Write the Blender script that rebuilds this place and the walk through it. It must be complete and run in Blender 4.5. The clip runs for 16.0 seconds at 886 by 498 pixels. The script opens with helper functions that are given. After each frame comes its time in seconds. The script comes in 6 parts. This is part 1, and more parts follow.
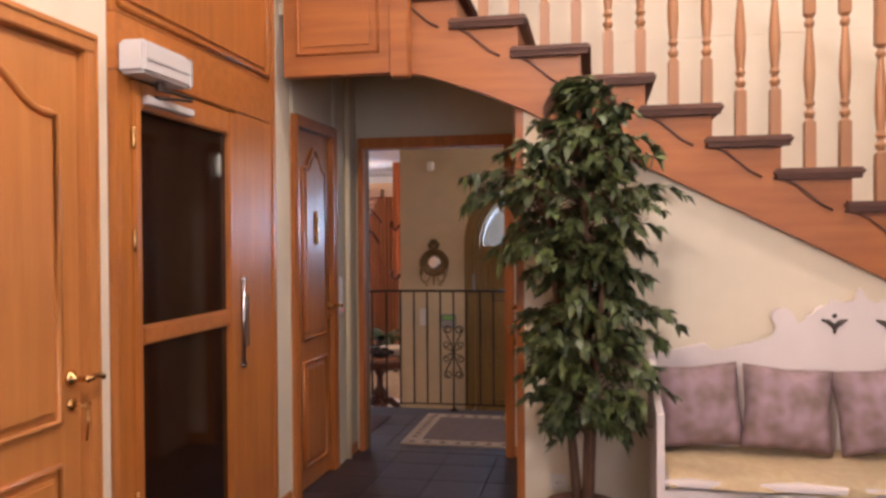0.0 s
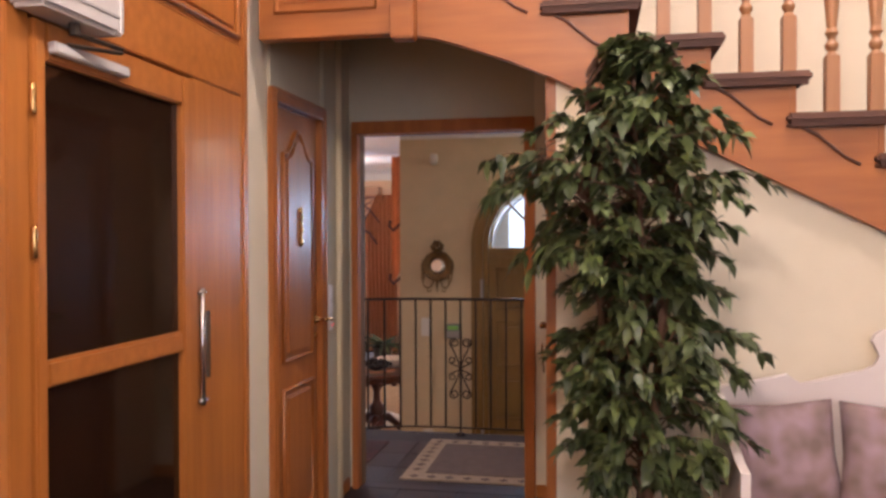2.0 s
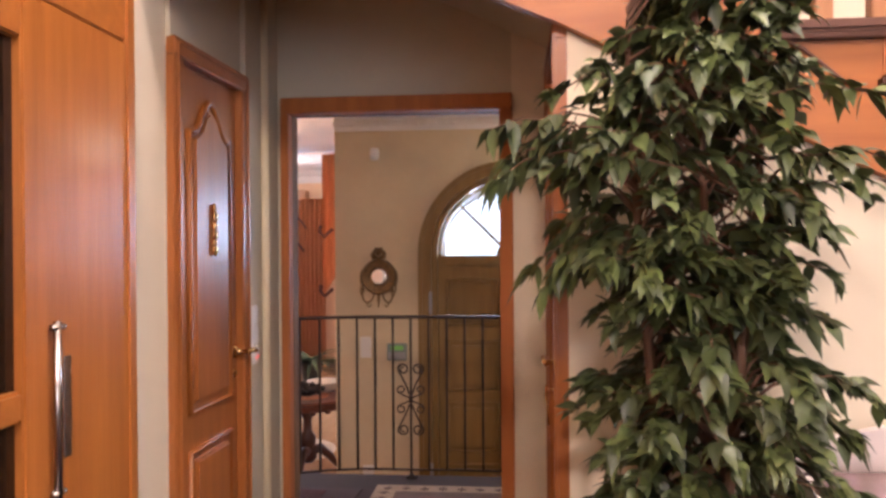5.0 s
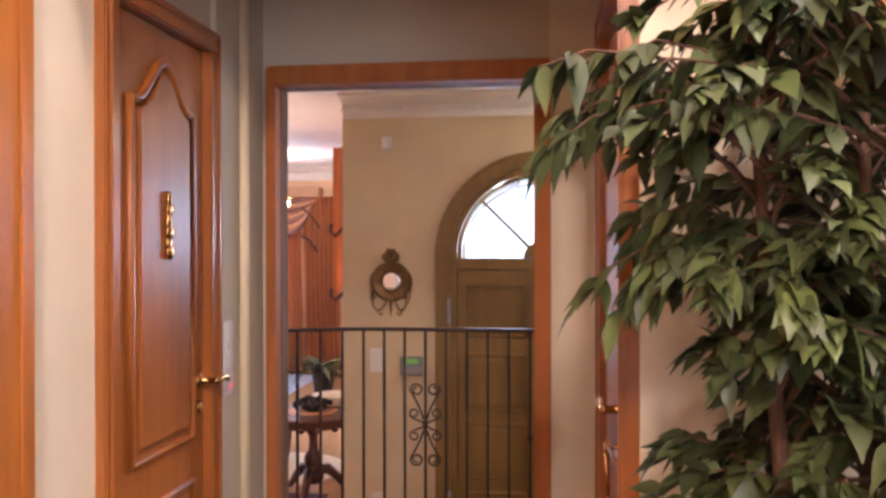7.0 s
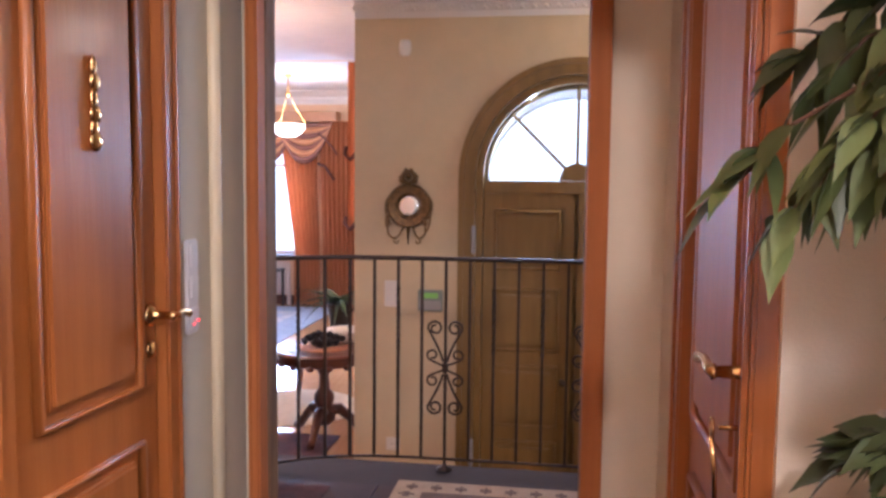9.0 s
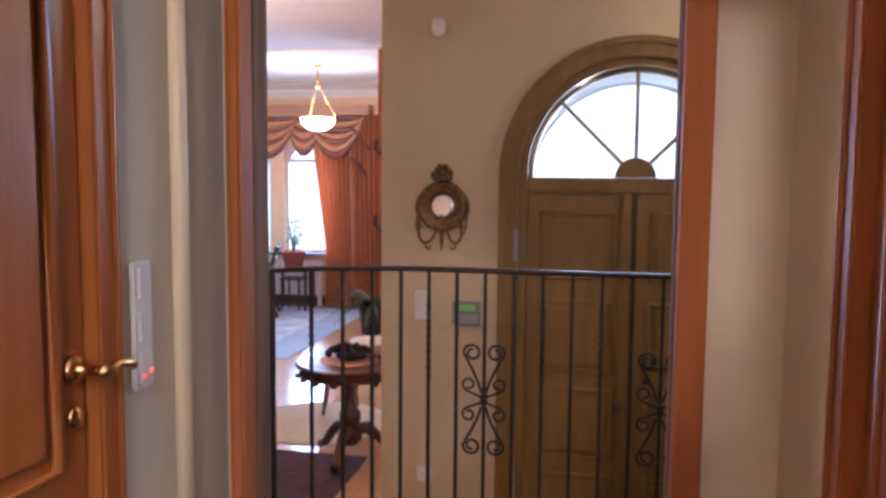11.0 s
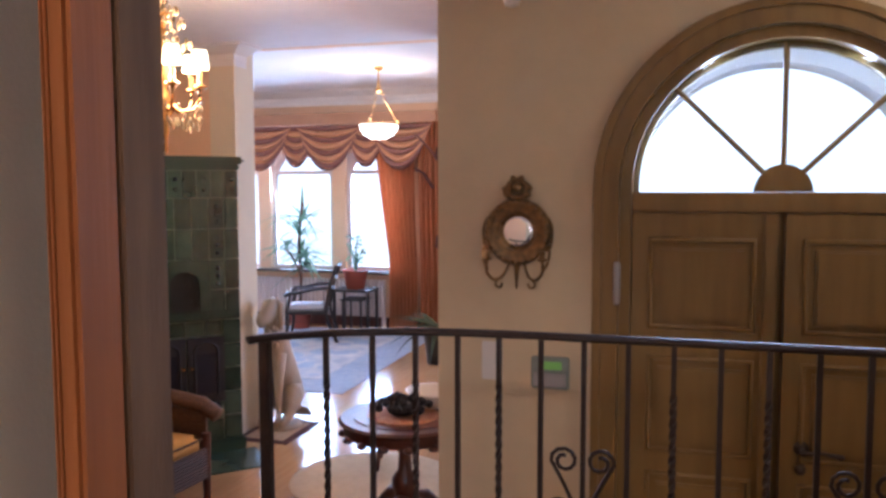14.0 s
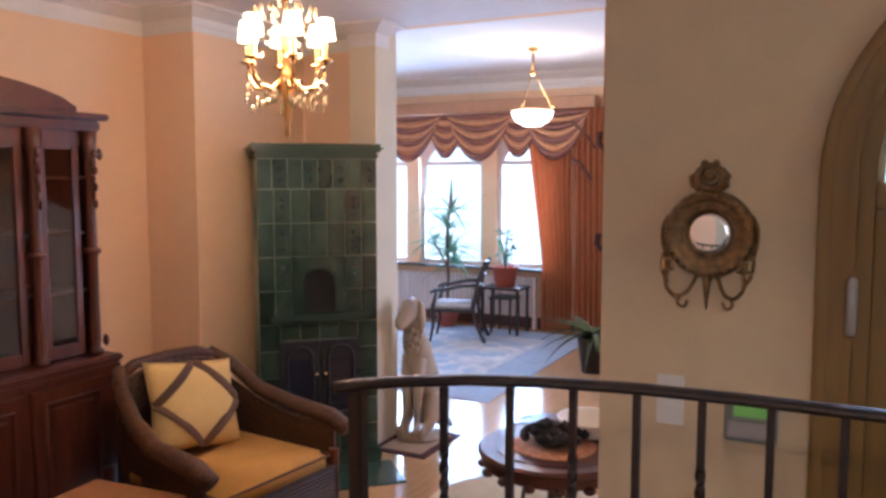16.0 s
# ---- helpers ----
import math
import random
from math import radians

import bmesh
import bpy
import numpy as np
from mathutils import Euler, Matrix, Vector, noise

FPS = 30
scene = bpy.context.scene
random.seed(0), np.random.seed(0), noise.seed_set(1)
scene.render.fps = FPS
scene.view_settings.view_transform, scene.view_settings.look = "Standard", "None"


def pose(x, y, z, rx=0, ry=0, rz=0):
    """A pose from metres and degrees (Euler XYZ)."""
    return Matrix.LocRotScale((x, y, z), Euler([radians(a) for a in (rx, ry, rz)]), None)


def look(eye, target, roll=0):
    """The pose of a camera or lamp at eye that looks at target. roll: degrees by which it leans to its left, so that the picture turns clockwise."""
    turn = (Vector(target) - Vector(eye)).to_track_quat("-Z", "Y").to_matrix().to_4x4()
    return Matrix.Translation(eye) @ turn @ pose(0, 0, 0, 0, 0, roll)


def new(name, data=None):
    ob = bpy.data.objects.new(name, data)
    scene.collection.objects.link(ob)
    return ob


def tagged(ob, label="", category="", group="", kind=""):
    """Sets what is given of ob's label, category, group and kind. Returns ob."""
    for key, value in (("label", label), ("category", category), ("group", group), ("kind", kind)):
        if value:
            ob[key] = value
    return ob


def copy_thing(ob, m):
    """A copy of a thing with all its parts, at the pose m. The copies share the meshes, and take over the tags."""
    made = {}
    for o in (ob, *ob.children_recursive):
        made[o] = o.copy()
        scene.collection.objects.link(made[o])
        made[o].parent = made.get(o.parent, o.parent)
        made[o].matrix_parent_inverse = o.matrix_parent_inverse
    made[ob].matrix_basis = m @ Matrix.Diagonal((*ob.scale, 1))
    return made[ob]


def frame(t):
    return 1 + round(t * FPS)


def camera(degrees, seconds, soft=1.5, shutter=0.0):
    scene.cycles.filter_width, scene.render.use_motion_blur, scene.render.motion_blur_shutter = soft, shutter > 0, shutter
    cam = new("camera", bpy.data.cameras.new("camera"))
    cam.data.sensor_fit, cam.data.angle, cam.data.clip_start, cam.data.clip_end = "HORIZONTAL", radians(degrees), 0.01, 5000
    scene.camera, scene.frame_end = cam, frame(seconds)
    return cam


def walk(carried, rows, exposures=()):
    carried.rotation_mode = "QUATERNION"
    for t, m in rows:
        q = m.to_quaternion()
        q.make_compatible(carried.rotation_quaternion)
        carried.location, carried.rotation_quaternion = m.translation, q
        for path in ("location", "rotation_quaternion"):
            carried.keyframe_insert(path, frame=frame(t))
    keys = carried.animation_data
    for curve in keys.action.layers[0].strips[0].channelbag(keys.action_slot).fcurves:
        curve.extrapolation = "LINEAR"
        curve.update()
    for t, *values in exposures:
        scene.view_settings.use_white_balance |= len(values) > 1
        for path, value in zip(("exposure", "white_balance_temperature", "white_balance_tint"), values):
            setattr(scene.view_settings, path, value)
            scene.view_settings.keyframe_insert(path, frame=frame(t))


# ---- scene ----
cam = camera(58.2, 16.0, soft=3.0)
EXPOSURES = [(0.0, 0.1, 5650, 19), (3.5, 0.35, 5650, 20), (6.0, 0.8, 5800, 24), (7.0, 0.9, 5750, 24), (9.0, 0.95, 5250, 24), (12.5, 0.35, 5250, 22), (14.0, 0.35, 5250, 20), (16.0, 0.4, 5150, 14)]
PATH = [
    (0, (-0.069, 0.392, 1.415), (-0.449, 2.356, 1.392), -0.4),
    (0.5, (-0.14, 0.56, 1.42), (-0.524, 2.523, 1.403), -0.6),
    (1, (-0.219, 0.752, 1.402), (-0.588, 2.718, 1.375), -0.7),
    (1.5, (-0.252, 0.951, 1.41), (-0.613, 2.918, 1.381), -0.7),
    (2, (-0.278, 1.154, 1.422), (-0.652, 3.119, 1.4), -0.2),
    (2.5, (-0.324, 1.308, 1.423), (-0.684, 3.275, 1.414), 0.1),
    (3, (-0.41, 1.45, 1.429), (-0.706, 3.428, 1.431), 0.2),
    (3.5, (-0.457, 1.584, 1.422), (-0.717, 3.567, 1.42), -0.4),
    (6, (-0.631, 2.345, 1.422), (-0.795, 4.338, 1.417), 0.0),
    (6.5, (-0.635, 2.521, 1.44), (-0.818, 4.513, 1.438), -0.1),
    (7, (-0.645, 2.679, 1.428), (-0.881, 4.665, 1.424), -0.1),
    (7.5, (-0.682, 2.833, 1.423), (-0.954, 4.814, 1.415), -0.9),
    (8, (-0.739, 2.982, 1.399), (-0.992, 4.965, 1.349), -1.4),
    (8.5, (-0.746, 3.143, 1.355), (-0.997, 5.124, 1.239), -0.5),
    (9, (-0.728, 3.289, 1.338), (-1.018, 5.261, 1.172), 0.6),
    (9.2, (-0.726, 3.343, 1.344), (-1.042, 5.309, 1.156), 0.6),
    (11.5, (-0.842, 4.022, 1.348), (-1.268, 5.968, 1.18), 0.5),
    (12, (-0.858, 4.19, 1.322), (-1.396, 6.112, 1.182), 1.0),
    (12.5, (-0.903, 4.305, 1.35), (-1.475, 6.215, 1.19), 0.9),
    (13, (-0.953, 4.495, 1.334), (-1.482, 6.419, 1.196), 0.1),
    (13.5, (-1.007, 4.654, 1.343), (-1.482, 6.591, 1.192), -0.1),
    (14, (-1.021, 4.846, 1.378), (-1.581, 6.759, 1.222), -0.1),
    (14.5, (-1.073, 5.008, 1.366), (-1.776, 6.874, 1.212), -0.1),
    (15, (-1.149, 5.154, 1.369), (-1.931, 6.988, 1.208), 0.0),
    (15.5, (-1.198, 5.283, 1.377), (-1.993, 7.11, 1.205), -0.1),
    (16, (-1.241, 5.471, 1.363), (-2.156, 7.241, 1.189), -0.0),
]
walk(cam, [(t, look(eye, target, roll)) for t, eye, target, roll in PATH], EXPOSURES)

# ---- world and light ----
LOW = -0.6          # floor level of the foyer, dining room and living room
CEIL = 2.46         # ceiling over foyer and dining room
world = bpy.data.worlds.new("world")
scene.world = world
world.use_nodes = True
sky = world.node_tree.nodes.new("ShaderNodeTexSky")
sky.sky_type = "NISHITA"
sky.sun_disc = False
sky.sun_elevation, sky.sun_rotation = radians(38), radians(200)
world.node_tree.links.new(sky.outputs[0], world.node_tree.nodes["Background"].inputs[0])
world.node_tree.nodes["Background"].inputs[1].default_value = 0.12


def lamp(name, kind, energy, color, m, size=0.1, size_y=None):
    data = bpy.data.lights.new(name, kind)
    data.energy, data.color = energy, color
    if kind == "AREA":
        data.shape, data.size, data.size_y = "RECTANGLE", size, size_y or size
    elif kind == "SUN":
        data.angle = size
    else:
        data.shadow_soft_size = size
    ob = new(name, data)
    ob.matrix_world = m
    return ob


lamp("sun", "SUN", 1.2, (1, 0.96, 0.9), look((-3, 30, 20), (-4, 12, 0)), radians(12))
# daylight in the openings
lamp("living_window_light", "AREA", 290, (0.58, 0.75, 1.0), look((-6.3, 15.45, 1.0), (-5.4, 9, 0.2)), 3.4, 1.5)
lamp("fanlight_light", "AREA", 22, (0.72, 0.85, 1.0), look((-0.635, 8.2, 1.62), (-0.635, 5, 0.6)), 1.0, 0.5)
# light of an assumed, unseen rear window, aimed to brighten the left wall
lamp("assumed_window_light", "AREA", 52, (0.95, 0.93, 0.95), look((1.6, -2.4, 1.9), (-1.7, 2.0, 1.2)), 2.6, 1.9)
lamp("hall_ceiling_light", "POINT", 140, (1.0, 0.82, 0.64), pose(0.9, 3.55, 4.0), 0.16)
# unseen lamp added to brighten the niche walls and the left doors
lamp("hall_fill_light", "POINT", 185, (1.0, 0.82, 0.64), pose(-0.4, 1.0, 3.3), 0.16)
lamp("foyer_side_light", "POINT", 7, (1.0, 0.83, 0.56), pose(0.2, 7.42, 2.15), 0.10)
lamp("garden_window_light", "AREA", 26, (0.72, 0.84, 1.0), look((-1.9, 11.8, 1.02), (-5.5, 10.2, 1.1)), 1.5, 1.6)
lamp("chandelier_light", "POINT", 66, (1.0, 0.66, 0.38), pose(-3.45, 8.27, 1.98), 0.16)
lamp("pendant_light", "POINT", 22, (1.0, 0.82, 0.62), pose(-4.245, 13.3, 2.25), 0.16)

# ---- materials ----


def material(name, color, rough=0.5, metal=0.0, second=None, scale=6.0, stretch=(1, 1, 1), mix=0.5, bump=0.0,
             bump_scale=60.0, island=0.0, emit=0.0, coat=0.0, detail=4.0, obj_random=0.0, rough_var=0.1, dirt=0.12):
    m = bpy.data.materials.new(name)
    m.use_nodes = True
    nt = m.node_tree
    bsdf = nt.nodes["Principled BSDF"]
    bsdf.inputs["Roughness"].default_value = rough
    bsdf.inputs["Metallic"].default_value = metal
    bsdf.inputs["Coat Weight"].default_value = coat
    bsdf.inputs["Coat Roughness"].default_value = 0.15
    tc = nt.nodes.new("ShaderNodeTexCoord")
    mp = nt.nodes.new("ShaderNodeMapping")
    mp.inputs["Scale"].default_value = stretch
    nt.links.new(tc.outputs["Object"], mp.inputs[0])
    n1 = nt.nodes.new("ShaderNodeTexNoise")
    n1.inputs["Scale"].default_value, n1.inputs["Detail"].default_value = scale, detail
    nt.links.new(mp.outputs[0], n1.inputs["Vector"])
    ramp = nt.nodes.new("ShaderNodeMapRange")
    ramp.inputs[1].default_value, ramp.inputs[2].default_value = 0.3, 0.7
    ramp.inputs[3].default_value, ramp.inputs[4].default_value = 0.0, mix
    nt.links.new(n1.outputs["Fac"], ramp.inputs[0])
    mx = nt.nodes.new("ShaderNodeMix")
    mx.data_type = "RGBA"
    second = second or tuple(c * 0.8 for c in color)
    mx.inputs[6].default_value = (*color, 1)
    mx.inputs[7].default_value = (*second, 1)
    nt.links.new(ramp.outputs[0], mx.inputs[0])
    out = mx.outputs[2]
    # broad unevenness
    n2 = nt.nodes.new("ShaderNodeTexNoise")
    n2.inputs["Scale"].default_value, n2.inputs["Detail"].default_value = 1.3, 3.0
    nt.links.new(tc.outputs["Object"], n2.inputs["Vector"])
    r2 = nt.nodes.new("ShaderNodeMapRange")
    r2.inputs[1].default_value, r2.inputs[2].default_value = 0.3, 0.7
    r2.inputs[3].default_value, r2.inputs[4].default_value = 1.0 - dirt, 1.0 + dirt * 0.5
    nt.links.new(n2.outputs["Fac"], r2.inputs[0])
    hsv = nt.nodes.new("ShaderNodeHueSaturation")
    nt.links.new(out, hsv.inputs["Color"])
    nt.links.new(r2.outputs[0], hsv.inputs["Value"])
    out = hsv.outputs[0]
    if island or obj_random:
        src = nt.nodes.new("ShaderNodeNewGeometry") if island else nt.nodes.new("ShaderNodeObjectInfo")
        r3 = nt.nodes.new("ShaderNodeMapRange")
        amount = island or obj_random
        r3.inputs[3].default_value, r3.inputs[4].default_value = 1 - amount, 1 + amount
        nt.links.new(src.outputs["Random Per Island" if island else "Random"], r3.inputs[0])
        h2 = nt.nodes.new("ShaderNodeHueSaturation")
        nt.links.new(out, h2.inputs["Color"])
        nt.links.new(r3.outputs[0], h2.inputs["Value"])
        out = h2.outputs[0]
    nt.links.new(out, bsdf.inputs["Base Color"])
    rr = nt.nodes.new("ShaderNodeMapRange")
    rr.inputs[3].default_value, rr.inputs[4].default_value = max(0.02, rough - rough_var), min(1, rough + rough_var)
    nt.links.new(n2.outputs["Fac"], rr.inputs[0])
    nt.links.new(rr.outputs[0], bsdf.inputs["Roughness"])
    if bump:
        n3 = nt.nodes.new("ShaderNodeTexNoise")
        n3.inputs["Scale"].default_value, n3.inputs["Detail"].default_value = bump_scale, 5.0
        nt.links.new(mp.outputs[0], n3.inputs["Vector"])
        b = nt.nodes.new("ShaderNodeBump")
        b.inputs["Strength"].default_value, b.inputs["Distance"].default_value = bump, 0.01
        nt.links.new(n3.outputs["Fac"], b.inputs["Height"])
        nt.links.new(b.outputs[0], bsdf.inputs["Normal"])
    if emit:
        bsdf.inputs["Emission Color"].default_value = (*color, 1)
        bsdf.inputs["Emission Strength"].default_value = emit
    return m


OAK = material("oak_veneer", (0.49, 0.172, 0.028), 0.38, second=(0.35, 0.110, 0.017), scale=5, stretch=(5, 5, 0.35), mix=0.8, bump=0.12, bump_scale=30, coat=0.15)
OAK_X = material("oak_veneer_level", (0.49, 0.172, 0.028), 0.38, second=(0.35, 0.110, 0.017), scale=5, stretch=(0.35, 5, 5), mix=0.8, bump=0.12, bump_scale=30, coat=0.15)
OAK_DOOR = material("oak_door", (0.54, 0.215, 0.052), 0.36, second=(0.43, 0.155, 0.034), scale=5, stretch=(5, 5, 0.35), mix=0.8, bump=0.1, bump_scale=30, coat=0.15)
OAK_RED = material("reddish_oak_door", (0.39, 0.130, 0.024), 0.38, second=(0.29, 0.088, 0.015), scale=5, stretch=(5, 5, 0.35), mix=0.8, bump=0.1, bump_scale=30, coat=0.15)
STAIR_WOOD = material("stained_pine", (0.43, 0.145, 0.027), 0.45, second=(0.30, 0.092, 0.017), scale=4, stretch=(0.5, 5, 5), mix=0.8, bump=0.12, bump_scale=30)
BALUSTER_WOOD = material("turned_oak", (0.42, 0.20, 0.085), 0.42, second=(0.32, 0.14, 0.05), scale=6, stretch=(5, 5, 0.5), mix=0.7, bump=0.08)
TREAD_WOOD = material("dark_tread_oak", (0.13, 0.05, 0.026), 0.6, second=(0.09, 0.034, 0.018), scale=6, stretch=(0.6, 4, 4), mix=0.7, bump=0.1)
FRAME_WOOD = material("door_frame_oak", (0.46, 0.145, 0.026), 0.72, second=(0.32, 0.095, 0.016), scale=5, stretch=(5, 5, 0.3), mix=0.8, bump=0.12, bump_scale=30)
KNOTTY = material("knotty_pine", (0.26, 0.14, 0.06), 0.85, second=(0.12, 0.062, 0.028), scale=4, stretch=(4, 4, 0.6), mix=0.9, bump=0.2)
OLIVE_WOOD = material("brown_painted_front_door", (0.28, 0.162, 0.042), 0.40, second=(0.19, 0.108, 0.026), scale=5, stretch=(4, 4, 0.4), mix=0.7, bump=0.1, bump_scale=35)
MAHOGANY = material("mahogany", (0.115, 0.032, 0.017), 0.34, second=(0.055, 0.016, 0.010), scale=5, stretch=(4, 4, 0.5), mix=0.8, bump=0.1, coat=0.3)
BLACK_WOOD = material("black_stained_wood", (0.025, 0.018, 0.015), 0.35, second=(0.04, 0.025, 0.018), scale=6, mix=0.6, bump=0.08)
WICKER = material("dark_wicker", (0.12, 0.052, 0.024), 0.42, second=(0.035, 0.015, 0.008), scale=70, mix=1.0, bump=0.6, bump_scale=120, island=0.25)
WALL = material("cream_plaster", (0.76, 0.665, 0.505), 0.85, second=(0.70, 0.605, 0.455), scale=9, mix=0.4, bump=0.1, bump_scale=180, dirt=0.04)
# cream plaster again, darkened to put the niche's shade into its colour
WALL_SHADED = material("shaded_cream_plaster", (0.60, 0.53, 0.38), 0.85, second=(0.55, 0.48, 0.34), scale=9, mix=0.4, bump=0.1, bump_scale=180, dirt=0.04)
WALL_PEACH = material("peach_plaster", (0.86, 0.60, 0.39), 0.85, second=(0.82, 0.555, 0.35), scale=9, mix=0.4, bump=0.1, bump_scale=180, dirt=0.04)
WALL_FOYER = material("beige_plaster", (0.67, 0.535, 0.345), 0.85, second=(0.61, 0.485, 0.305), scale=9, mix=0.6, bump=0.12, bump_scale=180, dirt=0.08)
CEILING = material("ceiling_white", (0.80, 0.76, 0.74), 0.8, scale=10, mix=0.2, dirt=0.05)
WHITE_TRIM = material("cream_trim", (0.82, 0.69, 0.44), 0.5, scale=8, mix=0.2)
FLOOR_HALL = material("brown_floor_tile", (0.050, 0.027, 0.024), 0.55, second=(0.034, 0.018, 0.017), scale=14, mix=0.9, bump=0.06, obj_random=0.12)
FLOOR_HALL.node_tree.nodes["Principled BSDF"].inputs["Specular IOR Level"].default_value = 0.2
GROUT = material("dark_grout", (0.045, 0.031, 0.028), 0.8, scale=40, mix=0.5)
PARQUET = material("pale_lacquered_parquet", (0.60, 0.36, 0.18), 0.14, second=(0.50, 0.28, 0.13), scale=5, stretch=(6, 0.5, 1), mix=0.8, coat=0.4, obj_random=0.1, rough_var=0.05)
WHITE_PAINT = material("white_painted_wood", (0.80, 0.70, 0.66), 0.45, second=(0.75, 0.65, 0.6), scale=8, mix=0.5, bump=0.05)
PLASTIC = material("white_plastic", (0.78, 0.74, 0.70), 0.4, scale=8, mix=0.15)
BOX_GREY = material("grey_enclosure", (0.62, 0.58, 0.55), 0.4, scale=8, mix=0.15)
DARK_METAL = material("dark_metal", (0.10, 0.075, 0.055), 0.5, metal=0.6, scale=30, mix=0.5)
IRON = material("wrought_iron", (0.035, 0.022, 0.018), 0.45, metal=0.5, second=(0.06, 0.035, 0.025), scale=40, mix=0.7, bump=0.25, bump_scale=90)
BRASS = material("polished_brass", (0.75, 0.47, 0.18), 0.22, metal=1.0, second=(0.6, 0.35, 0.12), scale=30, mix=0.5)
CHROME = material("brushed_steel", (0.62, 0.56, 0.5), 0.28, metal=1.0, scale=40, mix=0.3)
BRONZE = material("aged_gilt_bronze", (0.30, 0.175, 0.07), 0.34, metal=0.75, second=(0.12, 0.09, 0.05), scale=45, mix=0.9, bump=0.5, bump_scale=90)
STOVE_TILE = material("green_glazed_tile", (0.017, 0.042, 0.029), 0.10, second=(0.058, 0.098, 0.070), scale=6, mix=0.8, bump=0.2, bump_scale=14, coat=0.7, obj_random=0.45, rough_var=0.06)
STOVE_BODY = material("dark_green_glaze", (0.035, 0.07, 0.05), 0.25, second=(0.04, 0.07, 0.05), scale=8, mix=0.7, coat=0.3)
STOVE_JOINT = material("pale_glaze_joint", (0.24, 0.31, 0.24), 0.4, scale=30, mix=0.6)
NICHE_SHADE = material("niche_shade_black", (0.012, 0.012, 0.013), 0.95, scale=20, mix=0.5)
SOOT = material("stove_iron", (0.016, 0.017, 0.026), 0.5, scale=20, mix=0.5)
STOVE_GLASS = material("sooty_stove_glass", (0.022, 0.024, 0.040), 0.18, mix=0.4)
YELLOW = material("ochre_upholstery", (0.62, 0.33, 0.07), 0.85, second=(0.54, 0.27, 0.05), scale=20, mix=0.6, bump=0.25, bump_scale=260)
PALE_YELLOW = material("straw_cushion_cloth", (0.74, 0.52, 0.20), 0.85, second=(0.66, 0.44, 0.15), scale=20, mix=0.5, bump=0.25, bump_scale=260)
BROWN_BAND = material("brown_ribbon", (0.12, 0.06, 0.03), 0.7, scale=30, mix=0.5)
MAUVE = material("mauve_damask", (0.36, 0.245, 0.275), 0.8, second=(0.20, 0.135, 0.115), scale=13, mix=1.0, detail=1.0, bump=0.3, bump_scale=200)
FLEECE = material("sheepskin", (0.95, 0.79, 0.52), 0.95, second=(0.84, 0.64, 0.36), scale=25, mix=0.8, bump=0.9, bump_scale=130)
CURTAIN = material("terracotta_drape", (0.66, 0.27, 0.11), 0.75, second=(0.52, 0.185, 0.075), scale=14, stretch=(3, 3, 0.4), mix=0.8, bump=0.15, bump_scale=120)
SWAG = material("swag_cloth", (0.70, 0.36, 0.18), 0.6, second=(0.56, 0.25, 0.12), scale=10, mix=0.8, bump=0.15)
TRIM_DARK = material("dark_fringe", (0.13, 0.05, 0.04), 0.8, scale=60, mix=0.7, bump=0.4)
SWAG_SHADE = material("shaded_swag", (0.30, 0.125, 0.09), 0.6, second=(0.20, 0.085, 0.07), scale=10, mix=0.8, bump=0.15)
LEAF = material("ficus_leaf", (0.038, 0.054, 0.020), 0.48, second=(0.105, 0.130, 0.034), scale=7, mix=0.9, island=0.55, bump=0.1)
# green lightened to stand in for window light coming through the leaves
LEAF_FAR = material("backlit_leaf", (0.26, 0.44, 0.31), 0.5, second=(0.14, 0.30, 0.19), scale=9, mix=0.8, island=0.3)
BARK = material("ficus_bark", (0.17, 0.085, 0.045), 0.8, second=(0.10, 0.05, 0.03), scale=20, stretch=(3, 3, 0.6), mix=0.9, bump=0.6)
TERRACOTTA = material("terracotta_pot", (0.50, 0.12, 0.07), 0.6, scale=10, mix=0.4)
SOIL = material("soil", (0.04, 0.028, 0.02), 0.95, scale=60, mix=0.9, bump=0.8)
STATUE_WHITE = material("white_ceramic", (0.80, 0.76, 0.70), 0.35, second=(0.70, 0.64, 0.56), scale=8, mix=0.7, bump=0.2, bump_scale=40)
DOG_GLAZE = material("cream_tan_glaze", (0.50, 0.43, 0.35), 0.4, second=(0.36, 0.22, 0.12), scale=4, mix=0.8, bump=0.2, bump_scale=30)
RUG_BLUE = material("blue_rug_border", (0.30, 0.36, 0.46), 0.95, second=(0.40, 0.44, 0.50), scale=18, mix=1.0, bump=0.4, bump_scale=300)
RUG_PALE = material("pale_rug_field", (0.62, 0.58, 0.52), 0.95, second=(0.36, 0.38, 0.44), scale=7, detail=2.0, mix=0.9, bump=0.4, bump_scale=300)
RUG_RED = material("dark_red_rug", (0.10, 0.028, 0.026), 0.95, second=(0.045, 0.018, 0.02), scale=16, mix=1.0, bump=0.4, bump_scale=300)
RUG_CREAM = material("cream_round_rug", (0.66, 0.54, 0.36), 0.95, second=(0.58, 0.46, 0.30), scale=18, mix=0.8, bump=0.5, bump_scale=250)
RUG_BROWN = material("brown_rug_field", (0.15, 0.095, 0.075), 0.95, second=(0.11, 0.07, 0.055), scale=16, mix=0.9, bump=0.4, bump_scale=300)
RUG_BEIGE = material("beige_rug_border", (0.44, 0.32, 0.22), 0.95, second=(0.34, 0.24, 0.16), scale=20, mix=0.9, bump=0.4, bump_scale=300)
SHADE_LIT = material("lit_lamp_shade", (1.0, 0.80, 0.45), 0.6, emit=6)
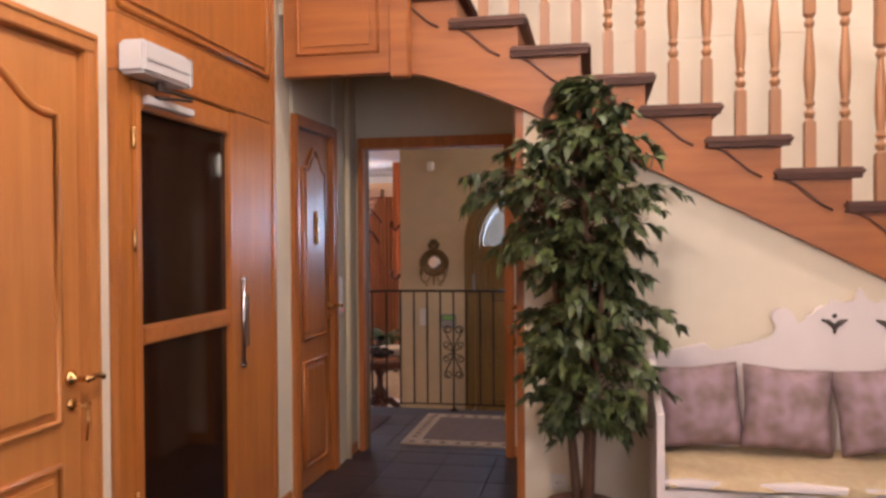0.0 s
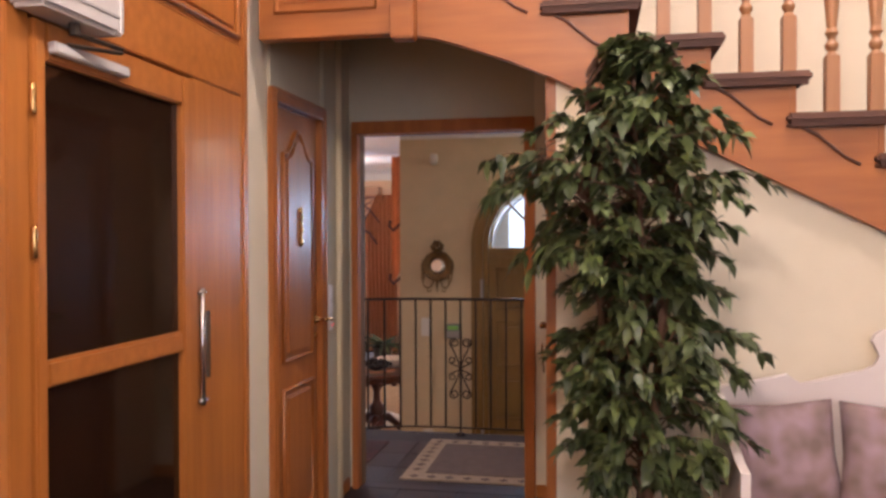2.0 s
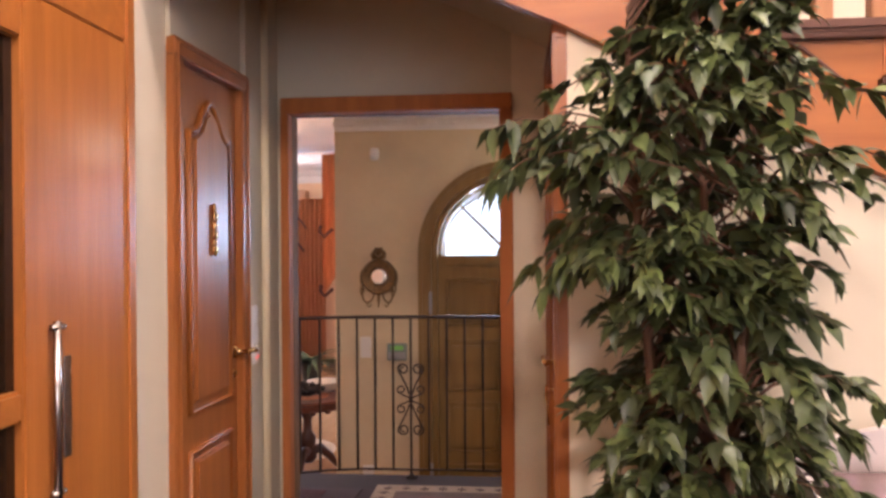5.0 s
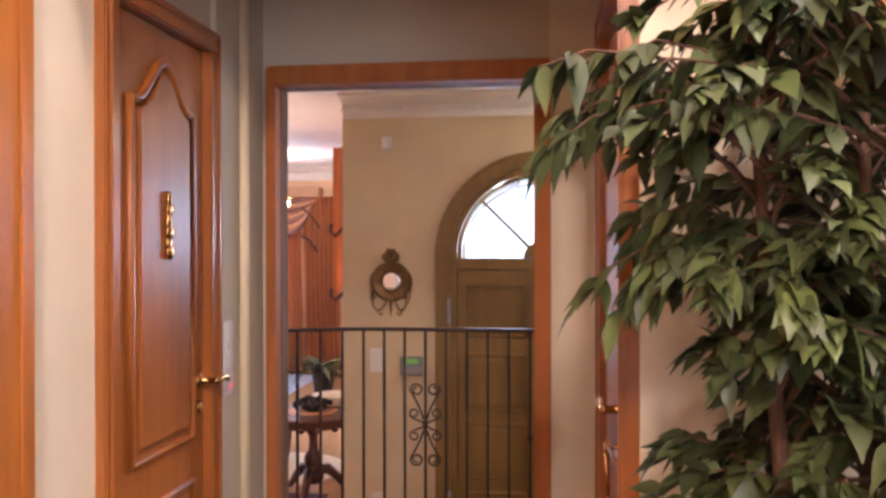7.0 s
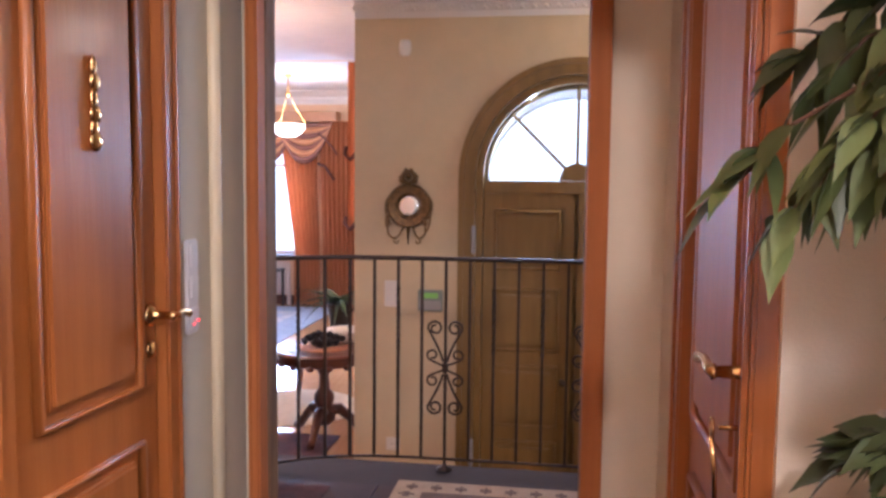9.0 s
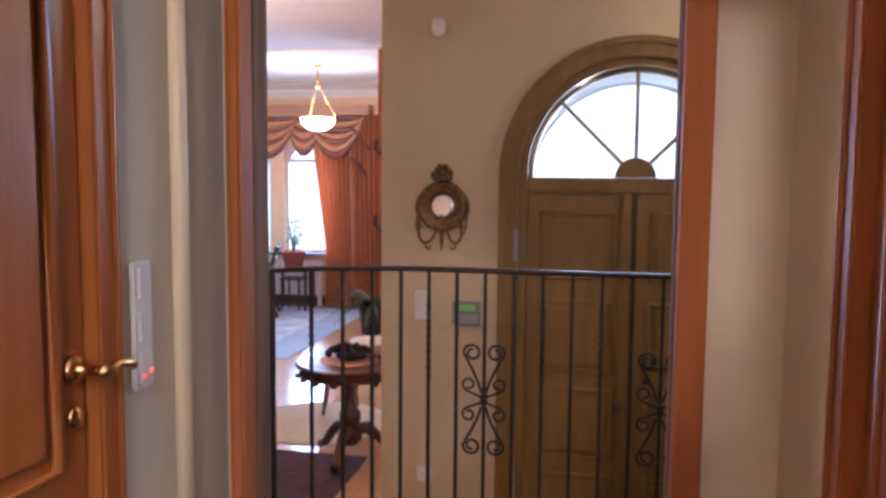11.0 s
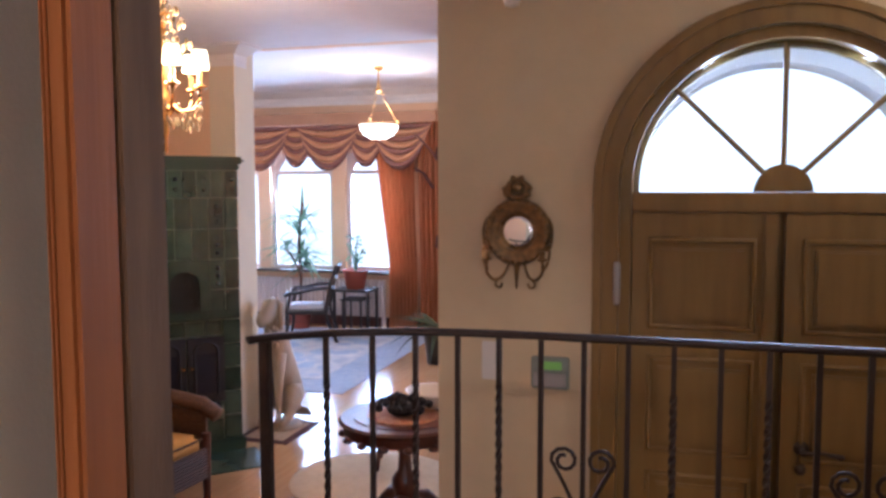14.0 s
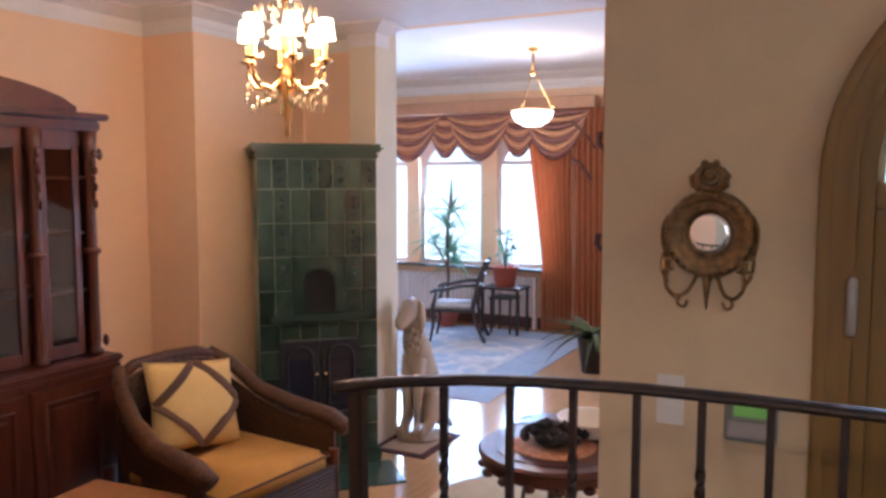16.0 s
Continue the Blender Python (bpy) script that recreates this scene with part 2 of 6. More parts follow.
BOWL_LIT = material("lit_alabaster_bowl", (1.0, 0.88, 0.72), 0.5, emit=4.5)
CRYSTAL = material("gilt_crystal_drop", (0.42, 0.33, 0.21), 0.12, metal=0.35, scale=30, mix=0.3)
SCREEN = material("green_lcd", (0.22, 0.48, 0.10), 0.4, emit=0.10)
RED_LED = material("red_neon_switch", (0.9, 0.06, 0.05), 0.4, emit=1.2)
GREY_LABEL = material("grey_label", (0.38, 0.36, 0.36), 0.5)
DARK_VOID = material("brown_lift_interior", (0.34, 0.15, 0.08), 0.7, scale=10, mix=0.4)
SKY_GLOW = material("overcast_backdrop", (0.93, 0.97, 1.0), 1.0, emit=0.92)
CLOTH_BLACK = material("black_cloth_flowers", (0.02, 0.018, 0.022), 0.8, scale=60, mix=0.6, island=0.4)
TABLE_CLOTH = material("embroidered_doily", (0.42, 0.16, 0.10), 0.9, second=(0.6, 0.4, 0.25), scale=30, mix=1.0, bump=0.4)


def glass(name, color, rough=0.02, tint=1.0):
    m = bpy.data.materials.new(name)
    m.use_nodes = True
    nt = m.node_tree
    nt.nodes.remove(nt.nodes["Principled BSDF"])
    mixer = nt.nodes.new("ShaderNodeMixShader")
    tr, gl, fr = nt.nodes.new("ShaderNodeBsdfTransparent"), nt.nodes.new("ShaderNodeBsdfGlossy"), nt.nodes.new("ShaderNodeFresnel")
    fr.inputs[0].default_value = 1.5
    tr.inputs[0].default_value = (*color, 1)
    gl.inputs["Roughness"].default_value = rough
    nt.links.new(fr.outputs[0], mixer.inputs[0])
    nt.links.new(tr.outputs[0], mixer.inputs[1])
    nt.links.new(gl.outputs[0], mixer.inputs[2])
    nt.links.new(mixer.outputs[0], nt.nodes["Material Output"].inputs[0])
    return m


GLASS = glass("clear_glass", (0.92, 0.95, 0.96))
SMOKED = material("smoked_brown_glass", (0.020, 0.009, 0.005), 0.07, mix=0.3, dirt=0.1, rough_var=0.02)
MIRROR = material("mirror_silver", (0.92, 0.92, 0.92), 0.02, metal=1.0, mix=0.0, dirt=0.0, rough_var=0.0)

# ---- mesh helpers ----


def part(name, bm, mat, parent=None, label="", smooth=False, kind="", category="", group=""):
    mesh = bpy.data.meshes.new(name)
    bmesh.ops.recalc_face_normals(bm, faces=bm.faces[:])
    bm.to_mesh(mesh)
    bm.free()
    mesh.materials.append(mat)
    if smooth:
        mesh.shade_smooth()
    ob = new(name, mesh)
    if parent:
        ob.parent = parent
    return tagged(ob, label, category, group, kind)


def thing(name, label, category, m=None, group="", kind=""):
    ob = new(name)
    ob.empty_display_size = 0.1
    ob.matrix_world = m or Matrix()
    return tagged(ob, label, category, group, kind)


def box(bm, x0, x1, y0, y1, z0, z1, bevel=0.0, m=None):
    r = bmesh.ops.create_cube(bm, size=1, matrix=(m or Matrix()) @ Matrix.LocRotScale(((x0 + x1) / 2, (y0 + y1) / 2, (z0 + z1) / 2), None, (abs(x1 - x0), abs(y1 - y0), abs(z1 - z0))))
    if bevel:
        edges = list({e for v in r["verts"] for e in v.link_edges})
        bmesh.ops.bevel(bm, geom=edges, offset=bevel, segments=2, affect="EDGES")
    return bm


def boxes(*dims, bevel=0.0):
    bm = bmesh.new()
    for d in dims:
        box(bm, *d, bevel=bevel)
    return bm


def lathe(bm, profile, segs=20, m=None, closed=True):
    """profile: (radius, z) from bottom to top, turned about z."""
    m = m or Matrix()
    rings = []
    for r, z in profile:
        rings.append([bm.verts.new(m @ Vector((r * math.cos(2 * math.pi * i / segs), r * math.sin(2 * math.pi * i / segs), z))) for i in range(segs)])
    for a, b in zip(rings, rings[1:]):
        for i in range(segs):
            bm.faces.new((a[i], a[(i + 1) % segs], b[(i + 1) % segs], b[i]))
    if closed:
        bm.faces.new(rings[0][::-1])
        bm.faces.new(rings[-1])
    return bm


def tube(bm, pts, r, segs=8, radii=None, closed=False, squash=1.0, up=(0, 0, 1)):
    pts = [Vector(p) for p in pts]
    n = len(pts)
    rings = []
    for i, p in enumerate(pts):
        a = pts[(i - 1) % n] if closed or i > 0 else p
        b = pts[(i + 1) % n] if closed or i < n - 1 else p
        d = (b - a).normalized()
        u = Vector(up)
        if abs(d.dot(u)) > 0.95:
            u = Vector((1, 0, 0)) if abs(d.x) < 0.9 else Vector((0, 1, 0))
        s = d.cross(u).normalized()
        w = s.cross(d).normalized()
        rad = radii[i] if radii else r
        rings.append([bm.verts.new(p + rad * (math.cos(2 * math.pi * k / segs) * s + squash * math.sin(2 * math.pi * k / segs) * w)) for k in range(segs)])
    pairs = list(zip(rings, rings[1:])) + ([(rings[-1], rings[0])] if closed else [])
    for a, b in pairs:
        for k in range(segs):
            bm.faces.new((a[k], a[(k + 1) % segs], b[(k + 1) % segs], b[k]))
    if not closed:
        bm.faces.new(rings[0][::-1])
        bm.faces.new(rings[-1])
    return bm


def flow(pts, n=5):
    """More points along a smooth curve through the given ones."""
    pts = [Vector(p) for p in pts]
    out = []
    for i in range(len(pts) - 1):
        a, b, c, d = pts[max(i - 1, 0)], pts[i], pts[i + 1], pts[min(i + 2, len(pts) - 1)]
        for k in range(n):
            u = k / n
            out.append(0.5 * (2 * b + (c - a) * u + (2 * a - 5 * b + 4 * c - d) * u * u + (3 * b - a - 3 * c + d) * u ** 3))
    return out + [pts[-1]]


def slab(bm, outline, y0, y1, bevel=0.0):
    """A plate with an outline of (x, z) points, thick from y0 to y1."""
    a = [bm.verts.new((x, y0, z)) for x, z in outline]
    b = [bm.verts.new((x, y1, z)) for x, z in outline]
    f0 = bm.faces.new(a)
    bm.faces.new(b[::-1])
    for i in range(len(a)):
        j = (i + 1) % len(a)
        bm.faces.new((a[j], a[i], b[i], b[j]))
    if bevel:
        bmesh.ops.bevel(bm, geom=list(f0.edges), offset=bevel, segments=2, affect="EDGES")
    return bm


def cushion_mesh(w, h, d, seed=0, m=None):
    bm = bmesh.new()
    n = 14
    grid = {}
    rng = random.Random(seed)
    ph = rng.uniform(0, 6)
    for side in (-1, 1):
        for i in range(n + 1):
            for j in range(n + 1):
                u, v = 2 * i / n - 1, 2 * j / n - 1
                puff = ((1 - abs(u) ** 2.6) * (1 - abs(v) ** 2.6)) ** 0.55
                k = 1 - 0.07 * (1 - abs(u)) * abs(v) ** 2
                l = 1 - 0.07 * (1 - abs(v)) * abs(u) ** 2
                y = side * d / 2 * puff + 0.008 * math.sin(5 * u + ph) * math.cos(4 * v + ph) * puff
                key = (i, j) if i in (0, n) or j in (0, n) else (i, j, side)
                if key not in grid:
                    p = Vector((u * w / 2 * l, y, v * h / 2 * k))
                    grid[key] = bm.verts.new((m @ p) if m else p)
        for i in range(n):
            for j in range(n):
                q = [grid.get((a, b), grid.get((a, b, side))) for a, b in ((i, j), (i + 1, j), (i + 1, j + 1), (i, j + 1))]
                bm.faces.new(q if side < 0 else q[::-1])
    return bm


def wall(name, dims, mat):
    return part(name, boxes(dims), mat, kind="structure", label="plastered wall", category="wall")

# ---- large structure ----
HALL_TOP = 4.3
for name, dims, mat in (
    ("wall_hall_left", (-1.9, -1.7, -2.6, 1.80, 0, HALL_TOP), WALL),
    ("wall_hall_left_pier", (-1.9, -1.7, 2.74, 2.835, 0, HALL_TOP), WALL),
    ("wall_hall_left_over_door", (-1.9, -1.7, 1.80, 2.74, 2.06, HALL_TOP), WALL),
    ("wall_niche_left_pier", (-1.9, -1.7, 4.20, 4.475, 0, HALL_TOP), WALL),
    ("wall_niche_left_end", (-1.9, -1.665, 5.125, 5.56, 0, 2.66), WALL_SHADED),
    ("wall_niche_over_door", (-1.9, -1.685, 4.475, 5.125, 2.075, 2.66), WALL_SHADED),
    ("wall_doorway_left", (-1.9, -1.638, 5.56, 5.66, 0, 2.46), WALL_SHADED),
    ("wall_doorway_over", (-1.638, -0.602, 5.56, 5.66, 2.094, 2.46), WALL_SHADED),
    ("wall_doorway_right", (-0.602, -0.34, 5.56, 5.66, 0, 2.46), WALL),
    ("wall_niche_back_high", (-1.9, -0.44, 5.56, 5.66, 2.46, 2.66), WALL_SHADED),
    ("wall_stair_back", (-1.9, 4.6, 5.562, 5.66, 2.662, HALL_TOP), WALL),
    ("wall_stair_back_side", (-0.44, 4.6, 5.56, 5.66, 2.46, 2.66), WALL),
    ("wall_stair_back_low", (-0.34, 4.6, 5.56, 5.66, 0, 2.46), WALL),
    ("wall_niche_right_over_door", (-0.44, -0.34, 4.50, 5.56, 2.07, 2.40), WALL_SHADED),
    ("wall_niche_right_end", (-0.44, -0.34, 5.10, 5.56, 0, 2.07), WALL),
    ("wall_hall_right", (4.6, 4.8, -2.6, 5.66, 0, HALL_TOP), WALL),
    ("wall_dining_near", (-5.7, -1.9, 5.56, 5.66, LOW, CEIL), WALL_PEACH),
    ("wall_dining_left", (-5.7, -5.5, 5.66, 9.35, LOW, CEIL), WALL_PEACH),
    ("wall_chimney_breast", (-5.7, -5.05, 9.35, 10.5, LOW, CEIL), WALL_PEACH),
    ("wall_partition", (-9.2, -4.53, 10.5, 10.65, LOW, 2.72), WALL_PEACH),
    ("wall_partition_pier", (-4.53, -4.31, 10.36, 10.65, LOW, 2.72), WALL),
    ("wall_partition_beam", (-4.31, -1.98, 10.55, 10.65, 2.46, 2.72), WALL_PEACH),
    ("wall_garden_side", (-1.98, -1.8, 8.4, 11.0, LOW, 2.72), WALL_PEACH),
    ("wall_garden_side_far", (-1.98, -1.8, 12.6, 15.5, LOW, 2.72), WALL_PEACH),
    ("wall_garden_side_under", (-1.98, -1.8, 11.0, 12.6, LOW, 0.19), WALL_PEACH),
    ("wall_garden_side_over", (-1.98, -1.8, 11.0, 12.6, 1.86, 2.72), WALL_PEACH),
    ("wall_living_left", (-9.2, -9.0, 10.65, 15.5, LOW, 2.72), WALL_PEACH),
    ("wall_foyer_right", (0.45, 0.6, 5.66, 8.4, LOW, CEIL), WALL_FOYER),
    ("wall_living_far_under", (-9.0, -2.0, 15.3, 15.5, LOW, 0.19), WALL_PEACH),
    ("wall_living_far_over", (-9.0, -2.0, 15.3, 15.5, 1.86, 2.72), WALL_PEACH),
    ("wall_living_far_right", (-4.66, -2.0, 15.3, 15.5, 0.19, 1.86), WALL_PEACH),
    ("wall_living_mullion_a", (-5.72, -5.52, 15.3, 15.5, 0.19, 1.86), WALL_PEACH),
    ("wall_living_mullion_b", (-6.88, -6.70, 15.3, 15.5, 0.19, 1.86), WALL_PEACH),
    ("wall_living_far_left", (-9.0, -7.9, 15.3, 15.5, 0.19, 1.86), WALL_PEACH),
):
    wall(name, dims, mat)

# wall behind the camera; its wide window is assumed, to let light in
wall("wall_hall_rear_low", (-1.9, 4.8, -2.8, -2.6, 0, 0.9), WALL)
wall("wall_hall_rear_high", (-1.9, 4.8, -2.8, -2.6, 2.9, HALL_TOP), WALL)
wall("wall_hall_rear_left", (-1.9, 0.2, -2.8, -2.6, 0.9, 2.9), WALL)
wall("wall_hall_rear_right", (3.0, 4.8, -2.8, -2.6, 0.9, 2.9), WALL)

# wall below the stair, cut along the slope
STRING_LOW = lambda x: 1.845 - 0.507 * x
part("wall_under_stair", slab(bmesh.new(), [(-0.43, 0), (3.6, 0), (3.6, 0.03), (-0.43, 2.06)], 4.40, 4.50), WALL,
     kind="structure", label="cream plastered wall under the stair", category="wall")
# foyer wall with the arched opening
AX, AR, ASPRING = -0.635, 0.60, 1.37
outline = [(-1.98, LOW), (AX - AR, LOW)]
outline += [(AX - AR * math.cos(math.pi * i / 28), ASPRING + AR * math.sin(math.pi * i / 28)) for i in range(29)]
outline += [(AX + AR, LOW), (0.45, LOW), (0.45, CEIL), (-1.98, CEIL)]
part("wall_foyer_front", slab(bmesh.new(), outline, 8.05, 8.40), WALL_FOYER, kind="structure", label="beige plastered wall with an arched door opening", category="wall")

part("ceiling_hall", boxes((-1.9, 4.8, -2.8, 5.66, HALL_TOP, HALL_TOP + 0.1)), CEILING, kind="structure", label="white plaster ceiling", category="ceiling")
part("ceiling_niche", boxes((-1.7, -1.12, 4.342, 5.56, 2.60, 2.66)), WALL_SHADED, kind="structure", label="plaster ceiling of the niche, shade put into its colour", category="ceiling")
part("ceiling_dining", boxes((-5.5, 0.45, 5.66, 10.55, CEIL, CEIL + 0.08)), CEILING, kind="structure", label="white plaster ceiling", category="ceiling")
part("ceiling_living", boxes((-9.0, -2.0, 10.65, 15.3, 2.72, 2.8)), CEILING, kind="structure", label="white plaster ceiling", category="ceiling")

floor_hall = part("floor_hall", boxes((-1.9, 4.6, -2.6, 5.66, -0.2, -0.010)), GROUT, kind="structure", label="dark brown tiled hall floor", category="floor")
floor_landing = part("floor_landing", boxes((-2.15, 0.45, 5.66, 6.97, LOW, -0.010)), GROUT, kind="structure", label="dark brown tiled landing above the foyer", category="floor")
floor_low = part("floor_dining", boxes((-5.7, 0.45, 5.66, 10.6, LOW - 0.2, LOW)), PARQUET, kind="structure", label="pale glossy lacquered parquet floor", category="floor")
part("floor_living", boxes((-9.0, -2.0, 10.6, 15.3, LOW - 0.2, LOW)), PARQUET, kind="structure", label="pale glossy lacquered parquet floor", category="floor")
for i in range(3):
    part("floor_step", boxes((-2.15 - 0.27 * (i + 1), -2.15 - 0.27 * i - 0.002, 5.67, 6.6, LOW, -0.15 * (i + 1)), bevel=0.006), FLOOR_HALL, floor_landing)

# cornices
def cornice(name, pts, z, size, parent=None):
    """A stepped cove run along plan points; the profile leans out to the right of the run."""
    prof = [(0.0, 0.0), (0.012, 0.0), (0.018, 0.25), (0.05, 0.32), (0.06, 0.6), (0.75, 0.9), (1.0, 0.92), (1.0, 1.0), (0.0, 1.0)]
    bm = bmesh.new()
    rings = []
    for i, p in enumerate(pts):
        a, b = Vector(pts[max(i - 1, 0)]), Vector(pts[min(i + 1, len(pts) - 1)])
        d = (b - a).normalized()
        nrm = Vector((d.y, -d.x))
        if 0 < i < len(pts) - 1:
            d1, d2 = (Vector(p) - a).normalized(), (b - Vector(p)).normalized()
            n1, n2 = Vector((d1.y, -d1.x)), Vector((d2.y, -d2.x))
            nrm = (n1 + n2) / max(0.3, 1 + n1.dot(n2))
        rings.append([bm.verts.new((p[0] + nrm.x * u * size, p[1] + nrm.y * u * size, z - size + v * size)) for u, v in prof])
    for r, s in zip(rings, rings[1:]):
        for k in range(len(prof)):
            bm.faces.new((r[k], r[(k + 1) % len(prof)], s[(k + 1) % len(prof)], s[k]))
    return part(name, bm, CEILING, parent, kind="structure", label="white moulded plaster cornice", category="cornice")


trim_foyer = cornice("trim_cornice_foyer", [(-1.98, 8.049), (0.449, 8.049)], CEIL - 0.001, 0.145)
bm = bmesh.new()
for i in range(34):
    x = -1.96 + i * 0.071
    tube(bm, [(x + 0.024 * math.cos(a) * (1 - a / 9), 8.020 - 0.004 * a, CEIL - 0.095 + 0.020 * math.sin(a) * (1 - a / 9)) for a in [k * 0.7 for k in range(8)]], 0.009, 5)
part("relief", bm, CEILING, trim_foyer, "plaster scroll relief", kind="stuff")
cornice("trim_cornice_dining", [(-5.499, 5.67), (-5.499, 9.349), (-5.049, 9.349), (-5.049, 10.499), (-4.531, 10.499), (-4.531, 10.359), (-4.309, 10.359), (-4.309, 10.54)], CEIL - 0.001, 0.15)
cornice("trim_cornice_living", [(-8.99, 15.299), (-2.01, 15.299)], 2.719, 0.20)

# baseboards
for name, dims, mat in (
    ("baseboard", (-1.7, -1.685, -2.6, 1.72, 0, 0.07), OAK),
    ("baseboard", (-1.7, -1.685, 4.245, 4.43, 0, 0.07), OAK),
    ("baseboard", (-1.665, -1.65, 5.34, 5.51, 0, 0.07), OAK),
    ("baseboard", (-0.596, -0.44, 5.545, 5.56, 0, 0.07), OAK),
    ("baseboard", (-0.39, 3.4, 4.387, 4.40, 0, 0.07), OAK_X),
    ("baseboard", (-5.5, -5.48, 5.67, 9.34, LOW, LOW + 0.12), MAHOGANY),
    ("baseboard", (-8.9, -2.1, 15.28, 15.30, LOW, LOW + 0.14), MAHOGANY),
    ("baseboard", (-2.0, AX - AR - 0.11, 8.035, 8.05, LOW, LOW + 0.1), OLIVE_WOOD),
):
    part(name, boxes(dims, bevel=0.004), mat, kind="structure", label="wooden skirting board", category="baseboard")

# outside
part("ground", boxes((-120, 120, -60, 300, LOW - 0.9, LOW - 0.5)), material("lawn", (0.10, 0.13, 0.06), 0.9, scale=3, mix=0.8), kind="structure", label="grassy ground outside the house", category="ground")
part("backdrop", boxes((-20, 8, 21.0, 21.05, -1.4, 12)), SKY_GLOW, kind="structure", label="white overcast sky beyond the windows", category="sky")
part("backdrop_rear", boxes((-4, 8, -6.05, -6.0, -1.4, 8)), SKY_GLOW, kind="structure", label="white overcast sky behind the assumed hall window", category="sky")
hall_window = thing("window_hall", "assumed white framed wide window in the rear hall wall, never in view", "window", kind="structure")
for x0, x1, z0, z1 in ((0.2, 0.28, 0.9, 2.9), (2.92, 3.0, 0.9, 2.9), (0.28, 2.92, 0.9, 0.98), (0.28, 2.92, 2.82, 2.9), (1.57, 1.63, 0.98, 2.82)):
    part("frame", boxes((x0, x1, -2.74, -2.66, z0, z1), bevel=0.004), WHITE_PAINT, hall_window)

# ---- doors ----


def arch_outline(x0, x1, z0, z1, rise):
    """A panel outline with a cathedral-arched top."""
    pts = [(x0, z0), (x1, z0), (x1, z1 - rise)]
    n = 22
    for i in range(1, n):
        u = i / n
        s = abs(2 * u - 1)
        h = 0.5 + 0.5 * math.cos(math.pi * min(1, s / 0.82))
        pts.append((x1 + (x0 - x1) * u, z1 - rise + rise * h))
    pts.append((x0, z1 - rise))
    return pts


def panel(parent, outline, mat, y, depth=0.012, inset=0.032):
    bm = bmesh.new()
    tube(bm, [(x, y, z) for x, z in outline], 0.013, 6, closed=True, up=(0, 1, 0))
    part("moulding", bm, mat, parent, smooth=True)
    cx = sum(p[0] for p in outline) / len(outline)
    zs = [p[1] for p in outline]
    cz = (min(zs) + max(zs)) / 2
    xs = [p[0] for p in outline]
    sx = 1 - 2 * inset / (max(xs) - min(xs))
    sz = 1 - 2 * inset / (max(zs) - min(zs))
    field = [(cx + (x - (min(xs) + max(xs)) / 2) * sx + ((min(xs) + max(xs)) / 2 - cx), cz + (z - cz) * sz) for x, z in outline]
    part("panel", slab(bmesh.new(), field, y - depth, y + 0.006, 0.008), mat, parent)


def lever(parent, x, z, y, side=1, mat=BRASS, reach=1.0):
    """Lever handle on a rose; the lever points along +x * side."""
    bm = bmesh.new()
    turn = Matrix.Translation((x, y, z)) @ Matrix.Rotation(radians(90), 4, "X")
    lathe(bm, [(0.027, 0), (0.027, 0.006), (0.018, 0.012), (0.011, 0.016), (0.009, 0.055), (0.013, 0.058), (0.013, 0.064), (0.0, 0.066)], 16, turn)
    part("rose", bm, mat, parent, "brass rose", smooth=True)
    bm = bmesh.new()
    tube(bm, [(x - side * 0.008, y - 0.060, z), (x + side * 0.02, y - 0.063, z), (x + side * 0.06 * reach, y - 0.062, z + 0.006), (x + side * 0.105 * reach, y - 0.062, z), (x + side * 0.13 * reach, y - 0.060, z - 0.006), (x + side * 0.142 * reach, y - 0.060, z - 0.008)], 0.008, 8, [0.009, 0.009, 0.007, 0.009, 0.011, 0.005])
    part("lever", bm, mat, parent, "curved brass lever handle", smooth=True)
    bm = bmesh.new()
    lathe(bm, [(0.021, 0), (0.021, 0.005), (0.012, 0.010), (0.0, 0.011)], 16, Matrix.Translation((x, y, z - 0.083)) @ Matrix.Rotation(radians(90), 4, "X"))
    part("keyhole_plate", bm, mat, parent, "brass keyhole plate", smooth=True)


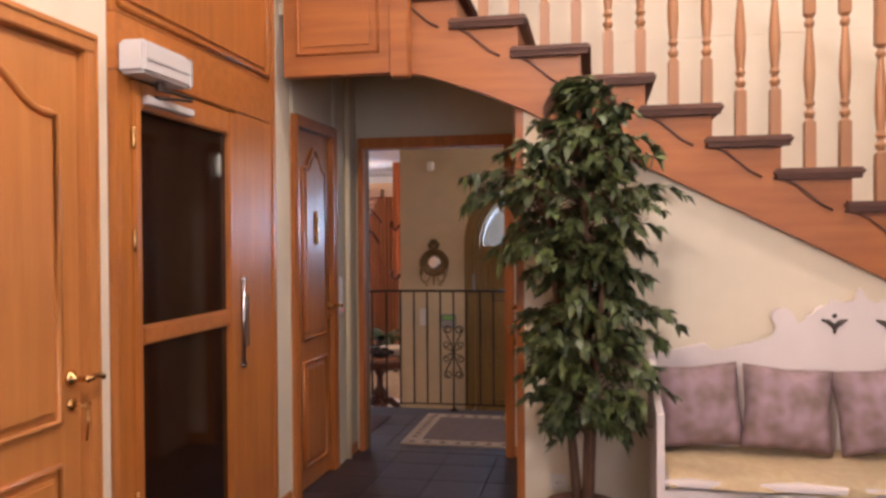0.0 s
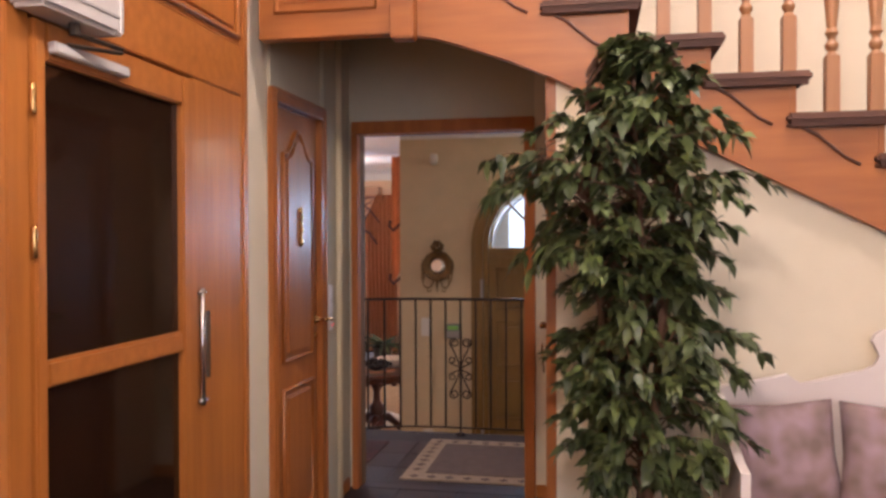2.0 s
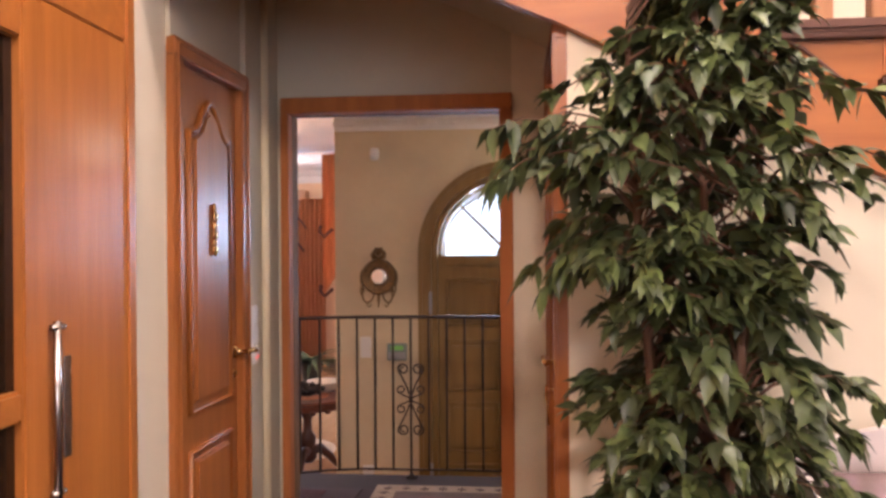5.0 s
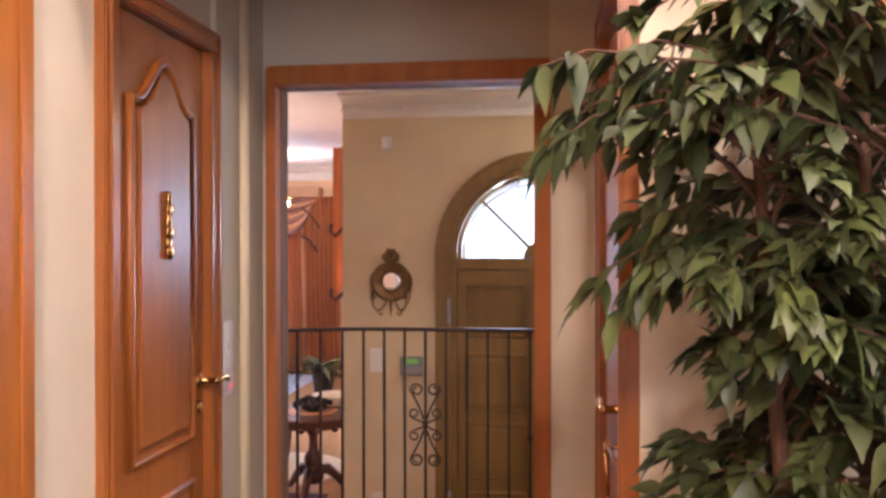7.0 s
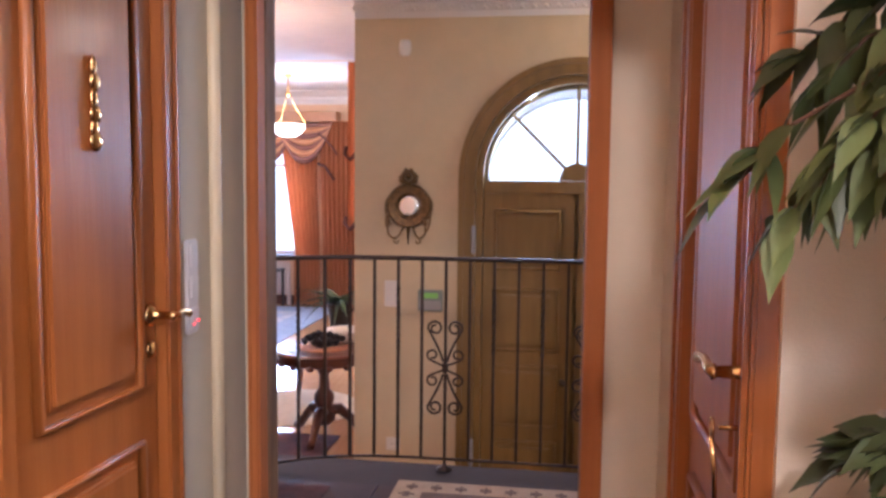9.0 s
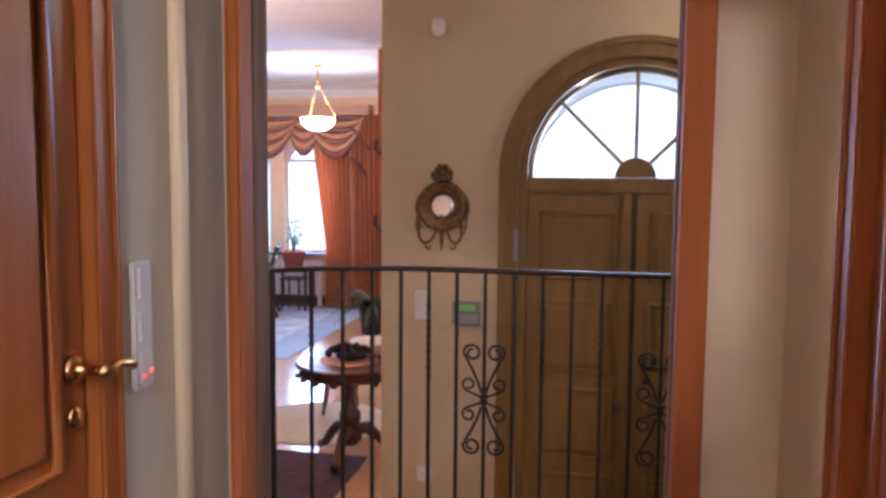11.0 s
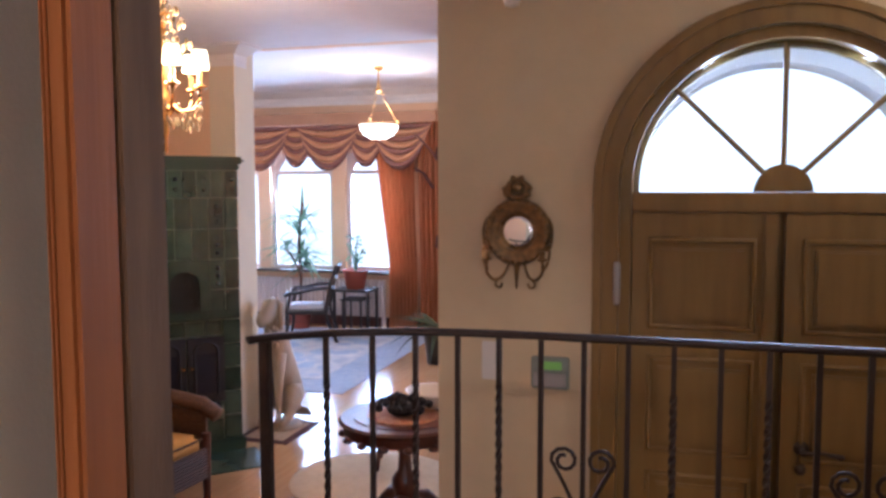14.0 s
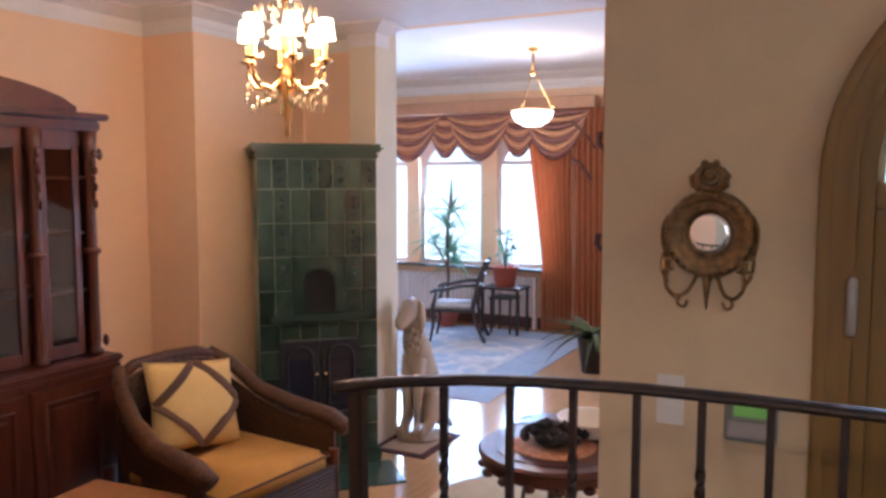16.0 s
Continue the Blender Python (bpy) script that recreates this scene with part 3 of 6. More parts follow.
def panel_door(name, m, w, h, label, handle_x, handle_side, wood=OAK_DOOR, key=False, hinge_x=None, sign=False, handle_z=1.0, reach=1.0):
    """Door with frame; local x runs along the wall, -y faces the room."""
    d = thing(name, label, "door", m, kind="structure")
    fw = 0.065
    part("frame", boxes((-fw, 0.0, -0.03, 0.06, 0, h), bevel=0.005), wood, d)
    part("frame", boxes((w, w + fw, -0.03, 0.06, 0, h), bevel=0.005), wood, d)
    part("frame", boxes((-fw, w + fw, -0.032, 0.06, h, h + fw), bevel=0.005), wood, d)
    for x0, x1 in ((-fw + 0.012, -fw + 0.024), (w + fw - 0.024, w + fw - 0.012)):
        part("bead", boxes((x0, x1, -0.038, -0.029, 0, h + fw - 0.012), bevel=0.003), wood, d)
    part("bead", boxes((-fw + 0.025, w + fw - 0.025, -0.04, -0.031, h + fw - 0.024, h + fw - 0.012), bevel=0.003), wood, d)
    leaf = part("leaf", boxes((0.004, w - 0.004, 0.0, 0.042, 0.008, h - 0.004), bevel=0.004), wood, d)
    s = 0.115 if w > 0.7 else 0.085
    panel(leaf, arch_outline(s, w - s, 0.86, h - 0.10, 0.12), wood, -0.004)
    panel(leaf, [(s, 0.13), (w - s, 0.13), (w - s, 0.725), (s, 0.725)], wood, -0.004)
    lever(leaf, handle_x, handle_z, -0.001, handle_side, BRASS, reach)
    if key:
        bm = bmesh.new()
        kx, kz = handle_x, handle_z - 0.085
        tube(bm, [(kx, -0.012, kz), (kx, -0.05, kz)], 0.004, 6)
        tube(bm, [(kx + 0.013 * math.cos(a), -0.06, kz + 0.013 * math.sin(a)) for a in [k * math.pi / 5 for k in range(10)]], 0.003, 5, closed=True, up=(0, 1, 0))
        tube(bm, [(kx, -0.06, kz - 0.013), (kx + 0.006, -0.055, kz - 0.06), (kx + 0.002, -0.052, kz - 0.11)], 0.004, 5)
        part("key", bm, BRASS, leaf, "brass key on a ring", smooth=True)
    if hinge_x is not None:
        for z in (0.28, 1.05, h - 0.24):
            bm = bmesh.new()
            lathe(bm, [(0.004, -0.052), (0.007, -0.045), (0.007, 0.045), (0.004, 0.052)], 10, Matrix.Translation((hinge_x, -0.012, z)))
            part("hinge", bm, BRASS, d, "brass hinge", smooth=True)
    if sign:
        bm = bmesh.new()
        cx = w * 0.5
        for k, (a, z) in enumerate(((0.010, 1.565), (0.019, 1.535), (0.013, 1.50), (0.021, 1.47), (0.014, 1.44), (0.022, 1.415))):
            r = bmesh.ops.create_uvsphere(bm, u_segments=10, v_segments=6, radius=1, matrix=Matrix.LocRotScale((cx + (0.003 if k % 2 else -0.003), -0.022, z), None, (a, 0.008, 0.022)))
        part("door_sign", bm, BRASS, leaf, "cast brass ornamental door plate", smooth=True)
    return d


panel_door("door_1", pose(-1.705, 1.83, 0, 0, 0, 90), 0.86, 2.03, "light oak panelled door with brass lever, closed", 0.805, 1, key=True, handle_z=0.985, reach=0.6)
panel_door("door_2", pose(-1.697, 4.540, 0, 0, 0, 88.6), 0.525, 2.045, "light oak panelled door with a small brass plate, closed", 0.49, 1, wood=OAK_RED, hinge_x=-0.004, sign=True, handle_z=1.02, reach=0.6)
panel_door("door_3", pose(-0.435, 5.072, 0, 0, 0, -90), 0.595, 2.04, "oak door in the niche wall with a key in its lock, closed", 0.56, -1, wood=OAK_RED, key=True, handle_z=1.06)

# cased doorway
doorway = thing("door_frame", "dark orange oak casing of an open doorway", "door frame", kind="structure")
for x0, x1, z0, z1 in ((-1.641, -1.604, 0, 2.026), (-0.656, -0.598, 0, 2.026), (-1.640, -0.599, 2.027, 2.098)):
    part("casing", boxes((x0, x1, 5.512, 5.584, z0, z1), bevel=0.006), FRAME_WOOD, doorway)
for x0, x1 in ((-1.634, -1.626), (-0.615, -0.605), (-0.640, -0.628)):
    part("casing_bead", boxes((x0, x1, 5.505, 5.513, 0, 2.04), bevel=0.003), FRAME_WOOD, doorway)
for x0, x1, z0, z1 in ((-1.637, -1.602, 0, 2.028), (-0.658, -0.603, 0, 2.028), (-1.637, -0.603, 2.029, 2.093)):
    part("lining", boxes((x0, x1, 5.585, 5.664, z0, z1), bevel=0.003), KNOTTY, doorway, "knotty wood lining")
part("threshold", boxes((-1.60, -0.66, 5.56, 5.665, -0.004, 0.002), bevel=0.001), FLOOR_HALL, doorway)

# lift with glazed door, panelled
lift = thing("lift_front", "honey oak panelled lift front with a tall smoked glass door", "lift", kind="structure")
X = -1.70
part("board", boxes((X, X + 0.035, 2.838, 2.920, 0, 2.0), bevel=0.004), OAK, lift)
part("board", boxes((X, X + 0.030, 3.752, 4.19, 0, 2.0), bevel=0.004), OAK, lift)
part("board", boxes((X - 0.16, X + 0.030, 2.838, 4.19, 2.003, 2.20), bevel=0.004), OAK_X, lift)
part("board", boxes((X - 0.16, X + 0.020, 2.838, 4.19, 2.203, 4.0), bevel=0.004), OAK, lift)
part("corner_trim", boxes((X, X + 0.036, 4.150, 4.199, 0, 4.0), bevel=0.006), OAK, lift)
upper = part("upper_panel", boxes((X + 0.018, X + 0.032, 2.90, 4.09, 2.26, 3.3), bevel=0.004), OAK, lift)
bm = bmesh.new()
tube(bm, [(X + 0.026, 2.87, 2.235), (X + 0.026, 4.12, 2.235), (X + 0.026, 4.12, 3.4), (X + 0.026, 2.87, 3.4)], 0.016, 6, closed=True, up=(1, 0, 0))
part("moulding", bm, OAK, lift, smooth=True)
part("jamb", boxes((X - 0.2, X, 2.838, 2.92, 0, 2.0)), OAK, lift)
part("jamb", boxes((X - 0.2, X, 3.75, 4.19, 0, 2.0)), OAK, lift)
part("cabin", boxes((X - 1.1, X - 1.08, 2.85, 4.3, 0, 2.1), (X - 1.1, X - 0.2, 2.83, 2.85, 0, 2.1), (X - 1.1, X - 0.2, 4.3, 4.32, 0, 2.1), (X - 1.1, X - 0.2, 2.85, 4.3, 2.0, 2.02), (X - 1.1, X - 0.2, 2.85, 4.3, -0.02, -0.002)), DARK_VOID, lift, "dark lift cabin behind the glass")
lift_door = part("door_stile", boxes((X + 0.002, X + 0.048, 2.924, 2.966, 0.01, 1.985), bevel=0.006), OAK, lift)
part("door_stile", boxes((X + 0.002, X + 0.048, 3.655, 3.748, 0.01, 1.985), bevel=0.006), OAK, lift)
part("door_rail", boxes((X + 0.003, X + 0.047, 2.968, 3.653, 1.885, 1.985), bevel=0.006), OAK_X, lift)
part("door_rail", boxes((X + 0.003, X + 0.047, 2.968, 3.653, 1.045, 1.115), bevel=0.008), OAK_X, lift)
part("door_rail", boxes((X + 0.003, X + 0.047, 2.968, 3.653, 0.01, 0.24), bevel=0.006), OAK_X, lift)
part("pane", boxes((X + 0.018, X + 0.024, 2.96, 3.66, 1.11, 1.89)), SMOKED, lift, "smoked glass pane")
part("pane", boxes((X + 0.018, X + 0.024, 2.96, 3.66, 0.235, 1.05)), SMOKED, lift, "smoked glass pane")
bm = bmesh.new()
HX = X + 0.030
tube(bm, [(HX + 0.014, 3.786, 0.835), (HX + 0.014, 3.786, 1.255)], 0.0095, 10)
for z in (0.85, 1.24):
    tube(bm, [(HX - 0.02, 3.786, z), (HX + 0.014, 3.786, z)], 0.008, 8)
    tube(bm, [(HX + 0.014, 3.765, z), (HX + 0.014, 3.812, z)], 0.008, 8)
part("pull_handle", bm, CHROME, lift, "long steel pull handle", smooth=True)
part("handle_plate", boxes((HX + 0.019, HX + 0.0225, 3.80, 3.832, 0.93, 1.17), bevel=0.002), CHROME, lift)
for z in (1.42, 1.78, 0.5):
    bm = bmesh.new()
    lathe(bm, [(0.006, -0.04), (0.008, -0.035), (0.008, 0.035), (0.006, 0.04)], 10, Matrix.Translation((X + 0.045, 2.920, z)))
    part("hinge", bm, BRASS, lift, "dark brass hinge", smooth=True)

closer = thing("door_closer", "grey box door opener with a folding arm above the lift door", "door closer")
part("housing", boxes((X + 0.032, X + 0.135, 2.845, 3.16, 1.99, 2.105), bevel=0.012), BOX_GREY, closer)
part("end_cap", boxes((X + 0.034, X + 0.137, 3.162, 3.178, 1.992, 2.103), bevel=0.008), PLASTIC, closer)
part("cover_line", boxes((X + 0.136, X + 0.139, 2.86, 3.15, 2.035, 2.041)), GREY_LABEL, closer)
bm = bmesh.new()
tube(bm, [(X + 0.09, 3.02, 1.99), (X + 0.09, 3.02, 1.96)], 0.014, 8)
tube(bm, [(X + 0.09, 3.02, 1.965), (X + 0.13, 3.17, 1.955)], 0.010, 6, squash=0.6)
tube(bm, [(X + 0.13, 3.17, 1.945), (X + 0.07, 3.02, 1.935)], 0.010, 6, squash=0.6)
part("arm", bm, DARK_METAL, closer)
part("slide_rail", boxes((X + 0.048, X + 0.075, 2.97, 3.30, 1.905, 1.935), bevel=0.004), BOX_GREY, closer)

# front door in the arch
front = thing("door_4", "brown wooden double front door under a glazed fanlight", "door", kind="structure")


def arch_band(r0, r1, y0, y1, low, spring=ASPRING):
    bm = bmesh.new()
    o = [(AX - r1, low)] + [(AX - r1 * math.cos(math.pi * i / 30), spring + r1 * math.sin(math.pi * i / 30)) for i in range(31)] + [(AX + r1, low)]
    q = [(AX - r0, low)] + [(AX - r0 * math.cos(math.pi * i / 30), spring + r0 * math.sin(math.pi * i / 30)) for i in range(31)] + [(AX + r0, low)]
    vo0, vo1 = [bm.verts.new((x, y0, z)) for x, z in o], [bm.verts.new((x, y1, z)) for x, z in o]
    vi0, vi1 = [bm.verts.new((x, y0, z)) for x, z in q], [bm.verts.new((x, y1, z)) for x, z in q]
    for i in range(len(o) - 1):
        bm.faces.new((vo0[i], vo0[i + 1], vi0[i + 1], vi0[i]))
        bm.faces.new((vo1[i + 1], vo1[i], vi1[i], vi1[i + 1]))
        bm.faces.new((vo0[i + 1], vo0[i], vo1[i], vo1[i + 1]))
        bm.faces.new((vi0[i], vi0[i + 1], vi1[i + 1], vi1[i]))
    bm.faces.new((vo0[0], vi0[0], vi1[0], vo1[0]))
    bm.faces.new((vi0[-1], vo0[-1], vo1[-1], vi1[-1]))
    return bm


part("architrave", arch_band(0.60, 0.70, 8.02, 8.048, LOW), OLIVE_WOOD, front)
part("architrave_bead", arch_band(0.665, 0.69, 8.006, 8.021, LOW), OLIVE_WOOD, front)
part("architrave_bead", arch_band(0.60, 0.615, 8.012, 8.021, LOW), OLIVE_WOOD, front)
part("lining", arch_band(0.555, 0.598, 8.052, 8.20, LOW), OLIVE_WOOD, front)
DY = 8.07
part("stop", arch_band(0.53, 0.60, 8.133, 8.165, LOW), OLIVE_WOOD, front)
part("stop", boxes((AX - 0.53, AX + 0.53, 8.134, 8.16, 1.22, 1.30)), OLIVE_WOOD, front)
part("stop", boxes((AX - 0.05, AX + 0.05, 8.134, 8.16, LOW, 1.22)), OLIVE_WOOD, front)
part("outer_arch", arch_band(0.575, 0.80, 8.405, 8.60, LOW, ASPRING - 0.06), CEILING, front, "pale plastered outer reveal")
part("transom", boxes((AX - 0.553, AX + 0.553, DY, 8.15, 1.278, 1.355), bevel=0.006), OLIVE_WOOD, front)
part("fanlight_glass", slab(bmesh.new(), [(AX - 0.555 * math.cos(math.pi * i / 24), 1.357 + 0.56 * math.sin(math.pi * i / 24)) for i in range(25)], 8.125, 8.13), GLASS, front, "clear fanlight glass").visible_shadow = False
bm = bmesh.new()
for ang in (45, 90, 135):
    c, s = math.cos(radians(ang)), math.sin(radians(ang))
    tube(bm, [(AX + 0.08 * c, 8.115, 1.36 + 0.08 * s), (AX + 0.56 * c, 8.115, 1.36 + 0.56 * s)], 0.012, 6)
part("glazing_bar", bm, OLIVE_WOOD, front)
part("hub", slab(bmesh.new(), [(AX - 0.105 * math.cos(math.pi * i / 16), 1.356 + 0.105 * math.sin(math.pi * i / 16)) for i in range(17)], 8.085, 8.12, 0.006), OLIVE_WOOD, front)
for side in (-1, 1):
    x0, x1 = (AX - 0.553, AX - 0.012) if side < 0 else (AX + 0.012, AX + 0.553)
    leaf = part("leaf", boxes((x0, x1, DY + 0.012, DY + 0.06, LOW + 0.01, 1.276), bevel=0.004), OLIVE_WOOD, front)
    for z0, z1 in ((0.825, 1.17), (0.33, 0.70), (-0.14, 0.23), (-0.50, -0.24)):
        panel(leaf, [(x0 + 0.075, z0), (x1 - 0.085, z0), (x1 - 0.085, z1), (x0 + 0.075, z1)], OLIVE_WOOD, DY + 0.010, 0.018)
    for z in (1.0, -0.3):
        bm = bmesh.new()
        lathe(bm, [(0.008, -0.085), (0.014, -0.075), (0.014, 0.075), (0.008, 0.085)], 10, Matrix.Translation((x0 - 0.05 if side < 0 else x1 + 0.05, 8.003, z)))
        part("hinge", bm, GREY_LABEL, front, "steel hinge", smooth=True)
part("cover_strip", boxes((AX - 0.066, AX - 0.014, DY - 0.008, DY + 0.011, LOW + 0.02, 1.275), bevel=0.006), OLIVE_WOOD, front)
lever(front, AX + 0.09, 0.38, DY + 0.010, 1, DARK_METAL)
bm = bmesh.new()
lathe(bm, [(0.022, 0), (0.022, 0.02), (0.012, 0.03), (0, 0.03)], 12, Matrix.Translation((AX - 0.06, DY + 0.01, 0.14)) @ Matrix.Rotation(radians(90), 4, "X"))
part("lock", bm, DARK_METAL, front, smooth=True)

# living room windows
def living_window(name, x0, x1):
    w = thing(name, "white arched window pane with a curtain valance above, daylight behind", "window", kind="structure")
    for a in ((x0, x0 + 0.06, 0.19, 1.86), (x1 - 0.06, x1, 0.19, 1.86), (x0 + 0.06, x1 - 0.06, 0.19, 0.25), (x0 + 0.06, x1 - 0.06, 1.80, 1.86), (x0 + 0.06, x1 - 0.06, 1.56, 1.61)):
        part("window_frame", boxes((a[0], a[1], 15.36, 15.43, a[2], a[3]), bevel=0.006), WHITE_PAINT, w)
    bm = bmesh.new()
    for s, cx in ((1, x0 + 0.06), (-1, x1 - 0.06)):
        pts = [(cx, 1.80), (cx + s * 0.26, 1.80)] + [(cx + s * 0.26 * (1 - math.sin(k * math.pi / 16)), 1.80 - 0.36 * (1 - math.cos(k * math.pi / 16))) for k in range(1, 9)]
        slab(bm, pts, 15.37, 15.42)
    part("arch_corner", bm, WHITE_PAINT, w)
    part("pane", boxes((x0 + 0.05, x1 - 0.05, 15.392, 15.398, 0.24, 1.81)), GLASS, w, "clear pane").visible_shadow = False
    return w


for i, (x0, x1) in enumerate(((-5.52, -4.66), (-6.70, -5.72), (-7.90, -6.88))):
    living_window("window_%d" % (i + 1), x0, x1)
garden = thing("window_4", "white framed window in the garden side wall of the living room", "window", kind="structure")
for y0, y1, z0, z1 in ((11.0, 11.06, 0.19, 1.86), (12.54, 12.6, 0.19, 1.86), (11.06, 12.54, 0.19, 0.25), (11.06, 12.54, 1.80, 1.86), (11.77, 11.83, 0.25, 1.80)):
    part("window_frame", boxes((-1.87, -1.81, y0, y1, z0, z1), bevel=0.006), WHITE_PAINT, garden)
part("windowsill", boxes((-8.0, -4.55, 15.14, 15.31, 0.165, 0.195), bevel=0.006), BLACK_WOOD, kind="structure", label="dark wooden window sill", category="windowsill")

# ---- staircase ----
RUN, RISE = 0.309, 0.158
NX, NZ = 0.214, 2.212            # a nosing that the others are counted from
stair = thing("staircase", "orange stained wooden staircase with dark treads and turned balusters", "staircase", kind="structure")
Y0, Y1 = 4.36, 5.555


def nose(n):
    return NX + RUN * n, NZ - RISE * n


# stringer: wavy cut top edge, straight lower edge that flattens to the fascia
top_edge = []
for n in range(-5, 11):
    xn, zn = nose(n)
    xa, za = xn - 0.395, zn - 0.045
    for k in range(6):
        u = k / 6
        top_edge.append((xa + RUN * u, za - RISE * u * u * (3 - 2 * u) * 0.65 - RISE * 0.35 * u + 0.012 * math.sin(2 * math.pi * u)))
low_edge = [(3.42, STRING_LOW(3.42) + 0.0)] + [(x, STRING_LOW(x)) for x in (2.4, 1.4, 0.5, -0.45)] + [(-0.62, 2.146), (-0.8, 2.212), (-0.92, 2.25), (-1.03, 2.27)]
top_edge = [p for p in top_edge if -1.03 < p[0] < 3.40]
part("stringer", slab(bmesh.new(), [(-1.03, top_edge[0][1] + 0.05)] + top_edge + low_edge, Y0, 4.40 - 0.002), STAIR_WOOD, stair)
bm = bmesh.new()
for n in range(-4, 10):
    xn, zn = nose(n)
    seg = [p for p in top_edge if xn - 0.395 - 1e-4 <= p[0] < xn - 0.395 + RUN - 0.001]
    if len(seg) > 2:
        tube(bm, [(x, Y0 - 0.004, z) for x, z in seg], 0.0065, 6, up=(0, 1, 0))
part("wave_trim", bm, TREAD_WOOD, stair, "dark wavy moulding below the treads", smooth=True)
for n in range(-5, 11):
    xn, zn = nose(n)
    part("tread", boxes((xn - 0.395, xn, Y0 - 0.035, Y1, zn - 0.036, zn), bevel=0.010), TREAD_WOOD, stair, "dark stained tread")
    part("nosing", boxes((xn - 0.385, xn - 0.012, Y0 - 0.026, Y0 - 0.002, zn - 0.052, zn - 0.037), bevel=0.004), TREAD_WOOD, stair)
    part("riser", boxes((xn - 0.072, xn - 0.050, Y0 + 0.006, Y1, zn - RISE - 0.002, zn - 0.037)), STAIR_WOOD, stair)
    part("bracket", boxes((xn - 0.39, xn - 0.055, Y0 + 0.010, Y0 + 0.03, zn - RISE - 0.06, zn - 0.053)), STAIR_WOOD, stair)
bm = bmesh.new()
pr = [(0.024, 0.22), (0.014, 0.235), (0.023, 0.25), (0.025, 0.262), (0.014, 0.28), (0.014, 0.29), (0.024, 0.305), (0.017, 0.325), (0.021, 0.36), (0.027, 0.43), (0.025, 0.50), (0.018, 0.60), (0.013, 0.66), (0.022, 0.675), (0.022, 0.69), (0.013, 0.705), (0.024, 0.72)]
box(bm, -0.025, 0.025, -0.025, 0.025, 0, 0.22, 0.004)
lathe(bm, pr, 14)
box(bm, -0.025, 0.025, -0.025, 0.025, 0.72, 0.95, 0.004)
first = part("baluster", bm, BALUSTER_WOOD, stair, "turned oak baluster")
first.location = (nose(-4)[0] - 0.225, Y0 + 0.045, nose(-4)[1])
for n in range(-4, 11):
    for k, dx in enumerate((0.225, 0.07)):
        if n == -4 and k == 0:
            continue
        b = new("baluster", first.data)
        b.parent = stair
        xn, zn = nose(n)
        b.location = (xn - dx, Y0 + 0.045, zn)
bm = bmesh.new()
xa, za = nose(-4)
xb, zb = nose(10)
tube(bm, [(xa - 0.4, Y0 + 0.045, za + 0.98), (xb, Y0 + 0.045, zb + 0.90)], 0.034, 10)
part("handrail", bm, TREAD_WOOD, stair, "dark stained handrail", smooth=True)
# fascia of the upper landing
fascia = thing("stair_fascia", "orange stained panelled fascia at the head of the stair", "wood panelling", kind="structure")
part("board", boxes((-1.655, -1.087, 4.285, 4.34, 2.262, 3.2), bevel=0.004), STAIR_WOOD, fascia)
panel(fascia, [(-1.575, 2.37), (-1.155, 2.37), (-1.155, 3.0), (-1.575, 3.0)], STAIR_WOOD, 4.281, 0.006, 0.03)
part("pilaster", boxes((-1.083, -0.990, 4.262, 4.345, 2.235, 3.2), bevel=0.006), STAIR_WOOD, fascia)
part("base_strip", boxes((-1.652, -1.087, 4.277, 4.346, 2.258, 2.275), bevel=0.004), STAIR_WOOD, fascia)
part("soffit_stair", slab(bmesh.new(), [(-1.12, 2.60), (-0.8, 2.47), (-0.44, 2.29), (-0.44, 2.32), (-0.8, 2.50), (-1.12, 2.63)], 4.402, 5.558), WALL_SHADED, kind="structure", label="plaster soffit below the stair, shade put into its colour", category="ceiling")

# heating pipe in the niche
bm = bmesh.new()
tube(bm, [(-1.655, 5.338, 0.0), (-1.655, 5.338, 2.59)], 0.018, 12)
part("heating_pipe", bm, WHITE_TRIM, smooth=True, label="cream painted heating pipe in the niche corner", category="pipe")

# ---- switches and outlets ----
def wall_plate(name, m, gangs, label, led=False, socket=False):
    """Stacked plates; local x width, z up, -y to the room."""
    t = thing(name, label, "socket" if socket else "switch", m)
    part("plate", boxes((-0.043, 0.043, -0.010, 0, 0, 0.081 * gangs), bevel=0.004), PLASTIC, t)
    for g in range(gangs):
        z = 0.081 * g
        if socket and g == 0:
            bm = bmesh.new()
            lathe(bm, [(0.026, 0), (0.026, 0.005), (0.020, 0.005), (0.019, 0.002), (0, 0.002)], 18, Matrix.Translation((0, -0.010, z + 0.04)) @ Matrix.Rotation(radians(90), 4, "X"))
            part("socket_ring", bm, PLASTIC, t)
            part("pin_hole", boxes((-0.012, -0.006, -0.0135, -0.0115, z + 0.037, z + 0.043), (0.006, 0.012, -0.0135, -0.0115, z + 0.037, z + 0.043)), SOOT, t)
        else:
            part("rocker", boxes((-0.030, 0.030, -0.016, -0.009, z + 0.010, z + 0.071), bevel=0.004), PLASTIC, t)
    if led:
        part("indicator", boxes((-0.022, -0.010, -0.019, -0.015, 0.024, 0.030)), RED_LED, t, "glowing red indicator")
        part("indicator", boxes((0.012, 0.024, -0.019, -0.015, 0.030, 0.036)), RED_LED, t, "glowing red indicator")
    return t


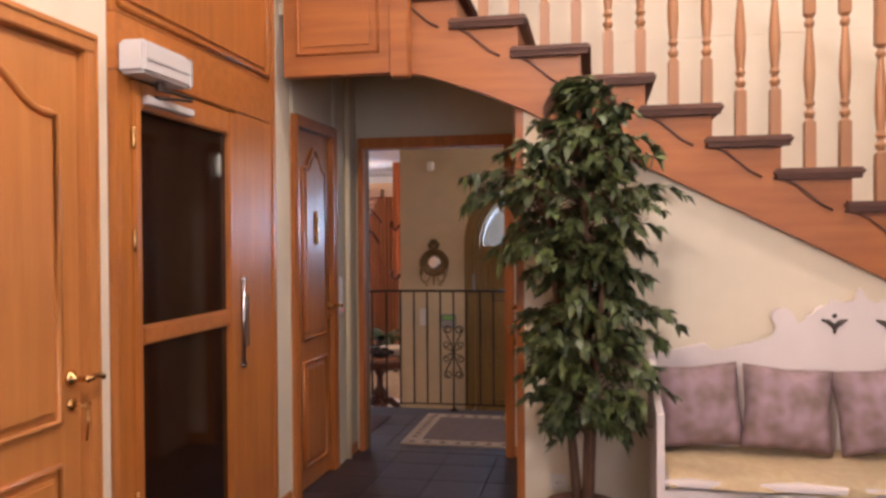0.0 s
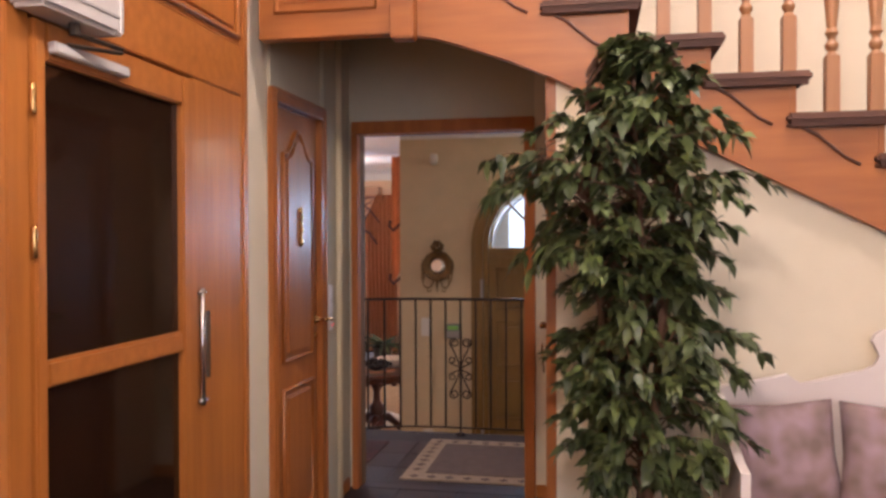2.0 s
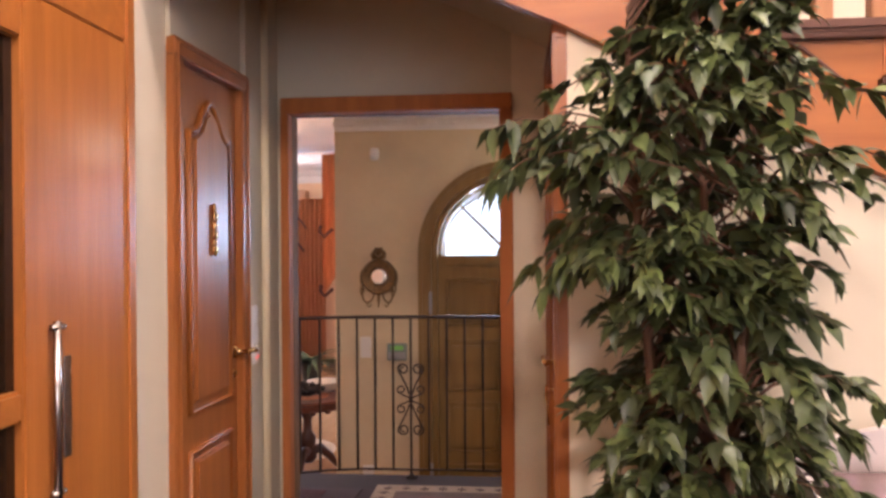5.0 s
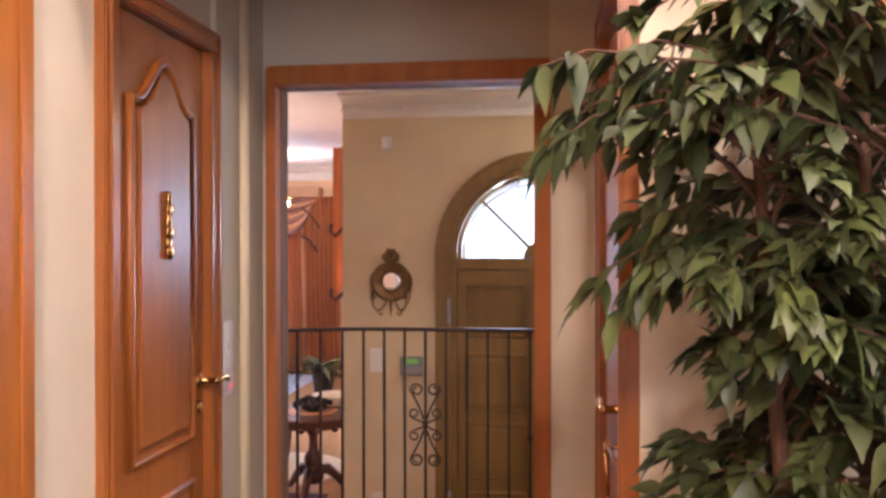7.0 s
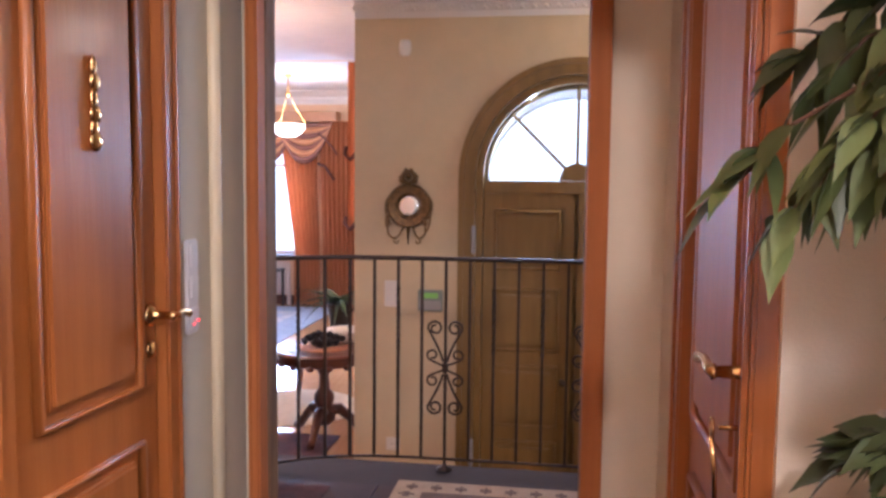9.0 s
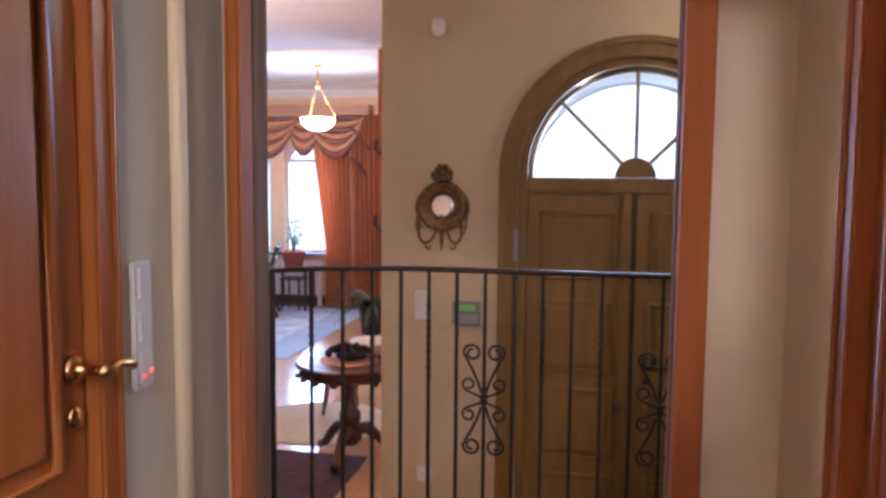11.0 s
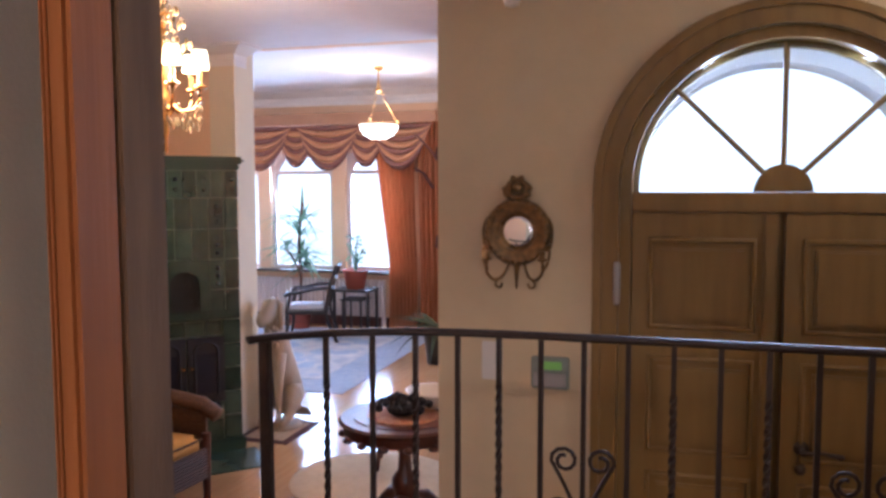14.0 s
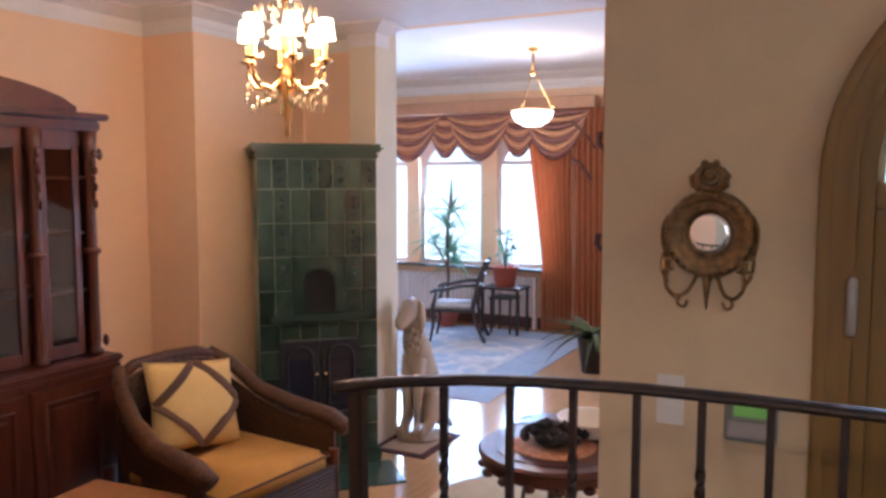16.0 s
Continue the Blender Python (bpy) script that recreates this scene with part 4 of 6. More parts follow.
wall_plate("light_switch", pose(-1.664, 5.197, 0.945, 0, 0, 90) @ Matrix.Diagonal((0.72, 1, 1, 1)), 3, "white three-gang switch panel with red indicators beside the niche door", led=True)
wall_plate("wall_outlet", pose(-0.265, 4.399, 0.965, 0, 0, 0), 1, "white wall switch with pink indicator lights", led=True)
wall_plate("wall_outlet", pose(-0.262, 4.399, 0.16, 0, 0, 0), 1, "white wall socket low under the stair", socket=True)
wall_plate("light_switch", pose(-1.745, 8.049, 0.575, 0, 0, 0), 2, "white two-gang light switch on the foyer wall")
wall_plate("wall_outlet", pose(-1.73, 8.049, -0.33, 0, 0, 0), 1, "white wall socket low on the foyer wall", socket=True)

alarm = thing("alarm_panel", "grey alarm keypad with a green lit display", "alarm panel", pose(-1.50, 8.049, 0.555))
part("case", boxes((-0.077, 0.077, -0.028, 0, 0, 0.132), bevel=0.006), material("grey_green_case", (0.24, 0.27, 0.24), 0.45, scale=20, mix=0.3), alarm)
part("display", boxes((-0.048, 0.048, -0.031, -0.027, 0.082, 0.115), bevel=0.001), SCREEN, alarm, "green lit display")
part("flap", boxes((-0.068, 0.068, -0.033, -0.027, 0.012, 0.068), bevel=0.003), GREY_LABEL, alarm)

sensor = thing("motion_detector", "small white motion detector high on the foyer wall", "sensor", pose(-1.66, 8.049, 2.085))
bm = bmesh.new()
lathe(bm, [(0.012, 0), (0.028, 0.006), (0.036, 0.03), (0.036, 0.07), (0.028, 0.092), (0.0, 0.096)], 16, Matrix.Translation((0, -0.045, 0)))
part("body", bm, PLASTIC, sensor, smooth=True)
part("bracket", boxes((-0.015, 0.015, -0.02, 0, 0.03, 0.07), bevel=0.003), PLASTIC, sensor)

# round gilt mirror with candle arms
mirror = thing("wall_mirror", "small round bronze framed mirror with two candle arms", "mirror", pose(-1.638, 8.045, 1.195) @ Matrix.Diagonal((0.95, 1, 0.95, 1)))
bm = bmesh.new()
face = Matrix.Rotation(radians(90), 4, "X")
lathe(bm, [(0.079, 0.004), (0.079, 0.02), (0.090, 0.034), (0.104, 0.028), (0.112, 0.034), (0.125, 0.042), (0.138, 0.032), (0.144, 0.012), (0.144, 0.0)], 40, face, closed=False)
part("frame", bm, BRONZE, mirror, smooth=True)
bm = bmesh.new()
for k in range(28):
    a = 2 * math.pi * k / 28
    bmesh.ops.create_icosphere(bm, subdivisions=1, radius=0.0085, matrix=Matrix.Translation((0.132 * math.cos(a), -0.041, 0.132 * math.sin(a))))
part("beading", bm, BRONZE, mirror, smooth=True, kind="stuff")
bm = bmesh.new()
lathe(bm, [(0.0, 0.012), (0.05, 0.0125), (0.080, 0.010), (0.080, 0.0)], 40, face, closed=False)
part("glass", bm, MIRROR, mirror, "convex mirror glass", smooth=True)
bm = bmesh.new()
tube(bm, [(0.0 + 0.038 * math.cos(a), -0.02, 0.185 + 0.036 * math.sin(a)) for a in [k * math.pi / 8 for k in range(16)]], 0.013, 7, closed=True, up=(0, 1, 0))
for s in (-1, 1):
    tube(bm, [(s * 0.03, -0.02, 0.145), (s * 0.052, -0.02, 0.16), (s * 0.056, -0.02, 0.185), (s * 0.04, -0.02, 0.205), (s * 0.025, -0.02, 0.195)], 0.011, 7)
    bmesh.ops.create_icosphere(bm, subdivisions=2, radius=0.013, matrix=Matrix.Translation((s * 0.018, -0.025, 0.228)))
bmesh.ops.create_icosphere(bm, subdivisions=2, radius=0.022, matrix=Matrix.Translation((0, -0.025, 0.19)))
part("crest", bm, BRONZE, mirror, smooth=True)
for s in (-1, 1):
    bm = bmesh.new()
    tube(bm, flow([(s * 0.03, -0.02, -0.13), (s * 0.055, -0.05, -0.185), (s * 0.088, -0.07, -0.200), (s * 0.115, -0.08, -0.175), (s * 0.12, -0.08, -0.15), (s * 0.118, -0.08, -0.12)]), 0.0065, 7)
    tube(bm, flow([(s * 0.118, -0.06, -0.16), (s * 0.138, -0.05, -0.125), (s * 0.142, -0.04, -0.08), (s * 0.132, -0.03, -0.06), (s * 0.125, -0.03, -0.08)]), 0.006, 7)
    tube(bm, flow([(s * 0.075, -0.06, -0.195), (s * 0.085, -0.06, -0.225), (s * 0.065, -0.06, -0.235), (s * 0.055, -0.06, -0.215)]), 0.005, 7)
    tube(bm, flow([(s * 0.13, -0.01, 0.06), (s * 0.148, -0.015, 0.02), (s * 0.146, -0.015, -0.04), (s * 0.134, -0.01, -0.08)]), 0.01, 7, squash=0.6)
    lathe(bm, [(0.006, 0), (0.024, 0.006), (0.022, 0.012), (0.012, 0.014), (0.014, 0.04), (0.0, 0.04)], 12, Matrix.Translation((s * 0.118, -0.08, -0.12)))
    part("candle_arm", bm, BRONZE, mirror, smooth=True)
bm = bmesh.new()
tube(bm, [(0, -0.02, -0.13), (0.0, -0.03, -0.17), (0, -0.03, -0.245)], 0.012, 7, [0.016, 0.012, 0.003])
part("pendant", bm, BRONZE, mirror, smooth=True)

# ---- wrought iron railing ----
rail = thing("railing", "black wrought iron railing with scrolls round the landing edge", "railing")
RAIL_Z = 0.995
curve = [(-2.04, 6.655), (-1.97, 6.72), (-1.87, 6.785), (-1.74, 6.835), (-1.58, 6.868), (-1.40, 6.88), (-0.6, 6.885), (0.43, 6.89)]


def on_curve(x):
    for (x0, y0), (x1, y1) in zip(curve, curve[1:]):
        if x0 <= x <= x1:
            return y0 + (y1 - y0) * (x - x0) / (x1 - x0)
    return curve[-1][1]


bm = bmesh.new()
pts = [(-2.06, 6.63, RAIL_Z - 0.006)] + [(x, y, RAIL_Z - 0.004) for x, y in curve]
tube(bm, pts, 0.019, 10, squash=0.55)
part("handrail", bm, IRON, rail, smooth=True)
bm = bmesh.new()
tube(bm, [(x, y, 0.05) for x, y in curve], 0.010, 6, squash=0.7)
part("bottom_rail", bm, IRON, rail)


def twisted(bm, x, y, z0, z1, half=0.0065):
    n = 26
    rings = []
    for i in range(n + 1):
        z = z0 + (z1 - z0) * i / n
        a = 5 * math.pi * i / n
        rings.append([bm.verts.new((x + half * 1.5 * math.cos(a + k * math.pi / 2 + 0.785), y + half * 1.5 * math.sin(a + k * math.pi / 2 + 0.785), z)) for k in range(4)])
    for a, b in zip(rings, rings[1:]):
        for k in range(4):
            bm.faces.new((a[k], a[(k + 1) % 4], b[(k + 1) % 4], b[k]))


SX = -1.24
for k in range(-7, 15):
    x = SX + 0.111 * k
    y = on_curve(max(x, -2.03))
    bm = bmesh.new()
    if k == -7:
        x = -2.03
        box(bm, x - 0.014, x + 0.014, 6.66 - 0.014, 6.66 + 0.014, 0, RAIL_Z - 0.012, 0.003)
        for j in range(9):
            bmesh.ops.create_icosphere(bm, subdivisions=1, radius=0.017, matrix=Matrix.Translation((x, 6.66, 0.12 + j * 0.095)))
        part("post", bm, IRON, rail)
        continue
    h = 0.0065
    if k % 2 == 0 and k not in (0, 6, 12):
        box(bm, x - h, x + h, y - h, y + h, 0.055, 0.55)
        twisted(bm, x, y, 0.55, 0.86)
        box(bm, x - h, x + h, y - h, y + h, 0.86, RAIL_Z - 0.012)
    else:
        box(bm, x - h, x + h, y - h, y + h, 0.0 if k in (0, 6, 12) else 0.055, RAIL_Z - 0.012)
    part("bar", bm, IRON, rail)
    if k in (0, 6, 12):
        bm = bmesh.new()
        lathe(bm, [(0.038, 0), (0.038, 0.006), (0.014, 0.016), (0.010, 0.03)], 14, Matrix.Translation((x, y, 0)))
        part("foot", bm, IRON, rail, smooth=True)
        bm = bmesh.new()
        for s in (-1, 1):
            for v in (-1, 1):
                big, small = [], []
                for i in range(26):
                    u = i / 25
                    if u < 0.45:
                        q = u / 0.45
                        big.append((x + s * (0.010 + 0.072 * q ** 1.3), y - 0.012, 0.485 + v * (0.03 + 0.155 * q)))
                    else:
                        q = (u - 0.45) / 0.55
                        a = q * 2.6 * math.pi
                        r = 0.036 * (1 - 0.62 * q)
                        big.append((x + s * (0.046 + r * math.cos(a)), y - 0.012, 0.485 + v * (0.185 + r * math.sin(a))))
                tube(bm, big, 0.0055, 6, up=(0, 1, 0))
                for i in range(20):
                    u = i / 19
                    a = u * 2.1 * math.pi - 1.2
                    r = 0.027 * (1 - 0.5 * u)
                    small.append((x + s * (0.058 + r * math.cos(a)), y - 0.012, 0.485 + v * (0.060 + r * math.sin(a))))
                tube(bm, [(x + s * 0.012, y - 0.012, 0.485 + v * 0.012)] + small, 0.005, 6, up=(0, 1, 0))
        part("scroll", bm, IRON, rail, "curled iron scroll work", smooth=True)
        part("collar", boxes((x - 0.013, x + 0.013, y - 0.018, y + 0.012, 0.462, 0.508), bevel=0.004), IRON, rail)

# ---- rugs ----
def rug(name, x0, x1, y0, y1, z, field, border, label, bw=0.1, m=None):
    t = thing(name, label, "rug", m)
    part("border", boxes((x0, x1, y0, y1, z, z + 0.008), bevel=0.003), border, t)
    part("field", boxes((x0 + bw, x1 - bw, y0 + bw, y1 - bw, z + 0.0082, z + 0.011), bevel=0.001), field, t)
    return t


hall_rug = rug("rug", -1.42, -0.45, 5.74, 6.70, 0.0, RUG_BROWN, RUG_BEIGE, "brown rug with a beige fret-patterned border on the landing", 0.13)
bm = bmesh.new()
for i in range(9):
    x = -1.37 + i * 0.108
    for y in (5.80, 6.63):
        box(bm, x, x + 0.05, y - 0.014, y + 0.014, 0.0082, 0.0098)
        box(bm, x + 0.02, x + 0.032, y - 0.034, y + 0.034, 0.0082, 0.0099)
for i in range(7):
    y = 5.92 + i * 0.10
    for x in (-1.355, -0.515):
        box(bm, x - 0.014, x + 0.014, y, y + 0.05, 0.0082, 0.0098)
        box(bm, x - 0.034, x + 0.034, y + 0.02, y + 0.032, 0.0082, 0.0099)
part("fret_pattern", bm, RUG_BROWN, hall_rug, "brown fret motifs", kind="stuff")
rug("door_mat", -2.10, -1.70, 6.05, 6.58, 0.0, RUG_RED, RUG_RED, "dark red door mat on the landing", 0.05)
rug("rug", -4.0, -2.35, 7.35, 9.05, LOW, RUG_RED, RUG_RED, "dark red patterned rug in the dining room", 0.12)
living_rug = rug("rug", -7.6, -4.05, 11.75, 15.0, LOW, RUG_PALE, RUG_BLUE, "pale blue patterned rug with a blue border in the living room", 0.45)
bm = bmesh.new()
for i in range(60):
    x, y = random.uniform(-7.1, -4.6), random.uniform(12.3, 14.5)
    lathe(bm, [(random.uniform(0.05, 0.16), LOW + 0.0112), (0.02, LOW + 0.0125)], 8, Matrix.Translation((x, y, 0)))
part("flower_pattern", bm, RUG_BLUE, living_rug, "blue flower motifs", kind="stuff")
rug("rug", -4.32, -3.86, 10.25, 10.85, LOW, RUG_BEIGE, RUG_RED, "small beige mat with a dark border under the dog statue", 0.06)
rr = thing("round_rug", "cream round rug beside the pedestal table", "rug", pose(-2.95, 9.75, LOW))
bm = bmesh.new()
lathe(bm, [(0.55, 0), (0.56, 0.006), (0.54, 0.012), (0, 0.012)], 40)
part("rug_body", bm, RUG_CREAM, rr)

# ---- bench ----
bench = thing("bench", "white painted wooden bench with a carved scrolled back", "bench", pose(0.17, 0, 0))
BW = 1.88
back = []
half = []
for i in range(13):
    u = i / 12
    half.append((0.0 + 0.52 * u, 0.90 - 0.035 * math.cos(math.pi * u * 1.0) * 1 - 0.03 * math.sin(math.pi * u) * (1 if u > 0.5 else -0.6)))
half[0] = (0.0, 0.86)
half += [(0.56, 0.955), (0.58, 0.99)]
half += [(0.605 - 0.055 * math.cos(a), 1.035 + 0.055 * math.sin(a)) for a in [0.2, 0.7, 1.2, 1.7, 2.2, 2.7]]
half += [(0.672, 1.01), (0.70, 1.03), (0.715, 1.06), (0.73, 1.05), (0.75, 1.085), (0.775, 1.10), (0.80, 1.10), (0.815, 1.125), (0.845, 1.125), (0.87, 1.105), (0.885, 1.12), (0.915, 1.125), (0.93, 1.165), (0.94, 1.18)]
full = half + [(BW - x, z) for x, z in half[::-1][1:]]
part("back", slab(bmesh.new(), [(0, 0.36)] + full + [(BW, 0.36)], 4.30, 4.335, 0.006), WHITE_PAINT, bench)
for cx in (0.825, 1.055):
    bm = bmesh.new()
    for s in (-1, 1):
        tube(bm, [(cx, 4.297, 1.005), (cx + s * 0.025, 4.297, 1.028), (cx + s * 0.055, 4.297, 1.038)], 0.01, 6, [0.012, 0.011, 0.004], up=(0, 1, 0))
    tube(bm, [(cx, 4.297, 1.02), (cx, 4.297, 0.975)], 0.01, 6, [0.013, 0.005])
    bmesh.ops.create_icosphere(bm, subdivisions=2, radius=0.011, matrix=Matrix.LocRotScale((cx, 4.297, 1.055), None, (1, 0.4, 1)))
    part("carved_motif", bm, DARK_METAL, bench, "dark cut-out motif")
for x0 in (0.0, BW - 0.03):
    arm = [(3.76, 0.0), (4.298, 0.0), (4.298, 0.84), (4.15, 0.80), (4.0, 0.73), (3.86, 0.70), (3.76, 0.69)]
    bm = bmesh.new()
    va = [bm.verts.new((x0, y, z)) for y, z in arm]
    vb = [bm.verts.new((x0 + 0.03, y, z)) for y, z in arm]
    bm.faces.new(va)
    bm.faces.new(vb[::-1])
    for i in range(len(arm)):
        bm.faces.new((va[i], va[i - 1], vb[i - 1], vb[i]))
    part("side_panel", bm, WHITE_PAINT, bench)
part("seat", boxes((0.032, BW - 0.032, 3.77, 4.298, 0.39, 0.42), bevel=0.006), WHITE_PAINT, bench)
part("front_panel", boxes((0.032, BW - 0.032, 3.785, 3.81, 0.04, 0.375), bevel=0.004), WHITE_PAINT, bench)
for x in (0.4, 0.8, 1.2):
    part("front_groove", boxes((x, x + 0.012, 3.780, 3.786, 0.05, 0.365)), GREY_LABEL, bench)

fleece = bmesh.new()
n = 44
grid = [[None] * 17 for _ in range(n + 1)]
for i in range(n + 1):
    for j in range(17):
        u, v = i / n, j / 16
        x = 0.22 + 1.6 * u
        wob = 0.02 * math.sin(9 * u * 3.1) + 0.012 * math.sin(23 * u)
        y = 3.765 + wob + (4.27 - 3.765 - wob) * v
        z = 0.447 + 0.012 * noise.noise(Vector((x * 12, y * 12, 0))) + 0.008 * noise.noise(Vector((x * 40, y * 40, 3)))
        if v < 0.14:
            z -= (0.14 - v) / 0.14 * (0.03 + (0.16 if 0.30 < u < 0.42 else 0.02))
            y -= 0.014
        grid[i][j] = fleece.verts.new((x, y, z))
for i in range(n):
    for j in range(16):
        fleece.faces.new((grid[i][j], grid[i + 1][j], grid[i + 1][j + 1], grid[i][j + 1]))
bmesh.ops.solidify(fleece, geom=fleece.faces[:], thickness=0.022)
part("sheepskin", fleece, FLEECE, label="yellowish sheepskin throw over the bench seat", category="throw", smooth=True)
for i, (x, r, tilt) in enumerate(((0.375, -5, -10), (0.755, 4, -15), (1.15, -6, -12), (1.53, 5, -13))):
    m = pose(x, 4.16 - 0.018 * (i % 2), 0.655, tilt, r, 0)
    c = part("cushion", cushion_mesh(0.385, 0.37, 0.15, i), MAUVE, smooth=True, label="square mauve damask cushion on the bench", category="cushion", group="cushions on the bench")
    c.matrix_world = m

# ---- ficus ----
rng = random.Random(7)
ficus = thing("ficus_tree", "tall bushy ficus tree in a pot by the stair wall", "plant", pose(-0.142, 4.03, 0))
bm = bmesh.new()
lathe(bm, [(0.12, 0), (0.13, 0.01), (0.155, 0.19), (0.165, 0.20), (0.165, 0.22), (0.145, 0.22), (0.14, 0.18)], 28)
part("pot", bm, material("brown_pot", (0.14, 0.07, 0.045), 0.5, scale=12, mix=0.5), ficus, "brown round pot", smooth=True)
bm = bmesh.new()
lathe(bm, [(0.141, 0.16), (0.141, 0.182), (0.0, 0.188)], 24)
part("soil", bm, SOIL, ficus)
bm = bmesh.new()
stems = []
for k, (sx, sy, lean) in enumerate(((0.02, 0.0, -0.02), (-0.04, 0.02, -0.10), (0.05, -0.02, 0.10))):
    pts = []
    for i in range(9):
        z = 0.18 + 1.68 * i / 8
        w = i / 8
        pts.append(Vector((sx + lean * w + 0.025 * math.sin(3 * w + k * 2), sy + 0.03 * math.sin(4 * w + k), z)))
    stems.append(pts)
    tube(bm, pts, 0.02, 8, [0.024 * (1 - 0.75 * i / 8) for i in range(9)])
part("trunk", bm, BARK, ficus, "thin brown stems", smooth=True)

WIDTHS = [(0.46, 0.12, 0.12), (0.56, 0.25, 0.21), (0.69, 0.31, 0.43), (0.86, 0.31, 0.47), (1.05, 0.32, 0.46), (1.16, 0.31, 0.4), (1.28, 0.32, 0.25), (1.45, 0.38, 0.34), (1.61, 0.5, 0.46), (1.76, 0.4, 0.43), (1.88, 0.31, 0.31), (1.99, 0.2, 0.21), (2.09, 0.11, 0.11), (2.16, 0.03, 0.03)]


def spread(z):
    for a, b in zip(WIDTHS, WIDTHS[1:]):
        if a[0] <= z <= b[0]:
            u = (z - a[0]) / (b[0] - a[0])
            return a[1] + (b[1] - a[1]) * u, a[2] + (b[2] - a[2]) * u
    return 0.03, 0.03


def leaf_at(bm, p, d, size, droop):
    """A pointed oval leaf with a folded midrib."""
    d = d.normalized()
    side = d.cross(Vector((0, 0, 1)))
    side = side.normalized() if side.length > 0.01 else Vector((1, 0, 0))
    up = side.cross(d).normalized()
    roll = rng.uniform(-0.7, 0.7)
    side = (side * math.cos(roll) + up * math.sin(roll)).normalized()
    up = side.cross(d).normalized()
    mid, left, right = [], [], []
    for u, w in ((0, 0.03), (0.12, 0.34), (0.28, 0.50), (0.45, 0.56), (0.64, 0.42), (0.82, 0.18), (1.0, 0.0)):
        c = p + d * size * u - Vector((0, 0, 1)) * droop * size * u * u
        mid.append(bm.verts.new(c))
        if 0 < w:
            left.append(bm.verts.new(c + side * size * w * 0.5 + up * size * 0.06 * w * 2))
            right.append(bm.verts.new(c - side * size * w * 0.5 + up * size * 0.06 * w * 2))
    for i in range(5):
        bm.faces.new((mid[i], mid[i + 1], left[i + 1], left[i]))
        bm.faces.new((mid[i + 1], mid[i], right[i], right[i + 1]))
    bm.faces.new((mid[5], mid[6], left[5]))
    bm.faces.new((mid[6], mid[5], right[5]))


twigs, leaves = bmesh.new(), bmesh.new()
for k in range(285):
    z0 = rng.uniform(0.60, 2.11)
    ang = rng.uniform(0, 2 * math.pi)
    wl, wr = spread(min(z0, 2.12))
    reach = (wr if math.cos(ang) > 0 else wl) * rng.uniform(0.45, 1.05)
    reach *= (0.9 if abs(math.sin(ang)) > 0.7 else 1.0)
    if math.cos(ang) < 0.2 and math.sin(ang) < 0.3 and 1.15 < z0 < 1.58:
        reach *= 0.84
    stem = stems[k % 3]
    s = stem[min(8, int((z0 - 0.26) / 1.6 * 8))]
    a = Vector((s.x, s.y, z0 - 0.10))
    tip = Vector((0.0 + reach * math.cos(ang), max(-0.30, min(0.30, reach * math.sin(ang))), z0 - 0.02 + rng.uniform(-0.05, 0.06)))
    midp = (a + tip) / 2 + Vector((0, 0, rng.uniform(0.03, 0.09)))
    pts = [a, a * 0.5 + midp * 0.5 + Vector((0, 0, 0.02)), midp, midp * 0.45 + tip * 0.55 + Vector((0, 0, 0.015)), tip - Vector((0, 0, 0.03))]
    tube(twigs, pts, 0.003, 4, [0.005, 0.004, 0.003, 0.0025, 0.0015])
    for j in range(29):
        u = rng.uniform(0.22, 1.0) ** 0.7
        seg = min(3, int(u * 4))
        f = u * 4 - seg
        p = pts[seg] * (1 - f) + pts[seg + 1] * f
        d = (tip - a).normalized() + Vector((rng.uniform(-1, 1), rng.uniform(-1, 1), rng.uniform(-1.0, 0.2)))
        leaf_at(leaves, p, d, rng.uniform(0.042, 0.072), rng.uniform(0.2, 0.75))
# two boughs that reach out past the doorway
for k in range(17):
    if k < 8:
        a = Vector((-0.10, -0.05, 1.50))
        tip = Vector((rng.uniform(-0.52, -0.36), rng.uniform(-0.28, -0.08), rng.uniform(1.56, 1.72)))
    else:
        a = Vector((-0.10, 0.0, 1.36))
        tip = Vector((rng.uniform(-0.43, -0.30), rng.uniform(0.0, 0.14), rng.uniform(1.30, 1.46)))
    midp = a * 0.45 + tip * 0.55 + Vector((0, 0, 0.11))
    pts = [a, a * 0.5 + midp * 0.5 + Vector((0, 0, 0.02)), midp, midp * 0.4 + tip * 0.6 + Vector((0, 0, 0.02)), tip]
    tube(twigs, pts, 0.003, 4, [0.005, 0.004, 0.003, 0.002, 0.0015])
    for j in range(18):
        u = rng.uniform(0.3, 1) ** 0.8
        seg = min(3, int(u * 4))
        f = u * 4 - seg
        p = pts[seg] * (1 - f) + pts[seg + 1] * f
        leaf_at(leaves, p, Vector((-0.5, 0, -0.35)) + Vector((rng.uniform(-0.6, 0.6), rng.uniform(-0.8, 0.8), rng.uniform(-0.6, 0.2))), rng.uniform(0.036, 0.062), rng.uniform(0.3, 0.8))
part("twig_mass", twigs, BARK, ficus, kind="stuff")
part("crown", leaves, LEAF, ficus, "dense glossy dark green leaves", kind="stuff", smooth=True)

